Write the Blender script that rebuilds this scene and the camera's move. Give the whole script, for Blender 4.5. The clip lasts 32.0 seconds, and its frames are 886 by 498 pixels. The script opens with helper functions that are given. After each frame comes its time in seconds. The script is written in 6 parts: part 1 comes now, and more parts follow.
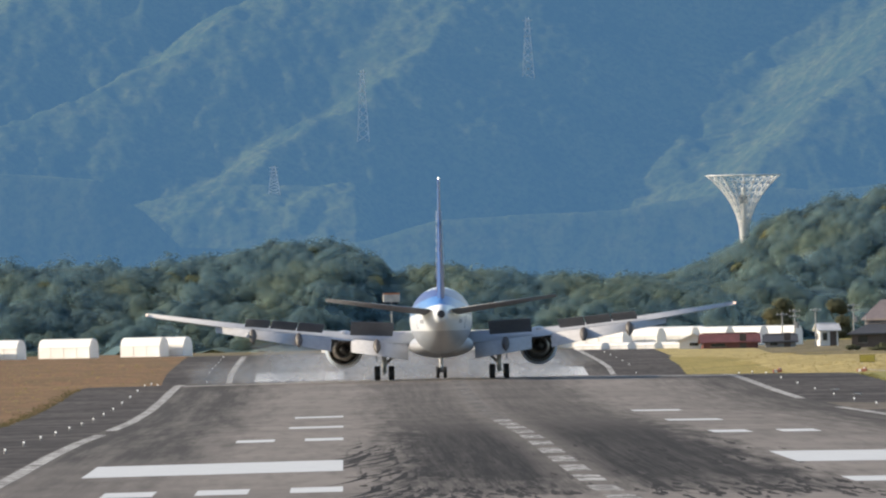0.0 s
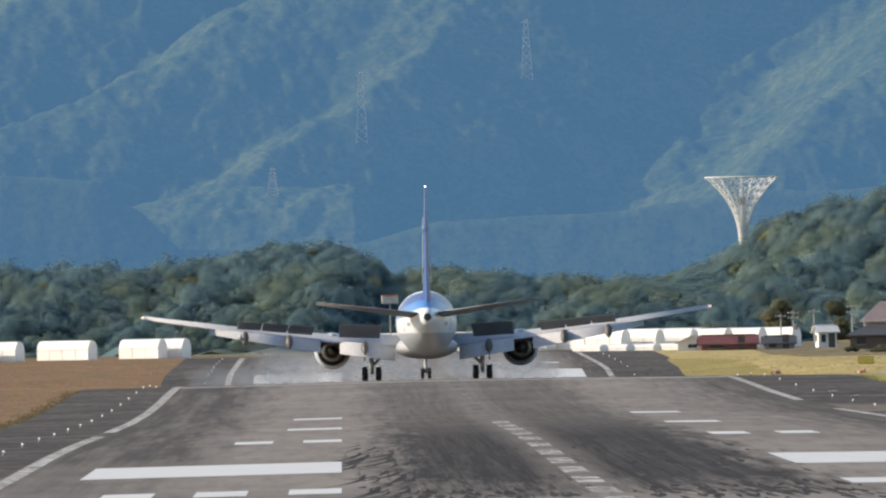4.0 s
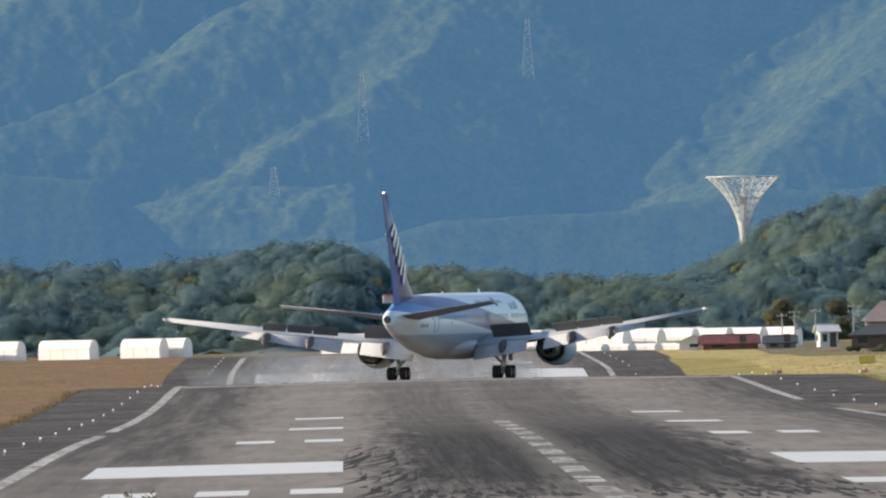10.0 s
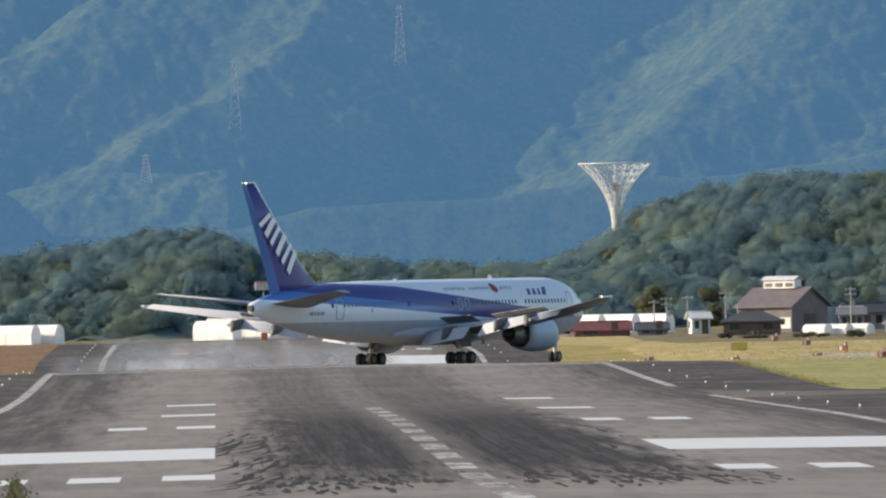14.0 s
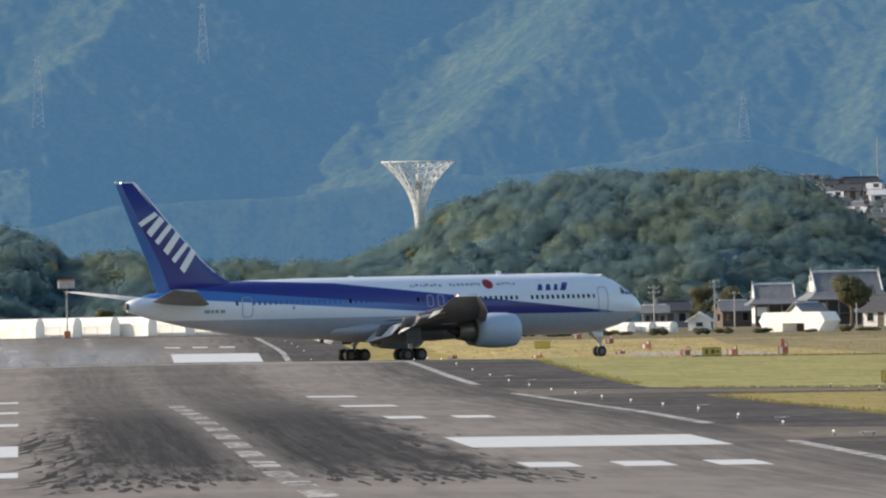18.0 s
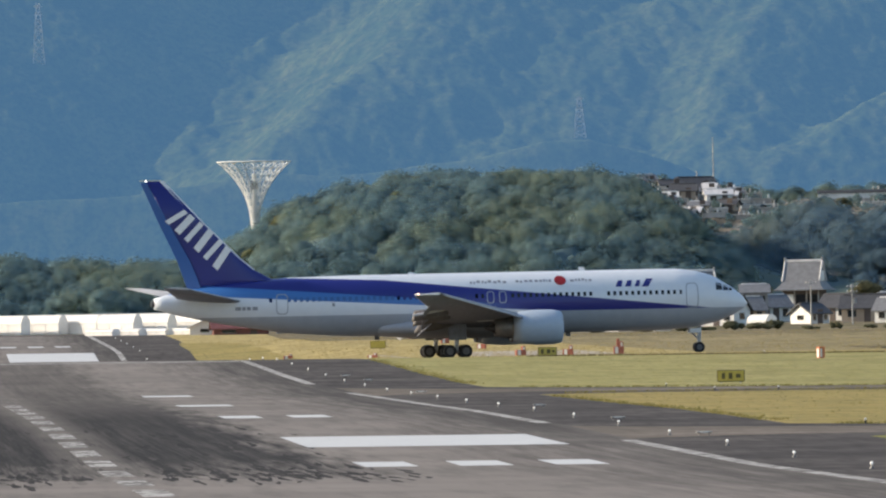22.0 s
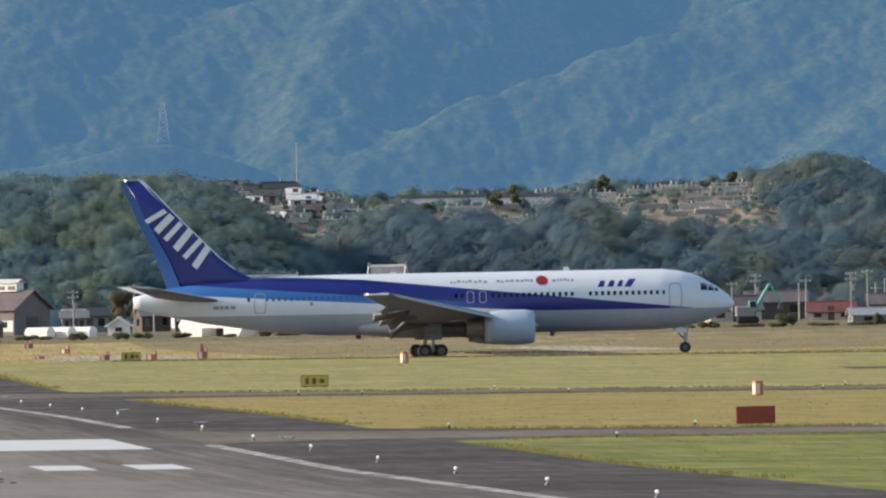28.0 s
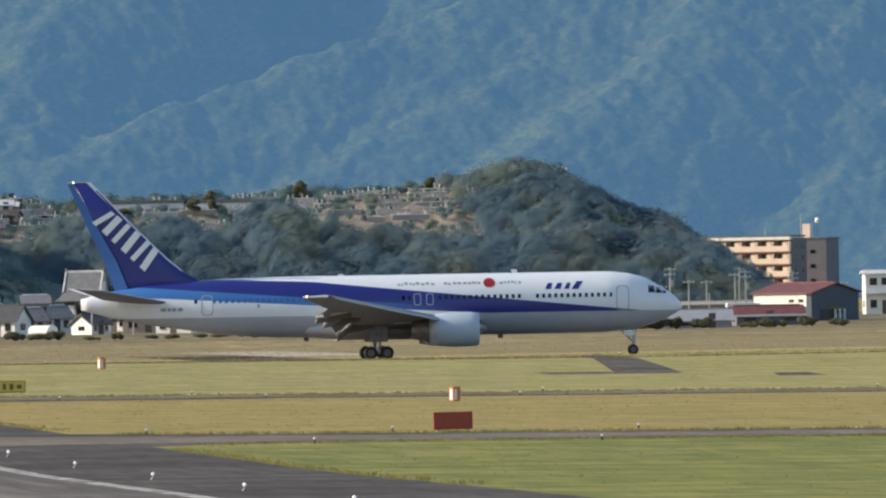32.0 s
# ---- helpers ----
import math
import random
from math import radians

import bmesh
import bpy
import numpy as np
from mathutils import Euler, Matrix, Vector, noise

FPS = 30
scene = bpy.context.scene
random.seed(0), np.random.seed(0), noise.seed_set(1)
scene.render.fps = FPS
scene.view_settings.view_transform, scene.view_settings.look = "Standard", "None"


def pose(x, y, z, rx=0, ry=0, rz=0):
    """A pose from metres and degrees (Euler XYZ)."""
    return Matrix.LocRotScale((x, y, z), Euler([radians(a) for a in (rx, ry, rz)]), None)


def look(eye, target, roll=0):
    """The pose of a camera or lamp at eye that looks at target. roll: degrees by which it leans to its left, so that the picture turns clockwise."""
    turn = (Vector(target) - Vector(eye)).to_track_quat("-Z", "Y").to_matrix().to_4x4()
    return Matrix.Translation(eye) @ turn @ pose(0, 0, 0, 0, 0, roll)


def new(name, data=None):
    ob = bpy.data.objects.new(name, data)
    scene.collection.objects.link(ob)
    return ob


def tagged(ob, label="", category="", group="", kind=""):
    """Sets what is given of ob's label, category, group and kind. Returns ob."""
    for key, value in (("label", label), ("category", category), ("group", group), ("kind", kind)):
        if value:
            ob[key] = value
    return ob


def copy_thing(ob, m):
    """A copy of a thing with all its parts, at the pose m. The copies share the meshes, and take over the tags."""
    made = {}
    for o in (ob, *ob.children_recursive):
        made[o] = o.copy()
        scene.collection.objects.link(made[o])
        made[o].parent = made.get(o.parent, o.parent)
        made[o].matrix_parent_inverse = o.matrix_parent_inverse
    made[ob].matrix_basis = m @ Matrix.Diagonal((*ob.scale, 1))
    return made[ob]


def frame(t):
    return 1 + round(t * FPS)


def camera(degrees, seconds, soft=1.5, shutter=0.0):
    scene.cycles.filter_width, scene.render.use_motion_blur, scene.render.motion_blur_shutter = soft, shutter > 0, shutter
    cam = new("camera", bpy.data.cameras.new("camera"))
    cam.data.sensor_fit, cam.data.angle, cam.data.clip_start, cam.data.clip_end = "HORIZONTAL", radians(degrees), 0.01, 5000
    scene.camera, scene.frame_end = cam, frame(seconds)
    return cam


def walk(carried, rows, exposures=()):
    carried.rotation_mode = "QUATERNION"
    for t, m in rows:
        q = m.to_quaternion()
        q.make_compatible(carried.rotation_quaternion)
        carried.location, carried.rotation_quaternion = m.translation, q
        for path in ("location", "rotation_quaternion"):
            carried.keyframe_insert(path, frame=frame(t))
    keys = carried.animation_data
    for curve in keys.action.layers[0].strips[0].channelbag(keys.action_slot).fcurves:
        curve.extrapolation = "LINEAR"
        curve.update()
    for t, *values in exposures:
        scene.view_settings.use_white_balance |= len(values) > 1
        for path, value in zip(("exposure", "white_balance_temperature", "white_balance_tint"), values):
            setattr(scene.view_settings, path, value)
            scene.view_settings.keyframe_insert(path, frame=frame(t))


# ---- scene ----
# seconds, turn to the right of the runway heading and tilt upwards, in degrees
PATH = [
    (0.0, 0.2591, 0.1243), (0.5, 0.2582, 0.1257), (1.0, 0.2565, 0.1268), (1.5, 0.2590, 0.1288), (2.0, 0.2660, 0.1291),
    (2.5, 0.2614, 0.1299), (3.0, 0.2599, 0.1290), (3.5, 0.2629, 0.1283), (5.5, 0.2624, 0.1306), (6.0, 0.2584, 0.1288),
    (6.5, 0.2588, 0.1283), (7.0, 0.2591, 0.1266), (7.5, 0.2594, 0.1264), (8.0, 0.2593, 0.1282), (8.5, 0.2591, 0.1280),
    (9.0, 0.2612, 0.1274), (9.5, 0.2574, 0.1265), (10.0, 0.2594, 0.1275), (10.5, 0.2590, 0.1266), (11.0, 0.2585, 0.1265),
    (11.5, 0.2604, 0.1247), (12.0, 0.3541, 0.1175), (12.5, 0.4091, 0.1093), (13.0, 0.4844, 0.1009), (13.5, 0.5217, 0.0930),
    (14.0, 0.5886, 0.0866), (14.5, 0.6561, 0.0845), (16.5, 0.8716, 0.0785), (17.0, 0.9303, 0.0757), (17.5, 1.0157, 0.0705),
    (18.0, 1.0960, 0.0718), (18.5, 1.1275, 0.0688), (19.0, 1.1790, 0.0670), (19.5, 1.2242, 0.0686), (20.0, 1.2905, 0.0675),
    (20.5, 1.3491, 0.0707), (21.0, 1.3981, 0.0602), (21.5, 1.4436, 0.0648), (22.0, 1.5196, 0.0624), (22.5, 1.5634, 0.0636),
    (23.0, 1.6282, 0.0615), (23.5, 1.6899, 0.0562), (24.0, 1.7932, 0.0538), (24.5, 1.9116, 0.0571), (25.0, 2.0103, 0.0583),
    (25.5, 2.1111, 0.0564), (27.5, 2.5007, 0.0561), (28.0, 2.5930, 0.0532), (28.5, 2.7045, 0.0571), (29.0, 2.8210, 0.0548),
    (29.5, 2.9409, 0.0476), (30.0, 3.0521, 0.0476), (30.5, 3.1747, 0.0484), (31.0, 3.2512, 0.0503), (31.5, 3.3052, 0.0516),
    (32.0, 3.3735, 0.0518),
]


def aim(turn, tilt):
    a, b = radians(turn), radians(tilt)
    way = Vector((math.sin(a) * math.cos(b), math.cos(a) * math.cos(b), math.sin(b)))
    return look(EYE, Vector(EYE) + 1000 * way, -1.2)


EYE = (-8.94, 0.0, 7.0)
cam = camera(2.284, 32.0, soft=2.2)
walk(cam, [(t, aim(a, b)) for t, a, b in PATH])

# ---- light ----
SUN_WAY = Vector((-0.90, 0.05, 0.40)).normalized()
world = bpy.data.worlds.new("world")
scene.world = world
world.use_nodes = True
nt = world.node_tree
sky = nt.nodes.new("ShaderNodeTexSky")
sky.sky_type = "NISHITA"
sky.sun_disc = False
sky.sun_elevation = math.asin(SUN_WAY.z)
sky.sun_rotation = math.atan2(SUN_WAY.x, SUN_WAY.y) % (2 * math.pi)
sky.air_density, sky.dust_density, sky.ozone_density = 1.0, 1.0, 1.5
nt.nodes["Background"].inputs["Strength"].default_value = 0.145
nt.links.new(sky.outputs["Color"], nt.nodes["Background"].inputs["Color"])
sun_data = bpy.data.lights.new("sun", "SUN")
sun_data.energy, sun_data.angle, sun_data.color = 4.3, radians(0.5), (1.0, 0.85, 0.66)
sun = new("sun", sun_data)
sun.matrix_basis = look(SUN_WAY * 100, (0, 0, 0))
scene.view_settings.exposure = 0.42


# ---- materials ----
def material(name, rough=0.6, metal=0.0):
    m = bpy.data.materials.new(name)
    m.use_nodes = True
    b = m.node_tree.nodes["Principled BSDF"]
    b.inputs["Roughness"].default_value, b.inputs["Metallic"].default_value = rough, metal
    return m, m.node_tree, b


def node(tree, kind, **values):
    n = tree.nodes.new(kind)
    for key, value in values.items():
        n.inputs[key].default_value = value
    return n


def mix(tree, fac, a, b):
    n = tree.nodes.new("ShaderNodeMix")
    n.data_type = "RGBA"
    for slot, v in ((0, fac), (6, a), (7, b)):
        if isinstance(v, bpy.types.NodeSocket):
            tree.links.new(v, n.inputs[slot])
        else:
            n.inputs[slot].default_value = v if slot == 0 else (*v, 1)
    return n.outputs[2]


def maths(tree, op, a, b=0.0, clamp=False):
    n = tree.nodes.new("ShaderNodeMath")
    n.operation, n.use_clamp = op, clamp
    for i, v in enumerate((a, b)):
        if isinstance(v, bpy.types.NodeSocket):
            tree.links.new(v, n.inputs[i])
        else:
            n.inputs[i].default_value = v
    return n.outputs[0]


def ramp(tree, fac, lo, hi):
    n = tree.nodes.new("ShaderNodeMapRange")
    tree.links.new(fac, n.inputs[0])
    n.inputs[1].default_value, n.inputs[2].default_value = lo, hi
    return n.outputs[0]


def noise_at(tree, scale, stretch=(1, 1, 1), detail=4.0, space="Object", rough=0.6):
    co = tree.nodes.new("ShaderNodeTexCoord")
    mp = tree.nodes.new("ShaderNodeMapping")
    mp.inputs["Scale"].default_value = stretch
    tree.links.new(co.outputs[space], mp.inputs[0])
    n = node(tree, "ShaderNodeTexNoise", Scale=scale, Detail=detail, Roughness=rough)
    tree.links.new(mp.outputs[0], n.inputs["Vector"])
    return n.outputs["Fac"]


def bumped(tree, bsdf, height, strength, distance):
    n = node(tree, "ShaderNodeBump", Strength=strength, Distance=distance)
    tree.links.new(height, n.inputs["Height"])
    tree.links.new(n.outputs[0], bsdf.inputs["Normal"])


def plain(name, color, rough=0.5, metal=0.0, wear=0.15, scale=3.0):
    """A paint or plastic with faint dirt at two scales."""
    m, t, b = material(name, rough, metal)
    f = maths(t, "ADD", maths(t, "MULTIPLY", noise_at(t, scale), 0.6), maths(t, "MULTIPLY", noise_at(t, scale * 9), 0.4))
    dirt = tuple(c * (1 - wear * 2) for c in color)
    t.links.new(mix(t, ramp(t, f, 0.35, 0.65), dirt, color), b.inputs["Base Color"])
    return m


def worn_paint(name, lo, hi, scale=1.8, stretch=0.10):
    """Road paint rubbed through to the stained asphalt in patches."""
    m, t, b = material(name, 0.95)
    b.inputs["Specular IOR Level"].default_value = 0.1
    f = maths(t, "ADD", maths(t, "MULTIPLY", noise_at(t, scale, (1, stretch, 1), 6), 0.6), maths(t, "MULTIPLY", noise_at(t, 0.3, (1, 0.4, 1), 3), 0.4))
    t.links.new(mix(t, ramp(t, f, lo, hi), (0.13, 0.12, 0.11), (0.52, 0.505, 0.475)), b.inputs["Base Color"])
    return m


def glow(name, color, strength):
    m, t, b = material(name)
    b.inputs["Base Color"].default_value = (*color, 1)
    b.inputs["Emission Color"].default_value = (*color, 1)
    b.inputs["Emission Strength"].default_value = strength
    return m


def grass_material(name, a, b_, c, scale=0.05):
    """Mown grass: wide drifts of two tones, tufts of a third, and pale dry flecks."""
    m, t, b = material(name, 0.9)
    b.inputs["Specular IOR Level"].default_value = 0.15
    big = noise_at(t, scale, (0.4, 1.0, 1), 6)
    mid = noise_at(t, 0.35, (1, 0.12, 1), 6)
    fine = noise_at(t, 3.2, (1, 0.02, 1), 6, rough=0.7)
    mow = noise_at(t, 0.10, (0.25, 1.2, 1), 5, rough=0.7)
    col = mix(t, ramp(t, big, 0.40, 0.60), a, b_)
    col = mix(t, maths(t, "MULTIPLY", ramp(t, mid, 0.42, 0.62), 0.95), col, c)
    col = mix(t, maths(t, "MULTIPLY", ramp(t, mow, 0.50, 0.58), 0.6), col, tuple(x * 0.72 for x in c))
    col = mix(t, maths(t, "MULTIPLY", ramp(t, fine, 0.50, 0.70), 0.65), col, tuple(x * 0.45 for x in c))
    t.links.new(col, b.inputs["Base Color"])
    bumped(t, b, fine, 0.8, 0.12)
    return m


def asphalt_material(name, a, b_, streak=0.5):
    m, t, b = material(name, 0.95)
    b.inputs["Specular IOR Level"].default_value = 0.08
    big = noise_at(t, 0.05, (1, 0.6, 1), 6)
    fine = noise_at(t, 1.4, (1, 0.05, 1), 6)
    patch = noise_at(t, 0.16, (1, 0.35, 1), 7, rough=0.7)
    col = mix(t, ramp(t, big, 0.38, 0.62), a, b_)
    col = mix(t, maths(t, "MULTIPLY", ramp(t, patch, 0.52, 0.62), 0.55), col, tuple(x * 1.35 for x in b_))
    col = mix(t, maths(t, "MULTIPLY", ramp(t, patch, 0.46, 0.38), 0.5), col, tuple(x * 0.6 for x in a))
    col = mix(t, maths(t, "MULTIPLY", ramp(t, fine, 0.45, 0.75), streak), col, tuple(x * 0.55 for x in a))
    t.links.new(col, b.inputs["Base Color"])
    bumped(t, b, noise_at(t, 9.0), 0.3, 0.01)
    return m


def runway_material():
    """Grey grooved asphalt with tyre rubber either side of the centre line."""
    m, t, b = material("runway_asphalt", 0.95)
    b.inputs["Specular IOR Level"].default_value = 0.08
    co = t.nodes.new("ShaderNodeTexCoord")
    sep = t.nodes.new("ShaderNodeSeparateXYZ")
    t.links.new(co.outputs["Object"], sep.inputs[0])
    x, y = sep.outputs[0], sep.outputs[1]
    big = noise_at(t, 0.05, (1, 0.5, 1), 6)
    fine = noise_at(t, 1.1, (1, 0.03, 1), 7)
    col = mix(t, ramp(t, big, 0.35, 0.65), (0.203, 0.181, 0.162), (0.262, 0.233, 0.207))
    col = mix(t, maths(t, "MULTIPLY", ramp(t, fine, 0.48, 0.7), 0.4), col, (0.095, 0.088, 0.08))
    # darker resurfaced strips along both sides past the first stretch
    side = ramp(t, maths(t, "ADD", maths(t, "SUBTRACT", maths(t, "ABSOLUTE", x), maths(t, "MULTIPLY", x, 0.1)), maths(t, "MULTIPLY", noise_at(t, 0.9, (1, 0.012, 1), 6), 9)), 19.3, 23.6)
    far = maths(t, "MAXIMUM", ramp(t, maths(t, "ADD", y, maths(t, "MULTIPLY", big, 120)), 940.0, 1060.0), 0.62)
    col = mix(t, maths(t, "MULTIPLY", maths(t, "MULTIPLY", side, far), maths(t, "ADD", maths(t, "MULTIPLY", ramp(t, noise_at(t, 0.8, (1, 0.008, 1), 7, rough=0.7), 0.38, 0.58), 0.45), 0.42)), col, (0.056, 0.052, 0.049))
    # brown rubber swirls on the turn-off side
    swirl = maths(t, "MULTIPLY", ramp(t, maths(t, "ADD", x, maths(t, "MULTIPLY", maths(t, "SUBTRACT", noise_at(t, 0.35, (1, 0.02, 1), 4), 0.5), 14)), 11.5, 18.5), ramp(t, noise_at(t, 1.6, (1, 0.010, 1), 7, rough=0.75), 0.40, 0.60))
    col = mix(t, maths(t, "MULTIPLY", swirl, 0.65), col, (0.070, 0.062, 0.056))
    # tyre rubber: two bands of long streaks, ragged where the touchdowns begin
    jag = maths(t, "ADD", maths(t, "MULTIPLY", maths(t, "SUBTRACT", noise_at(t, 0.7, (1, 0.02, 1), 6), 0.5), 5), maths(t, "MULTIPLY", maths(t, "SUBTRACT", noise_at(t, 1.2, (1, 0.03, 1), 6), 0.5), 6))
    wide = maths(t, "ADD", maths(t, "ABSOLUTE", maths(t, "ADD", x, jag)), maths(t, "MULTIPLY", ramp(t, x, 0.0, -1.0), 1.3))
    band = maths(t, "MULTIPLY", ramp(t, wide, 9.6, 7.0), maths(t, "ADD", maths(t, "MULTIPLY", ramp(t, maths(t, "ABSOLUTE", x), 0.3, 1.8), 0.6), 0.4))
    start = ramp(t, maths(t, "ADD", y, maths(t, "MULTIPLY", maths(t, "SUBTRACT", noise_at(t, 1.8, (1, 0.016, 1), 6), 0.5), 240)), 728.0, 775.0)
    ease = maths(t, "SUBTRACT", 1.0, maths(t, "MULTIPLY", ramp(t, y, 1150.0, 1800.0), 0.35))
    far_on = ramp(t, y, 2050.0, 2400.0)
    hold = maths(t, "MAXIMUM", maths(t, "MULTIPLY", ease, ramp(t, y, 2060.0, 1900.0)), maths(t, "MULTIPLY", far_on, 0.5))
    thread = ramp(t, noise_at(t, 2.6, (1, 0.0035, 1), 8, rough=0.75), 0.36, 0.58)
    blur = maths(t, "MULTIPLY", ramp(t, y, 900.0, 1250.0), 0.6)
    thread = maths(t, "ADD", maths(t, "MULTIPLY", thread, maths(t, "SUBTRACT", 1.0, blur)), maths(t, "MULTIPLY", blur, 0.5))
    heart = maths(t, "MULTIPLY", ramp(t, maths(t, "ADD", y, maths(t, "MULTIPLY", maths(t, "SUBTRACT", noise_at(t, 1.1, (1, 0.03, 1), 6), 0.5), 170)), 755.0, 830.0), ramp(t, y, 1850.0, 1080.0))
    streak = maths(t, "MAXIMUM", maths(t, "ADD", maths(t, "MULTIPLY", thread, 0.7), 0.25), maths(t, "MULTIPLY", heart, maths(t, "ADD", maths(t, "MULTIPLY", thread, 0.25), 0.74)))
    rub = maths(t, "MULTIPLY", maths(t, "MULTIPLY", band, start), maths(t, "MULTIPLY", streak, hold))
    col = mix(t, rub, col, (0.030, 0.0275, 0.027))
    # single skid marks either side
    skid = ramp(t, noise_at(t, 2.6, (1, 0.006, 1), 3), 0.62, 0.68)
    near = maths(t, "MULTIPLY", ramp(t, maths(t, "ABSOLUTE", x), 10.0, 8.0), maths(t, "MULTIPLY", ramp(t, y, 700.0, 760.0), ramp(t, y, 1150.0, 1050.0)))
    col = mix(t, maths(t, "MULTIPLY", maths(t, "MULTIPLY", skid, near), 0.8), col, (0.035, 0.032, 0.031))
    t.links.new(col, b.inputs["Base Color"])
    bumped(t, b, noise_at(t, 7.0), 0.3, 0.01)
    return m


def foliage_material(name, dark, light, tip, scale=0.35, porous=0.0):
    """Leaves: every clump has its own green, with paler and darker patches across the wood."""
    m, t, b = material(name, 0.8)
    b.inputs["Specular IOR Level"].default_value = 0.2
    geo = t.nodes.new("ShaderNodeNewGeometry")
    big = noise_at(t, scale * 0.2, (1, 0.3, 1), detail=3)
    mid = noise_at(t, scale * 1.2, detail=4)
    col = mix(t, maths(t, "ADD", maths(t, "MULTIPLY", geo.outputs["Random Per Island"], 0.20), 0.42), dark, light)
    col = mix(t, maths(t, "MULTIPLY", ramp(t, big, 0.47, 0.62), 0.6), col, tip)
    col = mix(t, maths(t, "MULTIPLY", ramp(t, mid, 0.5, 0.7), 0.4), col, dark)
    t.links.new(col, b.inputs["Base Color"])
    # leaves let some light through
    tr = t.nodes.new("ShaderNodeBsdfTranslucent")
    t.links.new(col, tr.inputs[0])
    mx = t.nodes.new("ShaderNodeMixShader")
    mx.inputs[0].default_value = 0.55
    t.links.new(b.outputs[0], mx.inputs[1])
    t.links.new(tr.outputs[0], mx.inputs[2])
    out = mx.outputs[0]
    if porous:
        # a spray of leaves is full of gaps
        gap = t.nodes.new("ShaderNodeBsdfTransparent")
        px = t.nodes.new("ShaderNodeMixShader")
        px.inputs[0].default_value = porous
        t.links.new(out, px.inputs[1])
        t.links.new(gap.outputs[0], px.inputs[2])
        out = px.outputs[0]
    t.links.new(out, t.nodes["Material Output"].inputs[0])
    return m


def mountain_material():
    """Wooded slopes far off: the backdrop of distance, its blue haze put in as emission."""
    m, t, b = material("hazed_far_slopes", 1.0)
    b.inputs["Specular IOR Level"].default_value = 0.0
    big = noise_at(t, 0.06, (1, 1, 1), 4)
    mid = noise_at(t, 0.28, (1, 1, 1), 5)
    fine = noise_at(t, 0.8, (1, 1, 1), 4, rough=0.6)
    col = mix(t, ramp(t, big, 0.38, 0.62), (0.035, 0.050, 0.019), (0.062, 0.075, 0.025))
    col = mix(t, maths(t, "MULTIPLY", ramp(t, mid, 0.48, 0.66), 0.6), col, (0.088, 0.090, 0.032))
    col = mix(t, maths(t, "MULTIPLY", ramp(t, fine, 0.42, 0.64), 0.6), col, (0.018, 0.026, 0.014))
    t.links.new(col, b.inputs["Base Color"])
    # no light source: a constant blue emission veils the slopes as haze would
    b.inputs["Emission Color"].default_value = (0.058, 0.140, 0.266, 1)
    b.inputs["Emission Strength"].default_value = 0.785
    return m


M_RUNWAY = runway_material()
M_SHOULDER = asphalt_material("shoulder_asphalt", (0.066, 0.059, 0.056), (0.118, 0.104, 0.095), 0.8)
M_TAXIWAY = asphalt_material("taxiway_asphalt", (0.15, 0.128, 0.105), (0.20, 0.17, 0.14))
M_MARK = plain("marking_paint", (0.68, 0.68, 0.66), 0.7, wear=0.12, scale=0.6)
M_WORN = worn_paint("worn_marking_paint", 0.38, 0.60)
M_BROKEN = worn_paint("broken_marking_paint", 0.46, 0.56, 2.6, 0.2)
M_RISE = worn_paint("crest_sheen_paint", 0.34, 0.74)
M_FAINT = worn_paint("rubbed_marking_paint", 0.52, 0.75)
M_GRASS = grass_material("mown_grass", (0.385, 0.29, 0.10), (0.34, 0.278, 0.09), (0.285, 0.23, 0.072))
M_GREEN = grass_material("greener_grass", (0.212, 0.226, 0.048), (0.295, 0.272, 0.078), (0.152, 0.170, 0.038))
M_LAWN = grass_material("pale_mown_grass", (0.33, 0.305, 0.11), (0.39, 0.335, 0.135), (0.285, 0.26, 0.088))
M_DRY = grass_material("dry_grass", (0.47, 0.365, 0.145), (0.52, 0.41, 0.17), (0.38, 0.30, 0.12))
M_TUFT = foliage_material("grass_tufts", (0.16, 0.15, 0.05), (0.27, 0.24, 0.085), (0.30, 0.25, 0.095), 0.5)
M_WEED = foliage_material("dry_weeds", (0.25, 0.20, 0.09), (0.38, 0.31, 0.14), (0.42, 0.35, 0.16), 0.3)
M_DARKWEED = foliage_material("dark_weeds", (0.10, 0.085, 0.045), (0.17, 0.14, 0.07), (0.15, 0.13, 0.06), 0.3)
M_WEEDFIELD = grass_material("withered_weeds", (0.22, 0.17, 0.095), (0.27, 0.215, 0.125), (0.15, 0.13, 0.065))
M_OLDTAR = asphalt_material("crumbling_asphalt", (0.070, 0.062, 0.056), (0.14, 0.122, 0.10), 0.9)
M_STUBBLE = grass_material("brown_stubble", (0.30, 0.24, 0.12), (0.345, 0.275, 0.14), (0.22, 0.185, 0.09))
M_GRAVEL = grass_material("pale_gravel", (0.52, 0.45, 0.37), (0.46, 0.40, 0.32), (0.40, 0.34, 0.25))
M_BROWN = grass_material("brown_grass", (0.245, 0.135, 0.070), (0.265, 0.163, 0.082), (0.19, 0.125, 0.060))
# haze is mixed into the next three colours: paler and bluer than leaves
M_TREE = foliage_material("hazed_hill_foliage", (0.124, 0.205, 0.256), (0.156, 0.236, 0.218), (0.215, 0.250, 0.150), porous=0.55)
# the floor is paler still, to lift the shade between the crowns
M_FLOOR = foliage_material("hazed_wood_floor", (0.165, 0.265, 0.325), (0.20, 0.30, 0.285), (0.27, 0.31, 0.20))
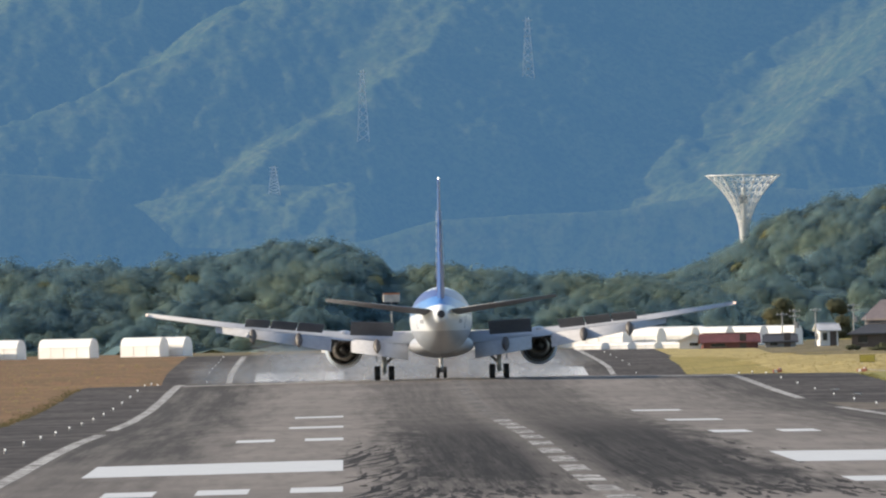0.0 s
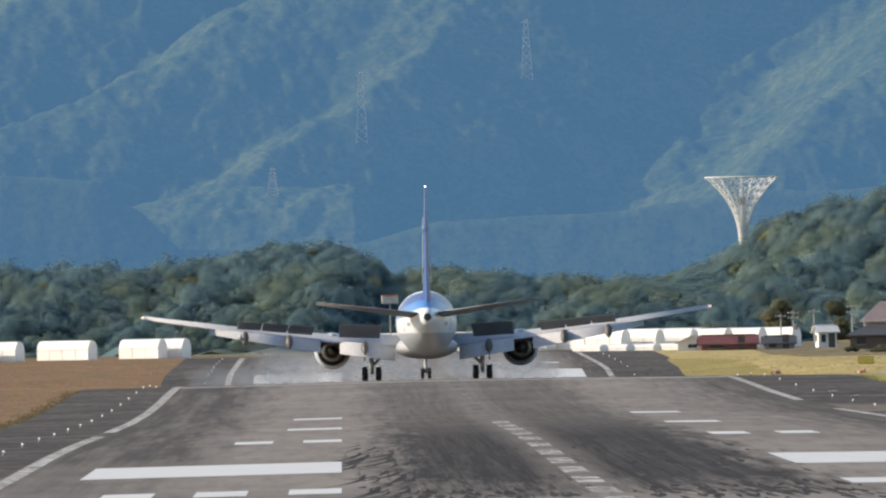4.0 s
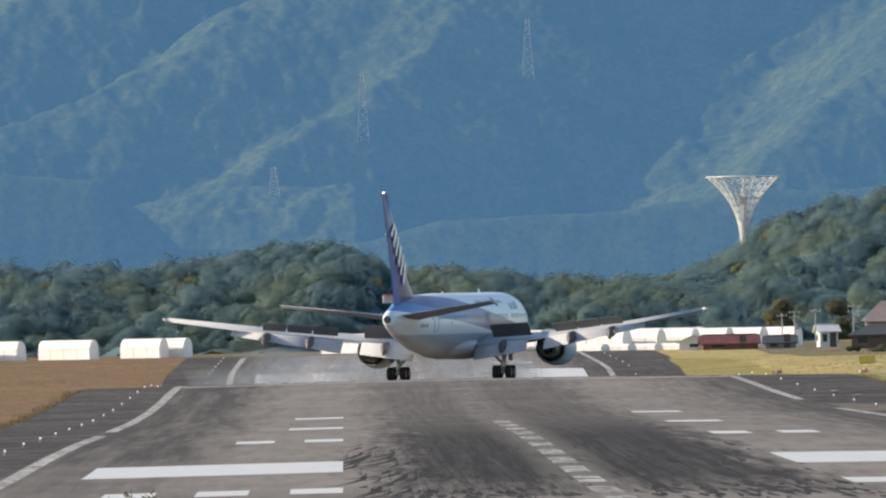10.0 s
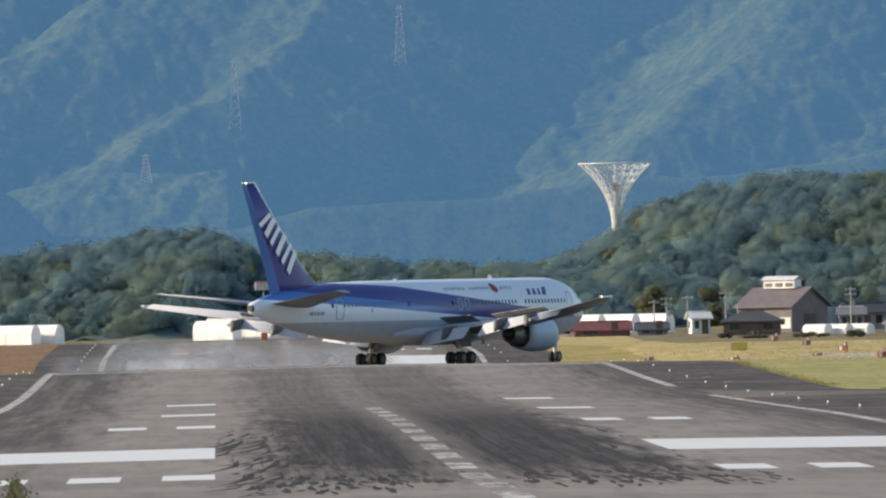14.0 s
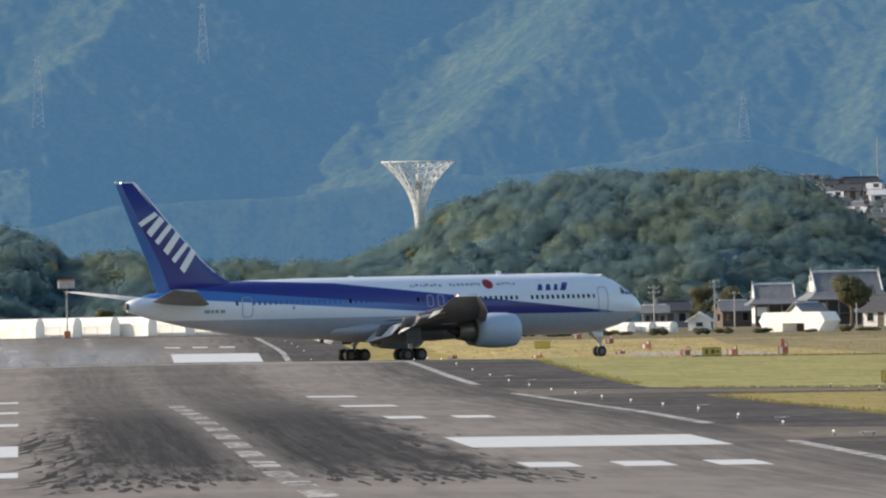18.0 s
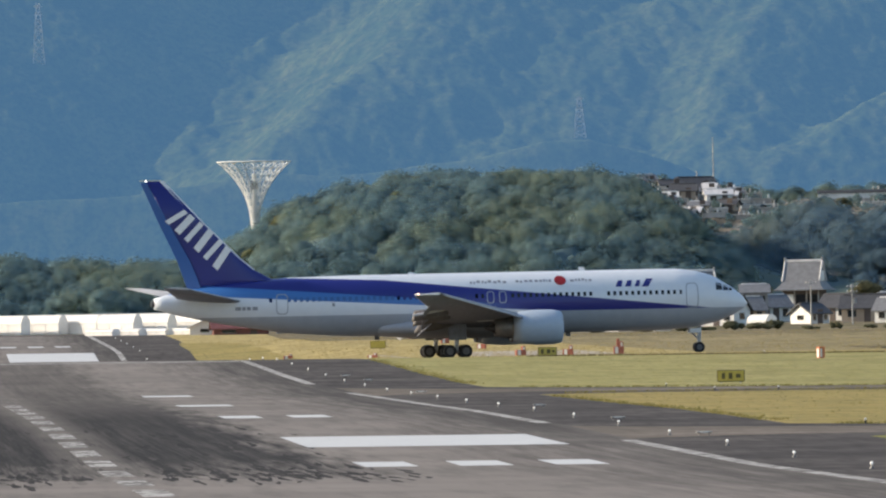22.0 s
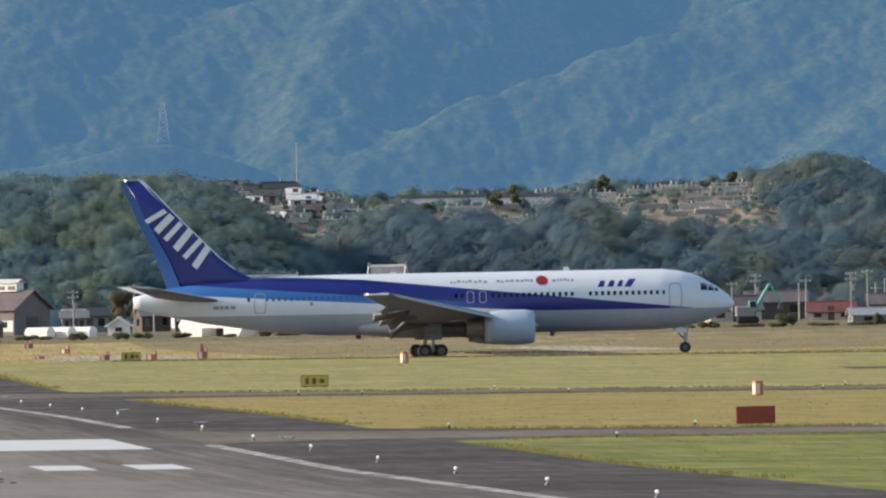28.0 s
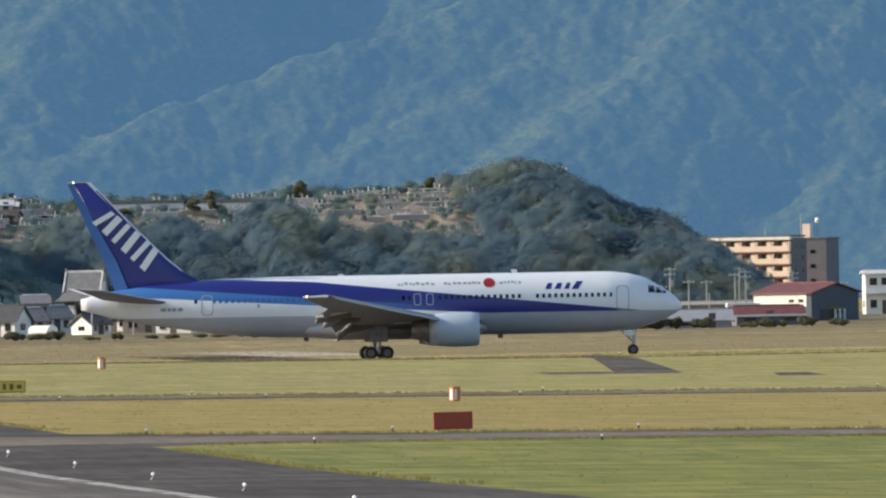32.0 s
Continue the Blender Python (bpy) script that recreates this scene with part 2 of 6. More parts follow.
# the knoll's blue also holds the shade of its flank
M_KNOLL = foliage_material("hazed_knoll_foliage", (0.108, 0.178, 0.254), (0.136, 0.206, 0.222), (0.195, 0.220, 0.160), porous=0.58)
M_LEAF = foliage_material("garden_foliage", (0.11, 0.12, 0.075), (0.18, 0.175, 0.10), (0.24, 0.21, 0.11), 1.2)
M_BAMBOO = foliage_material("bamboo_foliage", (0.17, 0.19, 0.095), (0.25, 0.255, 0.13), (0.27, 0.26, 0.14), porous=0.45)
M_WOOD = plain("bark", (0.11, 0.085, 0.06), 0.9)
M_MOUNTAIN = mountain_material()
M_WHITE = plain("aircraft_white", (0.80, 0.81, 0.82), 0.3, wear=0.03)
# nacelle grey with the blue of the haze mixed in
M_NACELLE = plain("nacelle_paint", (0.45, 0.53, 0.62), 0.4, wear=0.05)
M_GREY = plain("aircraft_grey", (0.42, 0.43, 0.45), 0.35, wear=0.05)
M_SKIN = plain("wing_grey", (0.54, 0.54, 0.54), 0.8, wear=0.12)
M_BLUE = plain("tail_blue", (0.022, 0.03, 0.20), 0.3, wear=0.04)
M_SKYBLUE = plain("light_blue", (0.035, 0.12, 0.36), 0.3, wear=0.04)
M_DARK = plain("dark_metal", (0.06, 0.06, 0.065), 0.5, 0.4)
M_TYRE = plain("tyre_rubber", (0.02, 0.02, 0.021), 0.8)
M_STEEL = plain("gear_steel", (0.45, 0.45, 0.46), 0.4, 0.5)
M_BARE = plain("bare_metal", (0.55, 0.55, 0.56), 0.3, 0.9)
M_GLASS = plain("dark_glass", (0.015, 0.018, 0.022), 0.15)
M_DARKGREY = plain("panel_grey", (0.13, 0.13, 0.135), 0.5)
M_SEAM = plain("door_seam", (0.38, 0.42, 0.47), 0.5)
M_INK = plain("grey_lettering", (0.34, 0.36, 0.40), 0.5)
M_TIPLAMP = glow("tip_lamp_glow", (1.0, 0.62, 0.48), 2.0)
M_NOZZLE = plain("heat_stained_metal", (0.27, 0.245, 0.225), 0.45, 0.5, wear=0.2)
M_LAMP = glow("lamp_glow", (1.0, 0.95, 0.85), 3.0)
M_RUBBER = asphalt_material("tyre_rubber_streak", (0.034, 0.031, 0.030), (0.05, 0.045, 0.042))
M_EARTH = grass_material("dry_earth", (0.29, 0.245, 0.20), (0.35, 0.30, 0.245), (0.19, 0.17, 0.125), 0.2)
M_DIMGLASS = plain("blue_cabin_window", (0.026, 0.037, 0.20), 0.28)
M_SKYGLASS = plain("pale_blue_cabin_window", (0.042, 0.14, 0.38), 0.28)
# shade below the wings put into a darker grey; gear doors share it
M_UNDER = plain("shaded_underside_grey", (0.235, 0.255, 0.295), 0.7, wear=0.2)
M_FLAP = plain("flap_grey", (0.53, 0.53, 0.54), 0.8, wear=0.10)
M_FAIRING = plain("fairing_grey", (0.13, 0.115, 0.105), 0.5, wear=0.2)
M_BARRIER = plain("barrier_red", (0.42, 0.13, 0.085), 0.6, wear=0.2)
M_RED = plain("red_paint", (0.36, 0.02, 0.025), 0.45)


def livery_material():
    """White above, a dark blue stripe climbing to the tail over a light blue one, pale grey below."""
    m, t, b = material("aircraft_livery", 0.28)
    co = t.nodes.new("ShaderNodeTexCoord")
    sep = t.nodes.new("ShaderNodeSeparateXYZ")
    t.links.new(co.outputs["Object"], sep.inputs[0])
    y, z = sep.outputs[1], sep.outputs[2]

    def line(a, k):
        return maths(t, "MAXIMUM", maths(t, "SUBTRACT", a, maths(t, "MULTIPLY", y, k)), 3.95)

    def above(edge):
        return ramp(t, maths(t, "SUBTRACT", z, edge), -0.02, 0.02)

    f = noise_at(t, 1.2, (1, 1, 1), 5)
    white = mix(t, ramp(t, f, 0.3, 0.7), (0.70, 0.74, 0.785), (0.75, 0.785, 0.82))
    grey = mix(t, ramp(t, f, 0.3, 0.7), (0.36, 0.395, 0.445), (0.41, 0.445, 0.49))
    col = mix(t, above(3.95), grey, white)
    nose = ramp(t, y, 24.0, 23.6)
    col = mix(t, maths(t, "MULTIPLY", above(line(4.53, 0.061)), nose), col, mix(t, ramp(t, y, -4.0, 7.0), (0.05, 0.17, 0.45), (0.022, 0.03, 0.20)))
    col = mix(t, maths(t, "MULTIPLY", above(line(5.08, 0.078)), nose), col, (0.022, 0.03, 0.20))
    low = maths(t, "MINIMUM", maths(t, "SUBTRACT", 6.37, maths(t, "MULTIPLY", y, 0.103)), maths(t, "SUBTRACT", 6.72, maths(t, "MULTIPLY", y, 0.042)))
    col = mix(t, above(maths(t, "MAXIMUM", low, 3.95)), col, white)
    back = maths(t, "MULTIPLY", ramp(t, y, -15.6, -16.6), above(low))
    col = mix(t, back, col, (0.022, 0.03, 0.20))
    t.links.new(col, b.inputs["Base Color"])
    return m


M_LIVERY = livery_material()


# ---- building helpers ----
def link(name, bm, mat, parent=None, label="", smooth=False):
    me = bpy.data.meshes.new(name)
    bm.to_mesh(me)
    bm.free()
    if smooth:
        me.polygons.foreach_set("use_smooth", [True] * len(me.polygons))
    me.materials.append(mat)
    ob = new(name, me)
    ob.parent = parent
    if label:
        ob["label"] = label
    return ob


def part(name, bm, mat, parent, label="", smooth=False):
    return link(name, bm, mat, parent, label, smooth)


def empty(name, m=None):
    ob = new(name)
    if m is not None:
        ob.matrix_basis = m
    return ob


def box(bm, x, y, z, sx, sy, sz, bevel=0.0, turn=None):
    g = bmesh.ops.create_cube(bm, size=1.0, matrix=Matrix.Translation((x, y, z)) @ (turn or Matrix()) @ Matrix.Diagonal((sx, sy, sz, 1)))
    if bevel:
        es = list({e for v in g["verts"] for e in v.link_edges})
        bmesh.ops.bevel(bm, geom=es, offset=bevel, segments=1, affect="EDGES")
    return bm


def boxes(*specs, bevel=0.0):
    bm = bmesh.new()
    for s in specs:
        box(bm, *s, bevel=bevel)
    return bm


def rod(bm, a, b, r, sides=6, r2=None):
    a, b = Vector(a), Vector(b)
    turn = (b - a).to_track_quat("Z", "Y").to_matrix().to_4x4()
    bmesh.ops.create_cone(bm, cap_ends=True, segments=sides, radius1=r, radius2=r if r2 is None else r2, depth=(b - a).length,
                          matrix=Matrix.Translation((a + b) / 2) @ turn)
    return bm


def loft(bm, rings, cap=True, closed=True):
    """Joins rings of points, each as long as the next, to a skin."""
    vs = [[bm.verts.new(p) for p in ring] for ring in rings]
    n = len(vs[0])
    for a, b in zip(vs, vs[1:]):
        for i in range(n if closed else n - 1):
            j = (i + 1) % n
            bm.faces.new((a[i], a[j], b[j], b[i]))
    if cap:
        bm.faces.new(vs[0][::-1])
        bm.faces.new(vs[-1])
    bmesh.ops.recalc_face_normals(bm, faces=bm.faces)
    return bm


def mesh_np(name, verts, faces, mat, smooth=True):
    me = bpy.data.meshes.new(name)
    k = faces.shape[1]
    me.vertices.add(len(verts))
    me.vertices.foreach_set("co", np.asarray(verts, np.float32).ravel())
    me.loops.add(faces.size)
    me.loops.foreach_set("vertex_index", np.asarray(faces, np.int32).ravel())
    me.polygons.add(len(faces))
    me.polygons.foreach_set("loop_start", np.arange(0, faces.size, k, dtype=np.int32))
    me.polygons.foreach_set("use_smooth", np.full(len(faces), smooth))
    me.update()
    me.materials.append(mat)
    return new(name, me)


def grid_np(xs, ys, z):
    """A sheet over all xs and ys, at the heights z(x, y)."""
    gx, gy = np.meshgrid(xs, ys)
    v = np.stack([gx, gy, z(gx, gy)], -1).reshape(-1, 3)
    n, m = len(xs), len(ys)
    i = (np.arange(m - 1)[:, None] * n + np.arange(n - 1)[None]).ravel()
    return v, np.stack([i, i + 1, i + n + 1, i + n], -1)


# ---- the ground ----
RISE_Y = np.array([-400, 300, 600, 780, 904, 1023, 1130, 1230, 1320, 1415, 1538, 1640, 1730, 1808, 1887, 1928, 1963, 2100, 2300, 2480, 2604, 2664, 2754, 3004, 3300, 5000.0])
RISE_Z = np.array([1.2, 1.1, 0.70, 0.22, 0.18, 0.2, 0.12, -0.08, -0.22, -0.36, -0.34, -0.12, 0.17, 0.38, 0.18, -0.1, -0.35, -1.5, -2.6, -2.8, -2.4, -1.5, -1.1, -0.3, -0.4, 0.0])


def smooth_rise(y):
    fine = np.linspace(-400, 5000, 1081)
    z = np.interp(fine, RISE_Y, RISE_Z)
    k = np.hanning(11)
    z = np.convolve(np.pad(z, 5, mode="edge"), k / k.sum(), mode="valid")
    return np.interp(y, fine, z)


def ground_z(x, y):
    """The height of the ground: the runway's long undulation, crowned across and falling away from it."""
    x, y = np.asarray(x, float), np.asarray(y, float)
    a = np.minimum(np.abs(x), 30)
    fade = np.clip((3150 - y) / 150, 0, 1)
    east = np.clip(x - 30, 0, 90)
    swell = np.interp(np.abs(x), [32, 46], [0, 1]) * (x > 0) * np.interp(y, [1995, 2100, 2300, 2500, 2750, 2850], [0, 0.75, 1.7, 1.7, 0.6, 0])
    return smooth_rise(y) + swell - 0.008 * a * fade - east * np.interp(y, [600, 1450, 1880, 1945, 2100, 2900, 3200], [0.010, 0.010, 0.0085, 0.004, 0.004, 0.004, 0.0])


def gz(x, y):
    return float(ground_z(x, y))


def strip(name, x0, x1, y0, y1, lift, mat, parent=None, step=12.0, nx=None):
    """A flat sheet that follows the ground, lifted a little."""
    xs = np.linspace(x0, x1, nx or max(2, int((x1 - x0) / 8) + 2))
    if x0 < 0 < x1:
        xs = np.unique(np.append(xs, 0.0))
    ys = np.linspace(y0, y1, max(2, int((y1 - y0) / step) + 2))
    v, f = grid_np(xs, ys, lambda x, y: ground_z(x, y) + lift)
    ob = mesh_np(name, v, f, mat)
    ob.parent = parent
    return ob


def build_ground():
    xs = np.unique(np.concatenate([[-4000, -2000, -1000, -600], np.arange(-400, -30, 20), np.arange(-30, 31, 5), np.arange(40, 420, 20), [600, 1000, 2000, 4000]])).astype(float)
    ys = np.unique(np.concatenate([[-400, -200], np.arange(0, 3400, 15), np.arange(3400, 5000, 100)])).astype(float)
    v, f = grid_np(xs, ys, ground_z)
    g = mesh_np("ground", v, f, M_GRASS)
    tagged(g, "mown yellow-green airfield grass", "ground", kind="structure")
    for y0, y1, mat, label in ((440, 985, M_GREEN, "greener rough grass between runway and taxiway"), (1400, 1975, M_LAWN, "pale green mown grass by the taxiway")):
        d = strip("grass_field", 30, 330, y0, y1, 0.006, mat)
        tagged(d, label, "grass", group="grass fields", kind="structure")
    d = strip("dry_grass_field", -260, -30.3, 1200, 3225, 0.01, M_BROWN)
    tagged(d, "dry brown autumn grass beside the runway", "grass", kind="structure")
    d = strip("brown_weed_field", -30.3, 46, 3060, 3225, 0.012, M_WEEDFIELD)
    tagged(d, "withered brown weeds past the runway's end", "grass", kind="structure")
    d = strip("dry_grass_field", 31, 330, 2030, 3060, 0.01, M_DRY)
    tagged(d, "dry yellowish grass beyond the taxiway", "grass", kind="structure")
    d = strip("brown_weed_field", 46, 330, 2670, 3220, 0.014, M_WEEDFIELD)
    tagged(d, "withered brown weeds along the field's far side", "grass", kind="structure")
    for y0, y1 in ((980, 996), (1448, 1475), (1384, 1402), (2000, 2034)):
        d = strip("dry_verge", 62, 330, y0, y1, 0.009, M_DRY)
        tagged(d, "pale dry cut grass along a taxiway", "grass", group="dry verges", kind="structure")
    d = strip("stubble_field", 74, 330, 2150, 2668, 0.016, M_STUBBLE)
    tagged(d, "olive brown stubble beyond the taxiway", "grass", kind="structure")
    d = strip("gravel_path", 44.5, 66, 2150, 2320, 0.018, M_GRAVEL)
    tagged(d, "pale gravel path crossing the dry grass", "path", kind="structure")
    d = strip("gravel_path", 104, 116, 2200, 2430, 0.020, M_GRAVEL)
    tagged(d, "pale gravel patch in the stubble", "path", kind="structure")
    s = strip("shoulder", -30.5, 32.8, 470, 3060, 0.012, M_SHOULDER)
    tagged(s, "dark asphalt runway shoulder", "shoulder", kind="structure")
    r = strip("runway", -23, 23, 470, 3010, 0.020, M_RUNWAY)
    tagged(r, "grey grooved asphalt runway with dark tyre rubber", "runway", kind="structure")
    for yc, half, flare in ((957, 15, 48), (1425, 15, 80), (1966, 24, 60)):
        flared_strip("taxiway_shoulder", yc - (8 if yc == 1425 else 0), half + (13 if yc == 1425 else 7), flare, 0.011, M_SHOULDER, "dark asphalt shoulder of a taxiway")
        flared_strip("taxiway", yc, half, flare * 0.35, 0.016, M_TAXIWAY, "weathered grey asphalt taxiway through the grass")
    for x0, x1, y0, y1 in ((92, 104, 2030, 2290),):
        p = strip("taxiway", x0, x1, y0, y1, 0.016, M_SHOULDER)
        tagged(p, "dark asphalt link beside the taxiway", "taxiway", group="taxiways", kind="structure")
    # a skewed dark link crossing the grass, with two dark slivers at its foot
    for xa, xb, y0, y1, k, w0, w1 in ((100.4, 0, 1640, 1985, 0.0555, 5.0, 2.2), (95.5, 0, 1640, 1660, 0.0, 8.0, 5.0), (109.5, 0, 1600, 1632, 0.06, 3.6, 2.6)):
        us, ys = np.linspace(0, 1, 4), np.linspace(y0, y1, 30)
        gu, gy = np.meshgrid(us, ys)
        gx = xa + (gy - y0) * k + gu * np.interp(gy, [y0, y1], [w0, w1])
        v = np.stack([gx, gy, ground_z(gx, gy) + 0.018], -1).reshape(-1, 3)
        i = (np.arange(29)[:, None] * 4 + np.arange(3)[None]).ravel()
        p = mesh_np("service_road", v, np.stack([i, i + 1, i + 5, i + 4], -1), M_OLDTAR)
        tagged(p, "dark asphalt service road crossing the grass", "road", group="service roads", kind="structure")
    return r


def flared_strip(name, yc, half, flare, lift, mat, label):
    """A taxiway leaving the runway to the east, widening where it meets it."""
    xs = np.concatenate([np.linspace(23, 60, 24), np.linspace(64, 330, 24)])
    us = np.linspace(-1, 1, 9)
    gx, gu = np.meshgrid(xs, us)
    gy = yc + gu * (half + flare * np.exp(-(gx - 26) / 7.0))
    v = np.stack([gx, gy, ground_z(gx, gy) + lift], -1).reshape(-1, 3)
    n, m = len(xs), len(us)
    i = (np.arange(m - 1)[:, None] * n + np.arange(n - 1)[None]).ravel()
    ob = mesh_np(name, v, np.stack([i, i + 1, i + n + 1, i + n], -1), mat)
    tagged(ob, label, "taxiway", group=name + " set", kind="structure")


RUNWAY = build_ground()


def tufts(label, xs, ys, low, high, mat, seed):
    """Tufts of leaning blades, as one sheet of many."""
    rng = np.random.default_rng(seed)
    n, k = len(xs), 5
    z = ground_z(xs, ys) + 0.004
    h = rng.uniform(low, high, (n, k))
    a = rng.uniform(0, 6.28, (n, k))
    bx, by = xs[:, None] + rng.normal(0, 1, (n, k)) * high * 0.5, ys[:, None] + rng.normal(0, 1, (n, k)) * high * 0.5
    wx, wy = np.cos(a) * h * 0.22, np.sin(a) * h * 0.22
    zz = np.broadcast_to(z[:, None], (n, k))
    tip = np.stack([bx + rng.normal(0, 0.35, (n, k)) * h, by + rng.normal(0, 0.35, (n, k)) * h, zz + h], -1)
    v = np.stack([np.stack([bx - wx, by - wy, zz], -1), np.stack([bx + wx, by + wy, zz], -1), tip], 2).reshape(-1, 3)
    ob = mesh_np("grass_tufts", v, np.arange(n * k * 3).reshape(-1, 3), mat, smooth=False)
    tagged(ob, label, "grass", kind="stuff")


def build_tufts():
    rng = np.random.default_rng(77)
    # ragged edges of the grass along the taxiways and the shoulders
    xs, ys = [], []
    for yc, half, flare in ((957, 22, 48), (1425, 22, 80), (1966, 31, 60)):
        for s in (-1, 1):
            x = rng.uniform(35, 110 if yc < 1000 else 150, 1500)
            xs.append(x)
            ys.append(yc + s * (half + flare * np.exp(-(x - 26) / 7.0) + np.abs(rng.normal(0, 2.5, 1500)) - 0.8))
    y = rng.uniform(700, 1800, 1500)
    tufts("ragged dry brown grass edge beside the runway shoulder", -30.3 - np.abs(rng.normal(0, 0.6, 1500)), y, 0.05, 0.16, M_DARKWEED, 6)
    y = rng.uniform(700, 1800, 1500)
    for yc, span in ((957, 62), (1425, 92)):
        y = y[np.abs(y - yc) > span]
    xs.append(32.6 + np.abs(rng.normal(0, 0.6, len(y))))
    ys.append(y)
    tufts("ragged yellow-green grass edge beside the pavement", np.concatenate(xs), np.concatenate(ys), 0.05, 0.16, M_TUFT, 1)
    x, y = rng.uniform(33, 112, 3500), rng.uniform(640, 925, 3500)
    y2 = rng.uniform(992, 1392, 3500)
    y3 = rng.uniform(1455, 1925, 3500)
    keep = x > 31 + 45 * np.exp(-np.abs(y - 925) / 12)
    xx, yy = np.concatenate([x[keep], x, x * 1.35]), np.concatenate([y[keep], y2, y3])
    clear = np.ones(len(xx), bool)
    for yc, half, flare in ((957, 22, 48), (1425, 22, 80), (1966, 31, 60)):
        clear &= np.abs(yy - yc) > half + flare * np.exp(-(xx - 26) / 7.0)
    tufts("loose taller tufts standing in the mown grass", xx[clear][::2], yy[clear][::2], 0.03, 0.08, M_TUFT, 2)
    x, y = rng.uniform(34, 230, 12000), rng.uniform(2040, 2840, 12000)
    y = 2040 + 800 * (np.round((y - 2040) / 800 * 16) / 16) + rng.normal(0, 8, 12000)
    tufts("dry brown weeds in drifts across the field", x, np.clip(y, 2035, 2850), 0.05, 0.17, M_WEED, 3)
    # dark tufts added in place of the taxiway line seen edge-on
    tufts("dark tufts along the lawn's far edge, drawing the taxiway's dark line", rng.uniform(48, 170, 2600), rng.uniform(1872, 1888, 2600), 0.06, 0.17, M_DARKWEED, 5)
    x, y = rng.uniform(-120, -32, 4000), rng.uniform(1500, 2900, 4000)
    tufts("dry brown weeds beside the runway", x, y, 0.06, 0.22, M_WEED, 4)


build_tufts()


def mark(name, x0, x1, y0, y1, mat, label):
    ob = strip(name, x0, x1, y0, y1, 0.026, mat, step=10.0, nx=3)
    tagged(ob, label, "runway marking", group=name + " set", kind="structure")


def build_markings():
    for y in np.arange(557, 3000, 50):
        faint = 1290 < y < 2050
        mark("centreline_dash", -0.5, 0.5, y, y + 30, M_FAINT if faint else M_BROKEN, "rubber-stained centreline dash" if faint else "worn white painted centreline dash on the runway")
    for s in (-1, 1):
        for y0, y1 in ((890, 950), (2604, 2664)):
            a, b = sorted((s * 9.1, s * 19.6))
            mark("aiming_point_bar", a, b, y0, y1, M_MARK, "broad white painted aiming point bar on the runway")
        for y, n, w in ((790, 3, 1.9), (1090, 2, 1.9), (1240, 1, 3.05), (1390, 1, 3.05), (2754, 3, 1.9), (2454, 2, 1.9)):
            for k in range(n):
                a, b = sorted((s * (9.1 + 3.4 * k), s * (9.1 + 3.4 * k + w)))
                mark("touchdown_stripe", a, b, y, y + 22.5, M_MARK, "white painted touchdown zone stripe on the runway")
        a, b = sorted((s * 22.2, s * 22.9))
        for y0, y1 in ((480, 1232), (1283, 3004)) if s < 0 else ((480, 908), (1018, 1420), (1535, 1850), (2080, 3004)):
            mark("edge_line", a, b, y0, y1, M_WORN, "worn white painted runway edge line")
    # pale strip painting the brightness of the rise at a grazing angle
    crest_strip = strip("crest_sheen", -22.1, 22.1, 1796, 1818, 0.024, M_RISE, nx=12)
    tagged(crest_strip, "pale strip for the grazing sheen on the runway's rise", "runway marking", kind="structure")


build_markings()


def tyre_marks():
    """Single curved rubber streaks where aircraft touch down, as one sheet of many."""
    rng = np.random.default_rng(31)
    vs, fs = [], []
    for k in range(430):
        side = -1 if rng.random() < 0.55 else 1
        x = side * rng.normal(5.2, 3.0)
        y = rng.uniform(696, 785) if k % 3 else rng.uniform(690, 1000)
        if abs(x) < 1.0 or not -8.4 < x < 10.2 or (y < 745 and rng.random() < (745 - y) / 60):
            continue
        L, w = rng.uniform(9, 26), rng.uniform(0.14, 0.36)
        bend = rng.normal(0, 0.12) + (rng.uniform(-1.6, 0.2) if x < -6.5 else 0.0)
        n = 9
        for i in range(n + 1):
            u = i / n
            ww = w * (0.25 + 0.75 * math.sin(math.pi * min(1, u * 1.2 + 0.06)))
            xc = x + bend * (1 - u) ** 2 + 0.03 * math.sin(7 * u + k)
            for s in (-0.5, 0.5):
                vs.append((xc + s * ww, y + u * L, float(ground_z(xc, y + u * L)) + 0.0235))
            if i:
                m = len(vs)
                fs.append((m - 4, m - 3, m - 1, m - 2))
    # long arcs swept round by turning wheels at the landing end's edge
    for k in range(44):
        long_arc = k < 12
        x, y = (rng.uniform(-9.0, -6.6), rng.uniform(806, 1000)) if long_arc else (rng.uniform(-8.4, -5.8), rng.uniform(790, 1080))
        L, w, bend = (rng.uniform(42, 70), rng.uniform(0.26, 0.44), rng.uniform(-2.4, -1.2)) if long_arc else (rng.uniform(14, 40), rng.uniform(0.10, 0.22), rng.uniform(-1.6, -0.4))
        for i in range(13):
            u = i / 12
            ww = w * (0.3 + 0.7 * math.sin(math.pi * min(1, u * 1.1 + 0.05)))
            xc, yc = x + bend * u * u, y - u * L
            for s in (-0.5, 0.5):
                vs.append((xc - s * ww, yc, float(ground_z(xc, yc)) + 0.0235))
            if i:
                m = len(vs)
                fs.append((m - 4, m - 3, m - 1, m - 2))
    ob = mesh_np("tyre_marks", np.array(vs), np.array(fs), M_RUBBER)
    ob.parent = RUNWAY
    tagged(ob, "dark curved tyre marks on the runway", kind="stuff")


tyre_marks()


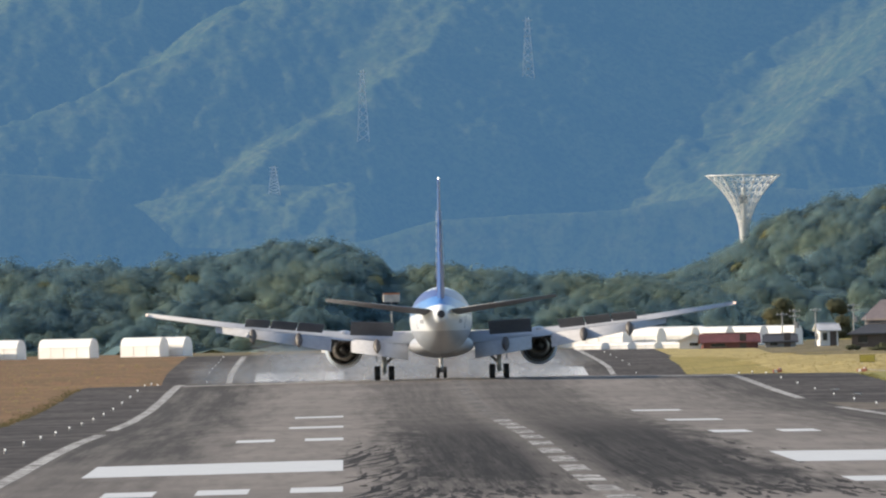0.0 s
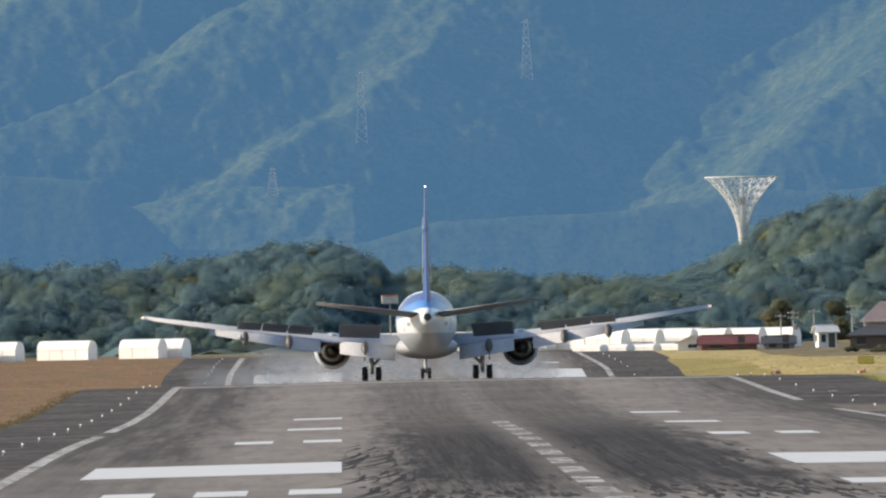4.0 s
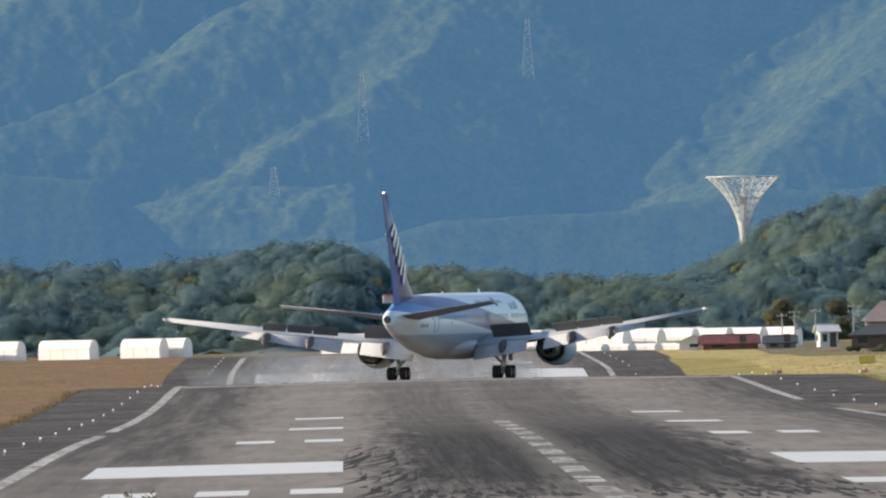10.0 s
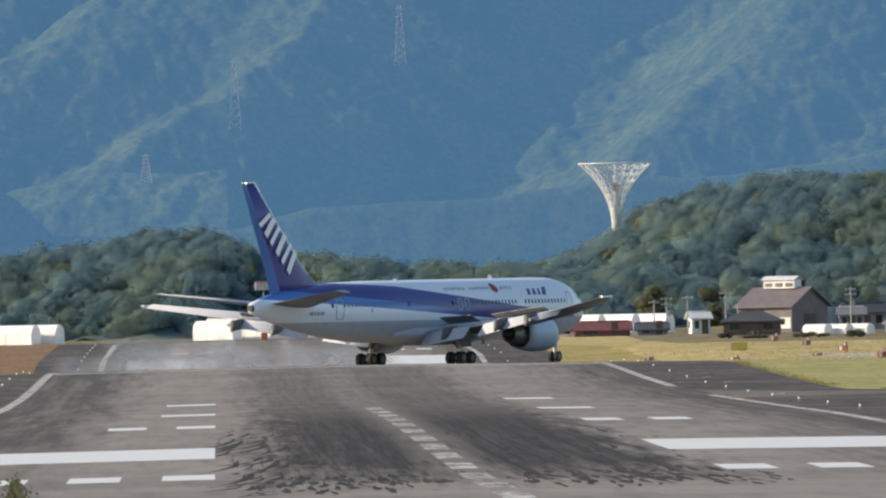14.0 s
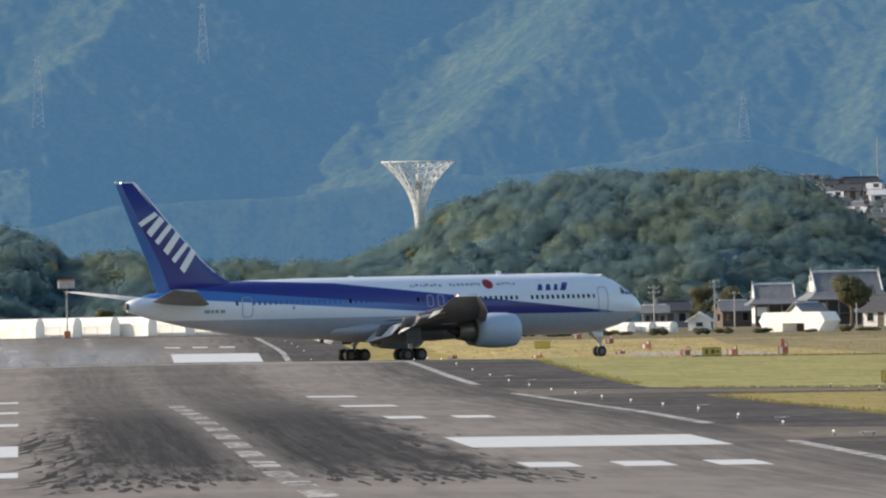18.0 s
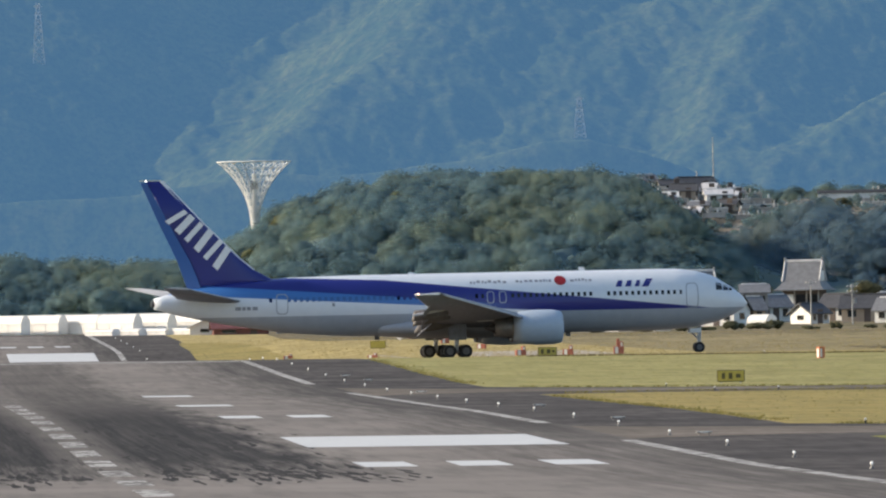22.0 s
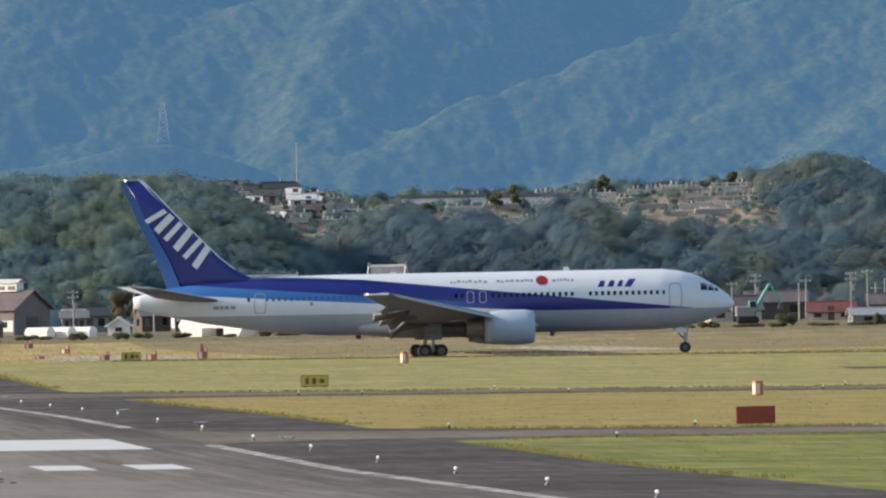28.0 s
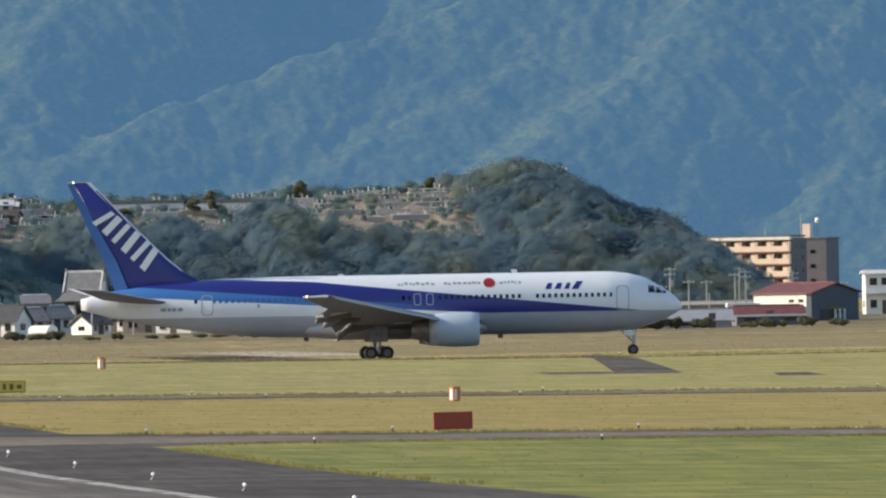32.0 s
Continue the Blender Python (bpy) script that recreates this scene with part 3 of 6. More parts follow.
# ---- hills ----
def fbm(x, y, scale, seed, octaves=4):
    rng = np.random.default_rng(seed)
    z, a = np.zeros_like(x), 1.0
    for o in range(octaves):
        for _ in range(5):
            t, p = rng.uniform(0, 2 * np.pi, 2)
            k = 2 * np.pi / scale * rng.uniform(0.7, 1.4)
            z += a * np.sin(k * (x * np.cos(t) + y * np.sin(t)) + p)
        scale, a = scale / 2, a * 0.55
    return z / 5


class Ridge:
    """A wooded ridge across the view: heights of its crest from west to east, its front foot and its crest line."""

    def __init__(self, xs, zs, front, crest):
        self.xs, self.zs, self.front, self.crest = xs, zs, front, crest

    def z(self, x, y):
        top = np.interp(x, self.xs, self.zs)
        u = np.clip((y - self.front) / (self.crest - self.front), 0, 1)
        back = np.clip((self.crest + 160 - y) / 160, 0, 1)
        # side spurs running up the slope, with stands of taller and lower trees
        stand = fbm(x - 0.17 * y, y * 0.14, 17, 58, 3) * 2.1 * np.clip(1.15 - u, 0, 1) * np.clip(top / 8, 0, 1)
        return top * np.sin(u * np.pi / 2) ** 0.9 * np.minimum(1, back) + stand - 0.5


WEST = Ridge([-130, -60, -40, -26, -16, -9, -5.4, -0.4, 5.5, 12, 20, 29, 36, 44, 56], [13, 11.6, 11.3, 12.7, 14.6, 14.2, 12.2, 8.8, 10.5, 9.8, 8.2, 8.2, 7.4, 6.6, 3], 3230, 3330)
EAST = Ridge([24, 35, 47, 53.5, 61.5, 70, 78, 91, 109, 115, 119.6, 123, 130, 140], [6, 7.3, 9.7, 13.2, 17.7, 20.0, 21.4, 21.6, 20.8, 19.0, 16.3, 12.2, 8, 6], 3330, 3500)
BELT = Ridge([118, 124, 132, 138, 144, 148.5, 150, 154.7, 158, 162, 166, 169.5, 174, 177, 182, 189, 200, 215, 228, 236, 241, 245, 249, 253], [8, 10, 10, 12.5, 16.6, 14, 12, 14.6, 13.6, 11.5, 12, 16.4, 16.2, 12, 13.2, 11, 10.5, 11, 11, 10, 8.5, 5, 1.5, 0], 3420, 3530)
VILLAGE = Ridge([112, 122, 141, 160, 175, 193, 207, 216, 221, 228, 236, 239, 244, 246, 248, 253, 259, 266], [19, 21.2, 19.0, 19.6, 19.8, 20.3, 20.8, 22.4, 23.6, 22.4, 17.4, 15.6, 14.9, 13.6, 11.6, 7.0, 2.4, 0], 3560, 3700)


def hill_sheet(ridge, x0, x1, mat, label, lift=-0.5):
    v, f = grid_np(np.arange(x0, x1, 2.0), np.arange(ridge.front - 10, ridge.crest + 160, 6.0), lambda x, y: ridge.z(x, y) + fbm(x, y, 25, 4) * 0.3 + lift)
    return tagged(mesh_np("hill", v, f, mat), label, "hill", kind="structure")


def ico(sub):
    bm = bmesh.new()
    bmesh.ops.create_icosphere(bm, subdivisions=sub, radius=1.0)
    v = np.array([p.co[:] for p in bm.verts])
    f = np.array([[p.index for p in q.verts] for q in bm.faces])
    bm.free()
    return v, f


CROWN = ico(1)


def leafy(places, seed, leaves=110, leaf=0.17):
    """Crowns of small leaf sprays round a lumpy core: places is rows of x, y, z, radius, height."""
    rng = np.random.default_rng(seed)
    bv, bf = CROWN
    vs, fs, n = [], [], 0
    for x, y, z, r, h in places:
        ds = rng.normal(size=(4, 3))
        ds = ds / np.linalg.norm(ds, axis=1)[:, None] * np.array([[2.0], [3.0], [4.5], [6.0]])
        ph = rng.uniform(0, 6.28, 4)
        am = np.array([0.12, 0.10, 0.08, 0.05])
        size = np.array([r, r, h])

        def lump(p):
            return 1 + (np.sin(p @ ds.T + ph) * am).sum(1)

        core = bv * (lump(bv) * 0.84)[:, None] * size
        vs.append(core + (x, y, z))
        fs.append(bf + n)
        n += len(bv)
        d = rng.normal(size=(leaves, 3))
        d[:, 2] = np.abs(d[:, 2]) * 0.9 - 0.15
        d[:, 1] -= 0.35
        d /= np.linalg.norm(d, axis=1)[:, None]
        c = d * (lump(d) * rng.uniform(0.84, 1.03, leaves))[:, None] * size + (x, y, z)
        a = rng.normal(size=(leaves, 3))
        a -= d * (a * d).sum(1)[:, None] * 0.88
        a /= np.linalg.norm(a, axis=1)[:, None]
        b = np.cross(a, d + rng.normal(0, 0.28, (leaves, 3)))
        b /= np.linalg.norm(b, axis=1)[:, None] + 1e-6
        s = (leaf * rng.uniform(0.5, 1.3, leaves) * (0.5 + 0.3 * r))[:, None]
        quad = np.stack([c - a * s - b * s * 0.4, c + b * s * 0.9, c + a * s - b * s * 0.4], 1).reshape(-1, 3)
        vs.append(quad)
        fs.append(np.arange(leaves * 3).reshape(-1, 3) + n)
        n += leaves * 3
    return np.concatenate(vs), np.concatenate(fs)


def woods(ridge, x0, x1, n, rmin, rmax, seed, label, keep=lambda x, u: True, leaves=240, mat=M_TREE):
    rng = np.random.default_rng(seed)
    rows = []
    while len(rows) < n:
        x, u = rng.uniform(x0, x1), rng.uniform(0.0, 1.03) ** 0.8
        if not keep(x, u):
            continue
        y = ridge.front + u * (ridge.crest - ridge.front)
        r = rng.uniform(rmin, rmax)
        rows.append((x, y, float(ridge.z(x, y)) - r * 0.05, r, r * rng.uniform(0.75, 1.1)))
    v, f = leafy(rows, seed + 50, leaves, 0.31)
    return tagged(mesh_np("woods", v, f, mat, smooth=False), label, "woods", kind="stuff")


def clear_ground(x, u):
    """Where the village, the walls and the graves leave the ridge open."""
    graves = 181 < x < 213 and u > 0.42
    walls = 150 < x < 175 and u > 0.45 and not 158 < x < 163
    houses = 119 < x < 136 and u > 0.40
    crest = x < 206 and u > 0.9 and (math.sin(x * 0.9) + math.sin(x * 0.37)) > -0.4
    return crest or not (graves or walls or houses or (x < 206 and u > 0.55))


def build_hills():
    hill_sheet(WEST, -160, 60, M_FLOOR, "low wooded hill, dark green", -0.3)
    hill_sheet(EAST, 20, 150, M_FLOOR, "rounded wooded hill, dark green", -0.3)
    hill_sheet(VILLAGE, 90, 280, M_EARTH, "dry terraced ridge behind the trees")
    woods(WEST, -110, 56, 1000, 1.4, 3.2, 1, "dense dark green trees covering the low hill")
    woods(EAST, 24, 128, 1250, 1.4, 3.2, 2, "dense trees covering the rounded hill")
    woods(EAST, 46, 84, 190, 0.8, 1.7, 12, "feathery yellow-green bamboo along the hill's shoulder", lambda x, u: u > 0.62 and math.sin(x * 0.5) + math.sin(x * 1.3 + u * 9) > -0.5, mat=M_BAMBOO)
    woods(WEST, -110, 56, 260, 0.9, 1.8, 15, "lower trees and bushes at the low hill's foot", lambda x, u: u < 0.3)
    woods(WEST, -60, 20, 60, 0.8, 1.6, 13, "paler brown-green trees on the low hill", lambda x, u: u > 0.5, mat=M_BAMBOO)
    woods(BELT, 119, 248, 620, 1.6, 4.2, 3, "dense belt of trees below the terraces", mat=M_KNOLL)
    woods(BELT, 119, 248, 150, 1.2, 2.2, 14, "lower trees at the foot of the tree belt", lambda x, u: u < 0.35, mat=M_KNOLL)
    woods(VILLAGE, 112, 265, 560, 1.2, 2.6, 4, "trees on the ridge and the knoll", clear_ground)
    woods(VILLAGE, 209, 256, 480, 1.2, 2.8, 6, "dense green trees covering the knoll, tinted blue for haze", mat=M_KNOLL)
    woods(VILLAGE, 120, 214, 110, 0.8, 1.7, 7, "autumn trees along the crest", lambda x, u: u > 0.93)
    woods(VILLAGE, 116, 214, 520, 0.4, 1.15, 5, "low scrub between the terraces", lambda x, u: u > 0.4, leaves=90)


build_hills()

# spurs of the far range: near foot x, z and far top x, z, how soon the lee side falls, and how steeply it goes on falling
SPURS = [(-128, 28, -84, 62, 0.04, 0.007), (-93, 35, -40, 59, 0.0, 0.006), (-26, 33, 13, 65, 0.26, 0.0040),
         (78, 36, 108, 61.5, 0.04, 0.0095), (106, 29, 148, 57, 0.0, 0.0070), (153, 30, 177, 60, 0.06, 0.0080), (169, 30, 249, 59.5, 0.0, 0.0075), (194, 25.5, 246, 46, 0.04, 0.009),
         (223, 26, 283, 58, 0.0, 0.0050), (262, 30, 305, 61, 0.0, 0.0045), (320, 21, 360, 52, 0.0, 0.006), (345, 22, 400, 60, 0.02, 0.008)]

FOOT_X = [-420, -120, -75, -56, -47, -40, -14, -2, 10, 24, 45, 59, 71, 83, 100, 111, 125, 134, 144, 154, 175, 220, 620]
FOOT_Z = [30, 32, 33, 31, 25, 18, 17, 19, 22, 23.2, 23.4, 25.6, 27.6, 26.4, 28.2, 29.2, 32.2, 32.7, 29.8, 26, 12, 6, 6]


def mountain_z(x, y):
    """Wooded spurs that run up to the right, rounded at their crests and falling into the next valley, with low foothills before them."""
    wob = fbm(x, y, 34, 41, 4)
    rise = y - 4340.0
    z = 12 + 0.70 * rise + wob * 1.6
    for k, (x0, z0, x1, z1, lee, fall) in enumerate(SPURS):
        u = np.clip(rise / (1.5 * (z1 - z0)), -0.6, 2.2)
        bend = fbm(x * 0.6 + 90 * k, y, 46, k + 300, 3) * 5.0 + 3.0 * np.sin(u * 4 + k)
        d = x - (x0 + u * (x1 - x0)) + bend
        e = np.clip(d, 0, 70)
        spur = z0 + u * (z1 - z0) - np.where(d < 0, 0.62 * (np.sqrt(d * d + 30) - 5.48), lee * e + fall * e * e) - np.clip(-u, 0, 1) * 12
        z = np.logaddexp(z / 2.2, spur / 2.2) * 2.2
    # side gullies and knolls
    z = z + fbm(x, y, 24, 8, 2) * 1.0 + fbm(x, y, 9, 19, 2) * 0.30 - 2.0
    # a low sunlit ridge before the western flank, then the shaded foothills
    low = 29.6 - np.where(x < -30, 0.16 * (-30 - x), 0) - np.where(x > -6, 1.1 * (x + 6), 0) - np.where(y < 4330, 0.62 * (4330 - y), 0.9 * (y - 4330)) + fbm(x, y, 12, 77, 4) * 0.8
    z = np.maximum(z, low)
    foot = np.interp(x, FOOT_X, FOOT_Z) + fbm(x, y * 0, 40, 17, 2) * 0.4
    foot = foot * np.clip((y - 4293) / 7, 0, 1) ** 0.8 - 0.8 * np.clip(y - 4300, 0, 999)
    return np.maximum(z * np.clip((y - 4296) / 26, 0, 1) ** 0.7, foot)


def build_mountains():
    xs, ys = np.arange(-112, 392, 0.6), np.concatenate([np.arange(4270, 4292, 8.0), np.arange(4292, 4302, 0.6), np.arange(4302, 4400, 0.5), np.arange(4400, 4450, 1.5)])
    v, f = grid_np(xs, ys, mountain_z)
    # the crowns of the trees, as soft lumps of two sizes standing out of the slopes
    rng = np.random.default_rng(5)
    out = np.zeros((len(ys), len(xs)))
    for size, k in ((0.10, 1), (0.19, 2)):
        lump = rng.normal(0, 1, out.shape)
        w = np.hanning(4 * k + 1)
        for axis in (0, 1):
            lump = np.apply_along_axis(lambda r: np.convolve(r, w, mode="same"), axis, lump)
        out += size * lump / lump.std()
    out *= np.clip((ys - 4300) / 4, 0.2, 1)[:, None]
    steep = np.clip(np.gradient(v[:, 2].reshape(out.shape), ys, axis=0), 0, 2) / 2
    v[:, 2] += (out * (1 - steep)).reshape(-1)
    v[:, 1] -= (out * steep).reshape(-1)
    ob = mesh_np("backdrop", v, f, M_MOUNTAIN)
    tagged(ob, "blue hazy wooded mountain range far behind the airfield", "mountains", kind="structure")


build_mountains()


# ---- the airliner: nose along +y, starboard along +x, on the ground between its main wheels ----
def ring(y, zc, rx, rz, n=40):
    return [(rx * math.cos(a), y, zc + rz * math.sin(a)) for a in (2 * math.pi * i / n for i in range(n))]


def aerofoil(le, te, thick, n=10):
    """Points round a wing section from a leading to a trailing edge point."""
    le, te = Vector(le), Vector(te)
    up, down = [], []
    for i in range(n + 1):
        u = 0.5 - 0.5 * math.cos(math.pi * i / n)
        h = 5 * thick * (0.2969 * math.sqrt(u) - 0.126 * u - 0.3516 * u * u + 0.2843 * u ** 3 - 0.1015 * u ** 4) * (te - le).length
        p = le.lerp(te, u)
        up.append(p + Vector((0, 0, h)))
        down.append(p - Vector((0, 0, h * 0.8)))
    return up + down[-2:0:-1]


def upright_foil(z, le, te, thick, n=10):
    """Points round a fin section at the height z."""
    right, left = [], []
    for i in range(n + 1):
        u = 0.5 - 0.5 * math.cos(math.pi * i / n)
        h = 5 * thick * (0.2969 * math.sqrt(u) - 0.126 * u - 0.3516 * u * u + 0.2843 * u ** 3 - 0.0936 * u ** 4) * (le - te)
        right.append((h, le + u * (te - le), z))
        left.append((-h, le + u * (te - le), z))
    return right + left[-2:0:-1]


def wing(bm, stations, thick):
    return loft(bm, [aerofoil(a, b, t) for (a, b), t in zip(stations, thick)])


def fuselage_ring(y):
    """Centre height, half width and half height of the body at y."""
    top = np.interp(y, [-26.1, -24, -20, -14, -8, 19, 21, 22.4, 23.4, 24.2, 25.0, 25.8, 26.5, 26.95, 27.2], [5.75, 6.3, 6.95, 7.35, 7.45, 7.45, 7.42, 7.25, 7.0, 6.72, 6.2, 5.72, 5.2, 4.75, 4.35])
    low = np.interp(y, [-26.1, -24, -20, -14, -9, -5, 17, 20, 22.5, 24.5, 26, 26.9, 27.2], [4.8, 4.2, 3.35, 2.45, 2.08, 2.03, 2.03, 2.06, 2.25, 2.7, 3.3, 3.85, 4.2])
    wide = np.interp(y, [-26.1, -24, -20, -14, -8, 18, 20.5, 22.5, 24.3, 25.7, 26.7, 27.2], [0.4, 0.75, 1.35, 2.1, 2.51, 2.51, 2.46, 2.2, 1.7, 1.15, 0.55, 0.08])
    return (top + low) / 2, wide, (top - low) / 2


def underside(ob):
    """Gives a wing's downward faces a darker grey that stands in for their shade."""
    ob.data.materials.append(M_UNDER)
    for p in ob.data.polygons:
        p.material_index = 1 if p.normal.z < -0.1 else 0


def build_aircraft():
    plane = empty("airliner")
    tagged(plane, "white twin-engine airliner with a blue tail and blue side stripes", "airliner")
    bm = bmesh.new()
    ys = np.concatenate([np.linspace(-26.1, -8, 26), np.linspace(-6, 17, 14), np.linspace(18, 27.2, 30)])
    loft(bm, [ring(y, *fuselage_ring(y), n=56) for y in ys])
    part("fuselage", bm, M_LIVERY, plane, smooth=True)
    bm = bmesh.new()
    loft(bm, [ring(y, 2.75, w, h, 28) for y, w, h in ((-7.5, 0.5, 0.2), (-6, 1.9, 0.7), (-3, 2.6, 1.0), (5, 2.7, 1.05), (8.5, 2.4, 0.85), (10.5, 1.2, 0.3))])
    part("belly_fairing", bm, M_GREY, plane, smooth=True)
    # fin and its rudder
    bm = bmesh.new()
    loft(bm, [upright_foil(z, le, te, 0.10) for z, le, te in ((6.0, -13.0, -21.7), (7.35, -15.7, -22.2), (8.1, -17.1, -22.5), (9.2, -18.45, -22.95), (12.5, -21.75, -24.75), (16.05, -25.1, -26.6))])
    fin = part("fin", bm, M_BLUE, plane, "dark blue fin", smooth=True)
    bm = bmesh.new()
    loft(bm, [[(x, y, z) for x, y in ((-w, a), (w, a), (0.02, b), (-0.02, b))] for z, a, b, w in ((6.1, -21.7, -22.95, 0.30), (9.0, -22.85, -23.95, 0.22), (12.5, -24.75, -25.6, 0.14), (15.95, -26.55, -27.1, 0.06))])
    part("rudder", bm, M_SKYBLUE, plane, "light blue rudder")
    bm = bmesh.new()
    loft(bm, [[(x, y, z) for x, y in ((-0.10, a - 0.30), (0.10, a - 0.30), (0.0, a + 0.12))] for z, a in ((8.1, -17.1), (9.2, -18.45), (12.5, -21.75), (16.1, -25.15))])
    part("leading_edge", bm, M_WHITE, fin, "white leading edge")
    bm = boxes((0, -26.2, 16.12, 0.12, 1.9, 0.1))
    part("tip_cap", bm, M_BARE, fin)
    for s in (-1, 1):
        bm = bmesh.new()
        wing(bm, [((s * 0.9, -18.2, 5.28), (s * 0.9, -24.2, 5.66)), ((s * 9.2, -24.6, 6.5), (s * 9.2, -27.0, 6.7))], [0.09, 0.09])
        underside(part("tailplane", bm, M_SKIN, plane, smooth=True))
        bm = bmesh.new()
        wing(bm, [((s * 1.8, 9.6, 3.25), (s * 1.8, -2.2, 2.80)), ((s * 7.9, 5.2, 3.68), (s * 7.9, -2.6, 3.28)), ((s * 15.5, 0.6, 4.58), (s * 15.5, -4.3, 4.22)), ((s * 23.6, -5.1, 5.76), (s * 23.6, -7.4, 5.52))], [0.12, 0.10, 0.09, 0.08])
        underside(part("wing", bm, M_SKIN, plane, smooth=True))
        # flaps lowered behind the wing
        for (xa, ya, za, xb, yb, zb, chord) in ((2.7, -2.0, 2.92, 7.3, -2.4, 3.36, 2.05), (8.9, -2.6, 3.54, 18.2, -4.95, 4.66, 1.75)):
            bm = bmesh.new()
            d = Vector((0, -0.77, -0.64))
            wing(bm, [((s * xa, ya, za), Vector((s * xa, ya, za)) + d * chord), ((s * xb, yb, zb), Vector((s * xb, yb, zb)) + d * chord * (0.8 if xa < 5 else 0.45))], [0.1, 0.1])
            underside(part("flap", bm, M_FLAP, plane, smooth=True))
        for x in (5.2, 11.5, 15.2):
            z = 3.0 + (x - 2) * 0.1
            bm = bmesh.new()
            loft(bm, [ring(y, z - 0.35 - k * 0.5, 0.06 + 0.26 * w, 0.1 + 0.4 * w, 10) for y, w, k in ((1.0 - x * 0.25, 0.2, 0), (-0.5 - x * 0.25, 0.9, 0.1), (-2.0 - x * 0.25, 1, 0.4), (-2.7 - x * 0.22, 0.1, 1.3))])
            bmesh.ops.translate(bm, verts=bm.verts, vec=(s * x, 0, 0))
            part("flap_fairing", bm, M_FAIRING, plane, smooth=True)
        # engine
        eng = empty("engine")
        eng.parent = plane
        bm = bmesh.new()
        prof = [(9.0, 1.10), (10.0, 1.26), (10.2, 1.34), (10.1, 1.42), (9.4, 1.53), (8.0, 1.55), (6.6, 1.44), (5.7, 1.25), (5.75, 1.15), (6.8, 1.2)]
        loft(bm, [ring(y, 2.55, r, r, 32) for y, r in ((a - 1.45, q) for a, q in prof)], cap=False)
        bmesh.ops.translate(bm, verts=bm.verts, vec=(s * 7.9, 0, 0))
        part("nacelle", bm, M_NACELLE, eng, smooth=True)
        bm = bmesh.new()
        loft(bm, [ring(y, 2.55, r, r, 24) for y, r in ((7.5, 1.1), (7.45, 0.2), (6.0, 1.05), (5.0, 1.02), (3.6, 0.86), (2.8, 0.74), (2.75, 0.66), (3.0, 0.5))])
        bmesh.ops.translate(bm, verts=bm.verts, vec=(s * 7.9, 0, 0))
        part("core_nozzle", bm, M_NOZZLE, eng, "heat-stained core nozzle", smooth=True)
        bm = bmesh.new()
        loft(bm, [ring(y, 2.55, r, r, 20) for y, r in ((3.2, 0.5), (2.6, 0.36), (1.9, 0.1))])
        bmesh.ops.translate(bm, verts=bm.verts, vec=(s * 7.9, 0, 0))
        part("exhaust_cone", bm, M_DARK, eng, smooth=True)
        bm = bmesh.new()
        loft(bm, [ring(y, 2.55, r, r, 32) for y, r in ((4.3, 1.29), (4.2, 1.25), (4.22, 1.19), (4.6, 1.17))], cap=False)
        bmesh.ops.translate(bm, verts=bm.verts, vec=(s * 7.9, 0, 0))
        part("duct_rim", bm, M_NOZZLE, eng, smooth=True)
        bm = bmesh.new()
        box(bm, s * 7.9, 4.0, 3.6, 0.4, 5.6, 0.9, 0.1)
        part("pylon", bm, M_SKIN, eng)
        # main gear
        leg = empty("main_gear")
        leg.parent = plane
        bm = bmesh.new()
        rod(bm, (s * 4.65, 0, 0.6), (s * 4.65, 0.1, 3.2), 0.2, 10)
        rod(bm, (s * 4.65, -0.72, 0.58), (s * 4.65, 0.72, 0.58), 0.13, 8)
        rod(bm, (s * 4.65, 0, 1.2), (s * 3.0, 0.2, 2.8), 0.12, 8)
        part("strut", bm, M_STEEL, leg)
        bm = bmesh.new()
        box(bm, s * 5.25, 0, 2.3, 0.08, 1.6, 1.5, 0.02)
        part("gear_door", bm, M_UNDER, leg)
        for wx in (-0.57, 0.57):
            for wy in (-0.72, 0.72):
                wheel(s * 4.65 + wx, wy, 0.58, 0.58, 0.48, leg)
    trim_aircraft(plane, fin)
    nose = empty("nose_gear")
    nose.parent = plane
    bm = bmesh.new()
    rod(bm, (0, 22.76, 0.48), (0, 22.9, 2.6), 0.18, 10)
    rod(bm, (0, 22.9, 1.0), (0, 21.6, 2.4), 0.08, 8)
    part("strut", bm, M_STEEL, nose)
    for s in (-1, 1):
        bm = bmesh.new()
        box(bm, s * 0.42, 22.4, 1.95, 0.04, 1.0, 0.4, 0.01)
        part("gear_door", bm, M_WHITE, nose)
        wheel(s * 0.3, 22.76, 0.47, 0.47, 0.3, nose)
    return plane


def on_body(y, z, side, out=0.012):
    """A point on the body's skin at y and z."""
    zc, rx, rz = fuselage_ring(y)
    return (side * (rx * math.sqrt(max(0.02, 1 - ((z - zc) / rz) ** 2)) + out), y, z)


def decal(name, corners, mat, parent, side, label="", steps=6, out=0.012):
    """A painted four-cornered patch that follows the body's skin: corners as (y, z)."""
    bm = bmesh.new()
    (a, b, c, d) = [Vector(p) for p in corners]
    g = []
    for i in range(steps + 1):
        u = i / steps
        lo, hi = a.lerp(b, u), d.lerp(c, u)
        g.append([bm.verts.new(on_body(*lo.lerp(hi, v / 2), side, out)) for v in range(3)])
    for p, q in zip(g, g[1:]):
        for v in range(2):
            bm.faces.new((p[v], q[v], q[v + 1], p[v + 1]))
    return part(name, bm, mat, parent, label)


SPOILERS = []


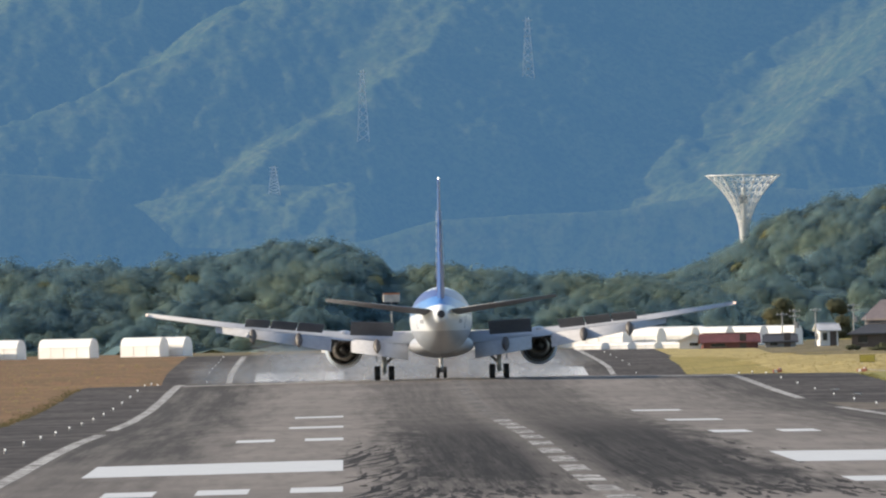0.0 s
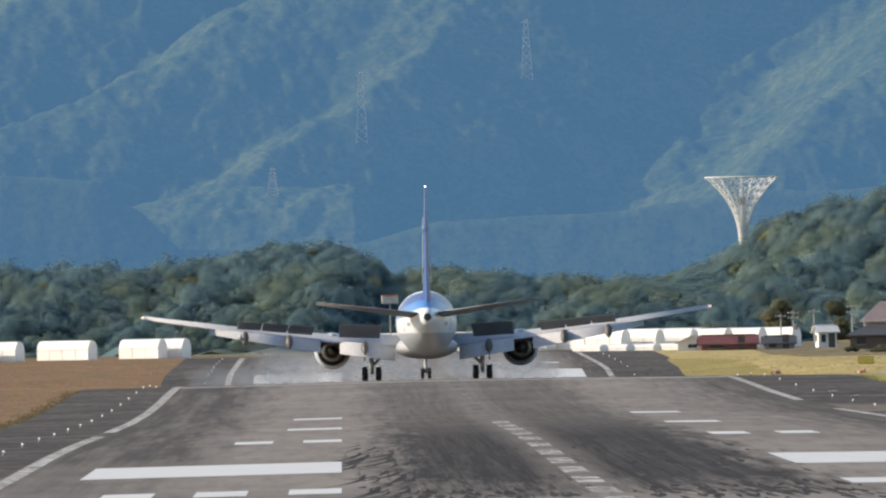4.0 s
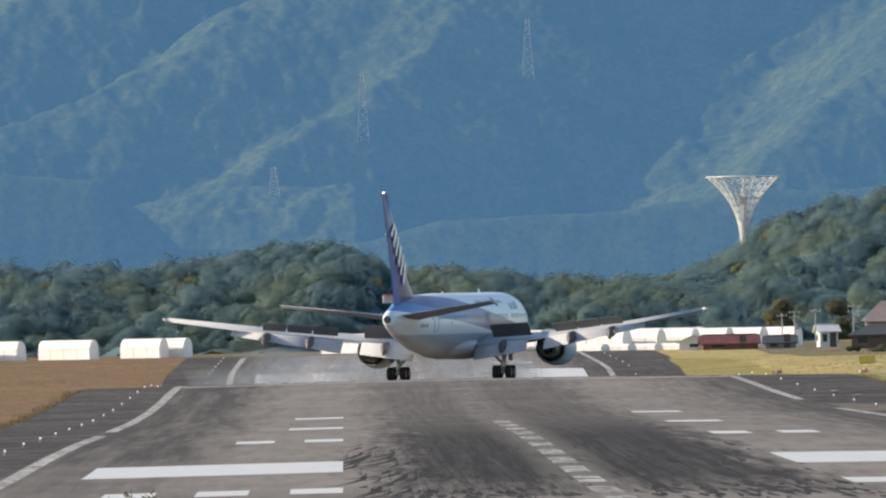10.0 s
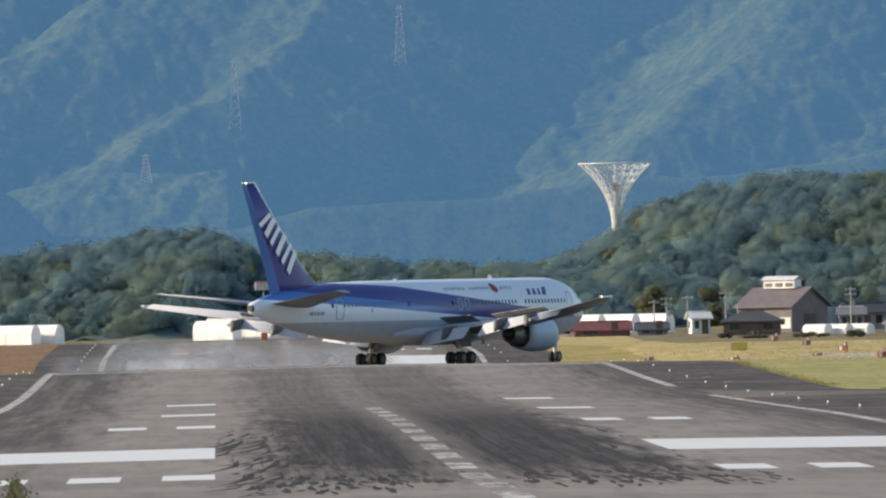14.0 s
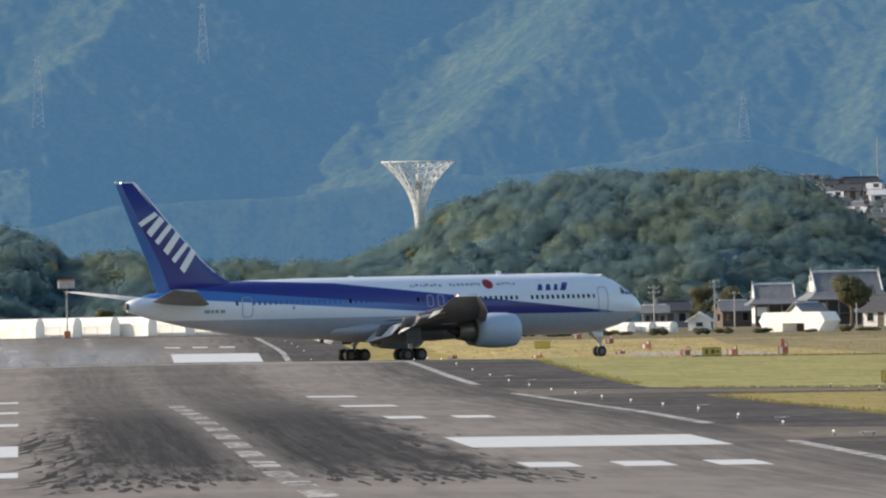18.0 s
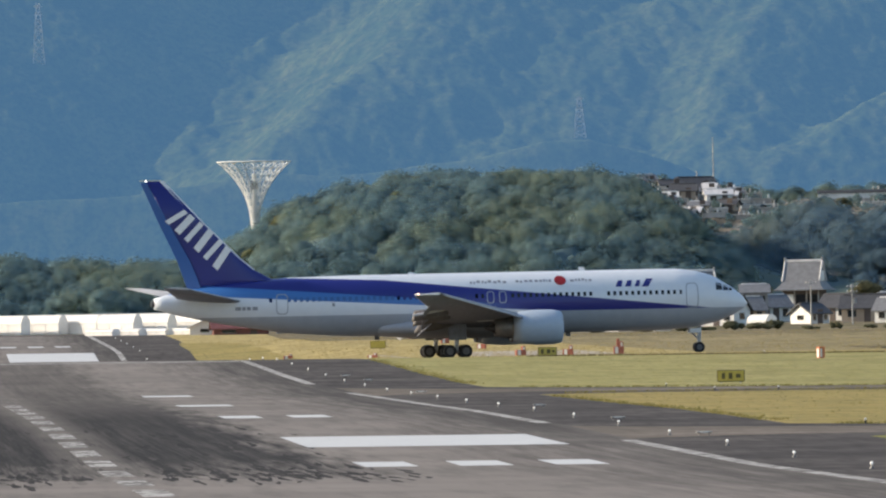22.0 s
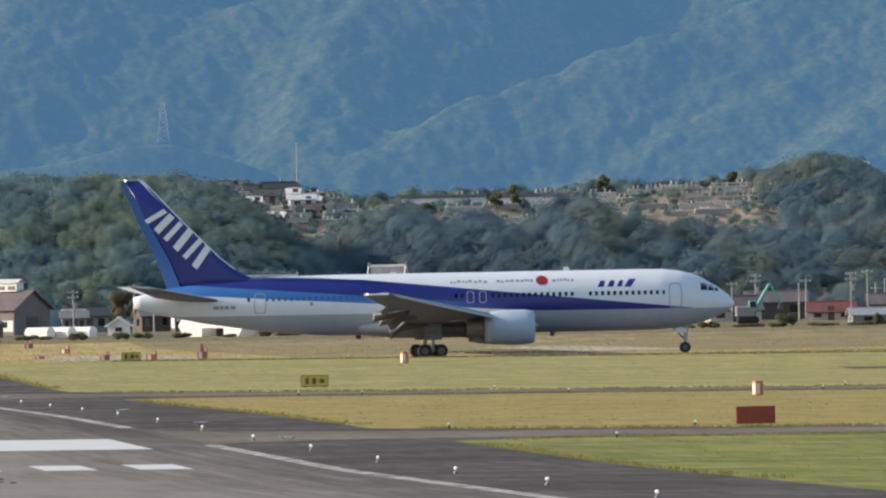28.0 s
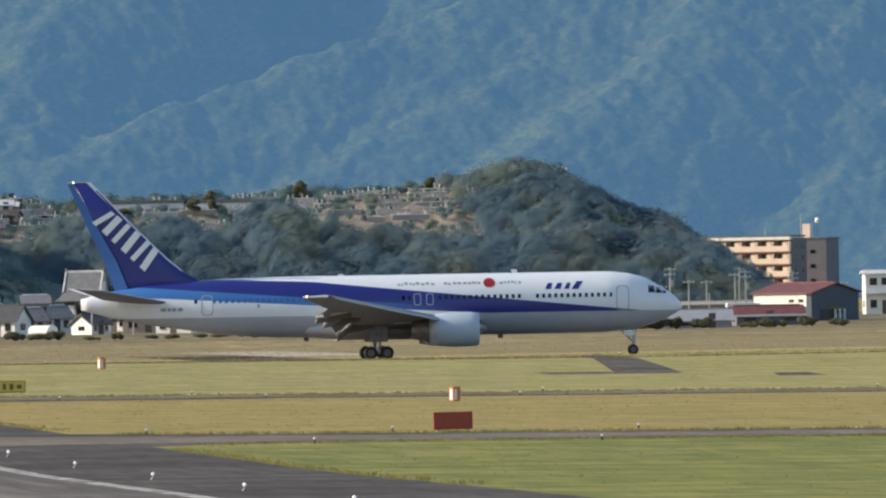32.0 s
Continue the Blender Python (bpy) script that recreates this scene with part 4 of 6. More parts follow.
def trim_aircraft(plane, fin):
    """Windows, doors, painted shapes, spoilers, lamps and aerials."""
    panes = {}
    for side in (-1, 1):
        y = -16.0
        while y < 20.9:
            if min(abs(y - d) for d in (-15.0, 3.6, 4.7, 13.2, 21.8)) > 0.55:
                kind = M_GLASS if y > 2.2 else M_DIMGLASS if y > -5 else M_SKYGLASS
                if kind.name not in panes:
                    ob = decal("window", ((y - 0.13, 5.2), (y + 0.13, 5.2), (y + 0.13, 5.56), (y - 0.13, 5.56)), kind, plane, 1, steps=1)
                    panes[kind.name] = (y, ob.data)
                else:
                    pane_y, base = panes[kind.name]
                    ob = new("window", base)
                    ob.parent = plane
                    zc, rx, rz = fuselage_ring(y)
                    zp, rp, _ = fuselage_ring(pane_y)
                    ob.matrix_basis = Matrix.Translation((side * (rx - rp) * 0.97, y - pane_y, 0)) @ Matrix.Diagonal((side, 1, 1, 1))
            y += 0.54
        for yd, w, z0, z1 in ((21.8, 0.55, 4.0, 6.15), (-15.0, 0.5, 4.15, 5.9), (3.6, 0.3, 4.75, 5.75), (4.7, 0.3, 4.75, 5.75)):
            bm = bmesh.new()
            rows = []
            for i in range(20):
                a = 2 * math.pi * i / 20
                c, q = math.cos(a), math.sin(a)
                k = 1 / max(abs(c), abs(q)) ** 0.85
                rows.append([bm.verts.new(on_body(yd + c * k * (w - g), (z0 + z1) / 2 + q * k * ((z1 - z0) / 2 - g), side, h)) for g, h in ((-0.03, 0.0), (-0.03, 0.02), (0.045, 0.02), (0.045, 0.0))])
            for p, q in zip(rows, rows[1:] + rows[:1]):
                for v in range(3):
                    bm.faces.new((p[v], p[v + 1], q[v + 1], q[v]))
            part("door", bm, M_SEAM, plane, "outlined cabin door")
        # cockpit glass
        for y0, y1, za, zb in ((24.1, 24.75, 5.5, 6.15), (24.8, 25.35, 5.45, 5.98), (25.4, 25.75, 5.42, 5.72)):
            decal("cockpit_window", ((y0, za), (y1, za), (y1 - 0.05, zb - 0.1), (y0 + 0.05, zb)), M_GLASS, plane, side, "dark cockpit window", steps=2, out=0.02)
        # emblem shapes: a slanted dark blue group, a red disc and small illegible bars
        for y0, y1 in ((14.9, 15.6), (15.75, 16.45), (16.6, 17.2)):
            k = side
            decal("emblem", ((y0, 5.95), (y1 - 0.15, 5.95), (y1, 6.5), (y0 + 0.3, 6.5)), M_BLUE, plane, side, "dark blue slanted shape", steps=2)
        decal("emblem", ((17.25, 5.92), (17.85, 5.92), (18.35, 6.62), (17.75, 6.62)), M_BLUE, plane, side, "dark blue slanted shape", steps=2)
        bm = bmesh.new()
        hub = bm.verts.new(on_body(10.0, 6.62, side, 0.03))
        last = None
        for q in (0.25, 0.5, 0.75, 1.0):
            rim = [bm.verts.new(on_body(10.0 + 0.52 * q * math.cos(a), 6.62 + 0.42 * q * math.sin(a), side, 0.03)) for a in (2 * math.pi * i / 20 for i in range(20))]
            for i in range(20):
                k = (i + 1) % 20
                bm.faces.new((hub, rim[i], rim[k]) if last is None else (last[i], rim[i], rim[k], last[k]))
            last = rim
        part("disc", bm, M_RED, plane, "red painted disc")
        rng = random.Random(4)
        for start, stop in ((1.9, 5.2), (6.0, 9.1), (10.9, 12.9)):
            y = start
            while y < stop:
                w = rng.uniform(0.12, 0.34)
                z = 6.62 + rng.uniform(-0.06, 0.06)
                decal("lettering_bar", ((y, z - 0.11), (y + w, z - 0.11), (y + w, z + 0.1), (y, z + 0.1)), M_INK, plane, side, "illegible grey lettering", steps=1)
                y += w + rng.uniform(0.07, 0.2)
        for y, w in ((-19.1, 0.5), (-18.5, 0.3), (-18.1, 0.35), (-17.6, 0.45)):
            decal("registration_bar", ((y, 4.55), (y + w, 4.55), (y + w, 4.85), (y, 4.85)), M_INK, plane, side, steps=1)
        decal("vent", ((-10.6, 4.75), (-10.35, 4.75), (-10.35, 5.05), (-10.6, 5.05)), M_INK, plane, side, steps=1)
        # white shapes on the fin
        bars = []
        for k in range(6):
            u = k / 5 * 0.89
            foot, rise = Vector((-25.0, 12.55)).lerp(Vector((-20.35, 8.05)), u), Vector((1.62, 1.10)).lerp(Vector((1.38, 1.66)), min(1, u * 2))
            along = Vector((4.65, -4.5)).normalized()
            wide = along * (0.62 if k % 2 else 0.46)
            lean = along * ((0.16, -0.16, 0.0, 0.0, 0.16, -0.16)[k])
            bars.append([foot, foot + rise + lean, foot + rise + lean + wide, foot + wide])
        for pts in bars:
            bm = bmesh.new()
            vs = []
            for off in (0.30, 0.34):
                vs.append([bm.verts.new((side * (off - 0.022 * (z - 8.5)), y, z)) for y, z in pts])
            bm.faces.new(vs[1])
            for i in range(4):
                bm.faces.new((vs[0][i], vs[0][(i + 1) % 4], vs[1][(i + 1) % 4], vs[1][i]))
            bmesh.ops.recalc_face_normals(bm, faces=bm.faces)
            part("emblem", bm, M_WHITE, fin, "white slanted shape")
        # spoilers hinged on the wing's upper side
        for x0, x1, hy0, hy1, hz0, hz1, c0, c1 in ((3.9, 7.4, -0.6, -0.9, 3.55, 3.72, 1.5, 1.4), (9.6, 11.7, -1.5, -2.1, 3.95, 4.15, 0.95, 0.9), (11.75, 13.85, -2.15, -2.7, 4.17, 4.4, 0.9, 0.85), (13.9, 15.9, -2.75, -3.2, 4.42, 4.58, 0.85, 0.8)):
            a, b = Vector((side * x0, hy0, hz0)), Vector((side * x1, hy1, hz1))
            d = (b - a) * side
            basis = Matrix.Identity(4)
            ex = d.normalized()
            ey = (Vector((0, 0, 1)).cross(ex)).normalized()
            ez = ex.cross(ey)
            for r in range(3):
                basis[r][0], basis[r][1], basis[r][2], basis[r][3] = ex[r], ey[r], ez[r], ((a + b) / 2)[r]
            bm = bmesh.new()
            L = d.length
            box(bm, 0, -(c0 + c1) / 4, 0.0, L * 0.98, (c0 + c1) / 2, 0.06, 0.01)
            sp = part("spoiler", bm, M_DARKGREY, plane, "raised grey spoiler panel")
            sp.matrix_basis = basis
            SPOILERS.append((sp, basis))
        # lamps and static wicks
        bm = bmesh.new()
        bmesh.ops.create_icosphere(bm, subdivisions=2, radius=0.10, matrix=Matrix.Translation((side * 23.7, -7.1, 5.67)))
        part("tip_lamp", bm, M_TIPLAMP, plane, "lit reddish wing tip lamp")
        bm = boxes((side * 23.68, -6.3, 5.65, 0.12, 2.2, 0.16), bevel=0.04)
        part("wing_tip", bm, M_WHITE, plane)
        bm = bmesh.new()
        wing(bm, [((side * 8.9, 5.25, 3.38), (side * 8.9, 4.35, 3.72)), ((side * 15.5, 1.25, 4.20), (side * 15.5, 0.45, 4.52)), ((side * 23.0, -4.25, 5.40), (side * 23.0, -4.85, 5.66))], [0.30, 0.30, 0.30])
        part("slat", bm, M_FLAP, plane, "pale lowered leading-edge slat", smooth=True)
        bm = bmesh.new()
        rod(bm, (side * 15.6, -3.2, 4.3), (side * 15.6, -6.0, 3.8), 0.12, 8)
        part("flap_track", bm, M_SKIN, plane)
    bm = bmesh.new()
    bmesh.ops.create_icosphere(bm, subdivisions=2, radius=0.09, matrix=Matrix.Translation((0, -26.6, 16.1)))
    part("tail_lamp", bm, M_LAMP, plane, "lit white tail lamp")
    for y, z, h in ((12.4, 7.45, 0.32), (-3.0, 7.45, 0.14)):
        bm = bmesh.new()
        loft(bm, [[(x, y + dy, z + dz) for x, dy in ((-0.03, 0.25 - dz * 0.4), (0.03, 0.25 - dz * 0.4), (0.03, -0.25 - dz * 0.4), (-0.03, -0.25 - dz * 0.4))] for dz in (-0.05, h)])
        part("aerial", bm, M_WHITE, plane)
    for y, z in ((-6.2, 2.05), (11.0, 2.03)):
        bm = boxes((0, y, z - 0.15, 0.05, 0.45, 0.36), bevel=0.01)
        part("aerial", bm, M_DARKGREY, plane)
    bm = bmesh.new()
    rod(bm, (0, -25.9, 5.28), (0, -26.35, 5.3), 0.36, 14, 0.28)
    part("exhaust", bm, M_DARK, plane, "dark tail exhaust")


def wheel(x, y, z, r, w, parent):
    bm = bmesh.new()
    prof = [(-w / 2, r * 0.62), (-w / 2, r * 0.9), (-w * 0.36, r), (w * 0.36, r), (w / 2, r * 0.9), (w / 2, r * 0.62)]
    loft(bm, [[(x + dx, y + rr * math.cos(a), z + rr * math.sin(a)) for a in (2 * math.pi * i / 24 for i in range(24))] for dx, rr in prof])
    ob = part("wheel", bm, M_TYRE, parent)
    bm = bmesh.new()
    loft(bm, [[(x + dx, y + rr * math.cos(a), z + rr * math.sin(a)) for a in (2 * math.pi * i / 16 for i in range(16))] for dx, rr in ((-w * 0.52, r * 0.3), (-w * 0.505, r * 0.55), (w * 0.505, r * 0.55), (w * 0.52, r * 0.3))])
    part("hub", bm, M_DARKGREY, ob)


AIRLINER = build_aircraft()

# seconds, x, y and heading to the right of the runway's
TAXI = [
    (0.0, -1.10, 1799.26, 0.18), (1.0, -1.25, 1818.23, -0.30), (2.0, -1.50, 1835.47, -0.49), (3.0, -1.75, 1850.96, -0.21), (4.0, -1.92, 1864.73, -0.05),
    (5.0, -2.03, 1876.80, 0.19), (6.0, -2.06, 1887.22, 0.70), (7.0, -1.96, 1896.16, 1.90), (8.0, -1.64, 1903.80, 4.08), (9.0, -0.97, 1910.53, 7.54),
    (10.0, 0.23, 1916.72, 12.13), (11.0, 1.80, 1922.39, 17.28), (12.0, 3.63, 1927.51, 22.50), (13.0, 5.80, 1932.22, 27.70), (14.0, 8.38, 1936.65, 33.15),
    (15.0, 11.37, 1940.80, 39.02), (16.0, 14.78, 1944.62, 45.31), (17.0, 18.61, 1948.03, 51.90), (18.0, 22.82, 1950.98, 58.64), (19.0, 27.41, 1953.47, 65.12),
    (20.0, 32.38, 1955.50, 71.20), (21.0, 37.64, 1957.11, 76.00), (22.0, 43.10, 1958.38, 80.20), (23.0, 48.74, 1959.41, 83.50), (24.0, 54.54, 1960.27, 85.80),
    (25.0, 60.49, 1961.05, 87.20), (26.0, 66.56, 1961.78, 87.60), (27.0, 72.61, 1962.47, 87.90), (28.0, 78.50, 1963.08, 88.20), (29.0, 84.26, 1963.62, 88.90),
    (30.0, 89.93, 1964.10, 89.80), (31.0, 95.46, 1964.53, 90.40), (32.0, 100.79, 1964.91, 90.60),
]


# ---- things on the airfield ----
M_ROOF_GREY = plain("grey_roof_tile", (0.21, 0.215, 0.225), 0.6, wear=0.2, scale=1.5)
M_ROOF_DARK = plain("dark_roof_tile", (0.085, 0.085, 0.09), 0.6, wear=0.2, scale=1.5)
M_ROOF_BROWN = plain("brown_sheet_roof", (0.175, 0.145, 0.145), 0.55, wear=0.2, scale=1.0)
M_ROOF_RED = plain("rusty_red_roof", (0.215, 0.075, 0.066), 0.6, wear=0.25, scale=1.0)
M_ROOF_PALE = plain("pale_sheet_roof", (0.70, 0.69, 0.68), 0.5, wear=0.15, scale=1.0)
M_ROOF_MIST = plain("grey_sheet_roof", (0.34, 0.35, 0.37), 0.5, wear=0.15, scale=1.0)
M_WALL_WHITE = plain("white_plaster", (0.80, 0.79, 0.75), 0.7, wear=0.1, scale=0.8)
M_WALL_CREAM = plain("cream_plaster", (0.66, 0.57, 0.47), 0.75, wear=0.12, scale=0.8)
M_WALL_TAN = plain("tan_plaster", (0.42, 0.34, 0.26), 0.8, wear=0.12, scale=0.8)
M_WALL_GREY = plain("grey_wall", (0.30, 0.30, 0.30), 0.8, wear=0.15, scale=0.8)
# the shade on the hall's gable is put into this dark blue-grey
M_WALL_SHADE = plain("shaded_wall_grey", (0.085, 0.105, 0.135), 0.8, wear=0.15, scale=0.8)
# dim tone holding the shade on the apartment ends; the lean-to shares it
M_WALL_DIM = plain("shade_toned_plaster", (0.15, 0.145, 0.165), 0.8, wear=0.12, scale=0.5)
M_WALL_WOOD = plain("dark_board_wall", (0.13, 0.10, 0.085), 0.8, wear=0.2, scale=1.2)
M_CONCRETE = plain("concrete", (0.40, 0.37, 0.33), 0.85, wear=0.15, scale=0.9)
M_STONE = plain("grave_stone", (0.64, 0.59, 0.53), 0.7, wear=0.2, scale=1.5)
M_PEACH = plain("terracotta_plaster", (0.50, 0.30, 0.22), 0.8, wear=0.08, scale=0.5)
M_BALCONY = plain("pale_balcony", (0.86, 0.68, 0.55), 0.8, wear=0.05, scale=0.5)
M_POLE = plain("concrete_pole", (0.42, 0.41, 0.39), 0.8)
M_YELLOW = plain("yellow_sign", (0.58, 0.46, 0.09), 0.6, wear=0.12)
M_SIGNINK = plain("faded_black_lettering", (0.13, 0.105, 0.035), 0.6)
M_BLACK = plain("black_paint", (0.03, 0.03, 0.03), 0.6)
M_ORANGE = plain("orange_paint", (0.62, 0.21, 0.085), 0.6, wear=0.15)
M_SIGNRED = plain("dull_red_sign", (0.32, 0.055, 0.03), 0.6, wear=0.12)
M_TEAL = plain("teal_paint", (0.12, 0.45, 0.42), 0.5)
M_LENS = glow("field_lamp", (0.9, 0.88, 0.84), 0.25)


def vinyl_material():
    """Thin milky greenhouse film that lets the low sun through."""
    m, t, b = material("greenhouse_film", 0.5)
    f = noise_at(t, 0.35, (1, 1, 1), 5)
    col = mix(t, ramp(t, f, 0.35, 0.65), (0.86, 0.85, 0.82), (0.95, 0.94, 0.92))
    t.links.new(col, b.inputs["Base Color"])
    tr = t.nodes.new("ShaderNodeBsdfTranslucent")
    t.links.new(col, tr.inputs[0])
    mx = t.nodes.new("ShaderNodeMixShader")
    mx.inputs[0].default_value = 0.35
    t.links.new(b.outputs[0], mx.inputs[1])
    t.links.new(tr.outputs[0], mx.inputs[2])
    t.links.new(mx.outputs[0], t.nodes["Material Output"].inputs[0])
    return m


M_FILM = vinyl_material()


def at(x, y, lift=0.0, turn=0.0):
    return pose(x, y, gz(x, y) + lift, 0, 0, turn)


def build_lights():
    """Runway edge lights on both shoulders."""
    lamp = empty("runway_edge_light", at(-25.2, 624, 0.012))
    tagged(lamp, "small white runway edge light on the shoulder", "airfield light", "runway edge lights")
    bm = bmesh.new()
    bmesh.ops.create_cone(bm, cap_ends=True, segments=12, radius1=0.09, radius2=0.07, depth=0.06, matrix=Matrix.Translation((0, 0, 0.03)))
    part("base", bm, M_DARKGREY, lamp)
    bm = bmesh.new()
    rod(bm, (0, 0, 0.05), (0, 0, 0.15), 0.03, 8)
    part("stem", bm, M_POLE, lamp)
    bm = bmesh.new()
    bmesh.ops.create_uvsphere(bm, u_segments=12, v_segments=8, radius=0.058, matrix=Matrix.Translation((0, 0, 0.19)))
    part("globe", bm, M_LENS, lamp, "white glass globe", smooth=True)
    for k in range(39):
        y = 624 + 62 * k
        for x in (-25.2, 25.2):
            if not (k == 0 and x < 0):
                copy_thing(lamp, at(x, y, 0.012))
    blue = empty("taxiway_light", at(40, 924, 0.0))
    tagged(blue, "small pale taxiway edge light in the grass", "airfield light", "taxiway lights")
    bm = bmesh.new()
    rod(bm, (0, 0, 0), (0, 0, 0.18), 0.04, 8)
    part("stem", bm, M_BLACK, blue)
    bm = bmesh.new()
    bmesh.ops.create_uvsphere(bm, u_segments=10, v_segments=6, radius=0.06, matrix=Matrix.Translation((0, 0, 0.22)))
    part("globe", bm, M_WALL_WHITE, blue, smooth=True)
    spots = [(52, 924), (66, 924), (86, 926), (36, 990), (47, 990), (58, 990), (72, 990), (45, 1396), (49, 1396), (62, 1396), (78, 1396), (44, 1452), (60, 1452), (83, 1452), (105, 1452), (60, 1996), (80, 1996), (100, 1996), (46, 1930), (70, 1930), (120, 1930)]
    for x, y in spots:
        copy_thing(blue, at(x, y))


def approach_unit(x, y, turn):
    """A low white light bar on short legs beside the runway."""
    u = empty("light_bar", at(x, y, 0.0, turn))
    tagged(u, "low white light unit on short legs beside the runway", "airfield light", "light bars")
    part("housing", boxes((0, 0, 0.15, 0.66, 0.26, 0.07), bevel=0.02), M_POLE, u)
    for s in (-0.22, 0.22):
        part("leg", rod(bmesh.new(), (s, 0, 0), (s, 0, 0.13), 0.03, 6), M_POLE, u)
    part("lens", boxes((0, -0.14, 0.15, 0.36, 0.03, 0.04)), M_WALL_WHITE, u)


def guide_sign(x, y, w, h, face, label, marks, turn=0.0):
    """A boxed guidance sign on frangible legs; marks are bars on its face as x, z, width, height."""
    s = empty("guidance_sign", at(x, y, 0.0, turn))
    tagged(s, label, "sign")
    part("cabinet", boxes((0, 0, h / 2 + 0.12, w, 0.22, h), bevel=0.02), M_SIGNINK if face is M_YELLOW else face, s)
    part("face", boxes((0, -0.12, h / 2 + 0.12, w - 0.1, 0.02, h - 0.1)), face, s)
    for bx, bz, bw, bh in marks:
        part("lettering_bar", boxes((bx, -0.137, h / 2 + 0.12 + bz, bw, 0.012, bh)), M_SIGNINK, s)
    for lx in (-w * 0.35, w * 0.35):
        part("leg", rod(bmesh.new(), (lx, 0, 0), (lx, 0, 0.16), 0.05, 8), M_POLE, s)


def orange_marker(x, y, h, turn):
    """A squat marker box with orange and white faces."""
    s = empty("marker_box", at(x, y, 0.0, turn))
    tagged(s, "orange and white marker box standing in the grass", "marker", "orange markers")
    part("body", boxes((0, 0, h / 2, 0.5, 0.5, h), bevel=0.02), M_ORANGE, s)
    part("white_panel", boxes((-0.09, -0.253, h * 0.5, 0.18, 0.012, h * 0.8)), M_WALL_WHITE, s)
    part("white_panel", boxes((-0.253, 0, h * 0.5, 0.012, 0.3, h * 0.8)), M_WALL_WHITE, s)
    part("cap", boxes((0, 0, h + 0.03, 0.54, 0.54, 0.06), bevel=0.01), M_ORANGE, s)


def red_marker(x, y, h, turn, kind=0):
    """A red and white barrier block."""
    s = empty("barrier_block", at(x, y, 0.0, turn))
    tagged(s, "red and white barrier block on the dry grass", "barrier", "red barriers")
    part("body", boxes((0, 0, h * 0.3, 1.0, 0.45, h * 0.6), bevel=0.05), M_BARRIER, s)
    part("body", boxes((0.28, 0, h * 0.72, 0.34, 0.4, h * 0.5), bevel=0.04), M_BARRIER, s)
    part("white_band", boxes((-0.2, -0.232, h * 0.3, 0.3, 0.02, h * 0.5)), M_WALL_WHITE, s)
    part("white_band", boxes((0.28, -0.21, h * 0.75, 0.18, 0.02, h * 0.3)), M_WALL_WHITE, s)
    if kind:
        part("post", boxes((-0.05, 0, h * 0.75, 0.3, 0.3, h * 0.9), bevel=0.03), M_BARRIER, s)


def build_field():
    build_lights()
    for x, y in ((26.5, 930), (26.5, 1035), (27, 1170), (26.5, 1395), (27, 1560), (26.5, 1610), (-26.5, 700)):
        approach_unit(x, y, 4)
    guide_sign(49.6, 1487, 1.86, 0.78, M_YELLOW, "dark yellow guidance sign with illegible black lettering in the grass", ((-0.5, 0, 0.22, 0.4), (-0.02, 0, 0.26, 0.4), (0.5, 0, 0.32, 0.26)))
    guide_sign(51.3, 1935, 1.65, 0.75, M_YELLOW, "yellow guidance sign with illegible black lettering by the taxiway", ((-0.45, 0, 0.25, 0.4), (0.1, 0, 0.3, 0.35), (0.52, 0, 0.24, 0.2)))
    guide_sign(49.6, 2490, 1.75, 0.85, M_YELLOW, "yellow guidance sign standing in the dry grass", ())
    guide_sign(49.4, 985, 1.75, 0.78, M_SIGNRED, "dull red airfield sign seen from behind in the grass", ())
    orange_marker(69.4, 1320, 0.78, 25)
    orange_marker(67.3, 1755, 0.85, 25)
    for x, y, h, t, k in ((60.1, 2450, 0.95, -20, 0), (60.7, 2625, 1.0, 12, 0), (58.3, 2680, 1.0, -8, 0), (51.7, 2245, 0.45, 8, 0), (43.4, 2250, 0.5, -15, 0), (39.2, 2475, 0.6, 5, 0), (61.9, 2990, 1.5, 0, 1), (89.6, 2935, 1.3, 10, 1), (55.4, 2150, 0.95, 15, 0), (60.0, 2150, 0.95, -10, 0), (64.9, 2150, 1.25, 0, 1)):
        red_marker(x, y, h, t, k)


build_field()


# ---- buildings ----
def gable_roof(w, d, h, rise, over, thick=0.16):
    """A pitched roof with its ridge along x, eaves at h."""
    bm = bmesh.new()
    W, Dp = w / 2 + over, d / 2 + over
    drop = rise * over / (d / 2)
    sec = [(-Dp, h - drop), (0, h + rise), (Dp, h - drop), (Dp, h - drop + thick), (0, h + rise + thick), (-Dp, h - drop + thick)]
    loft(bm, [[(x, y, z) for y, z in sec] for x in (-W, W)], cap=False)
    for x in (-W, W):
        a = [bm.verts.new((x, y, z)) for y, z in sec]
        bm.faces.new((a[0], a[1], a[4], a[5]))
        bm.faces.new((a[1], a[2], a[3], a[4]))
    bmesh.ops.remove_doubles(bm, verts=bm.verts, dist=0.001)
    bmesh.ops.recalc_face_normals(bm, faces=bm.faces)
    return bm


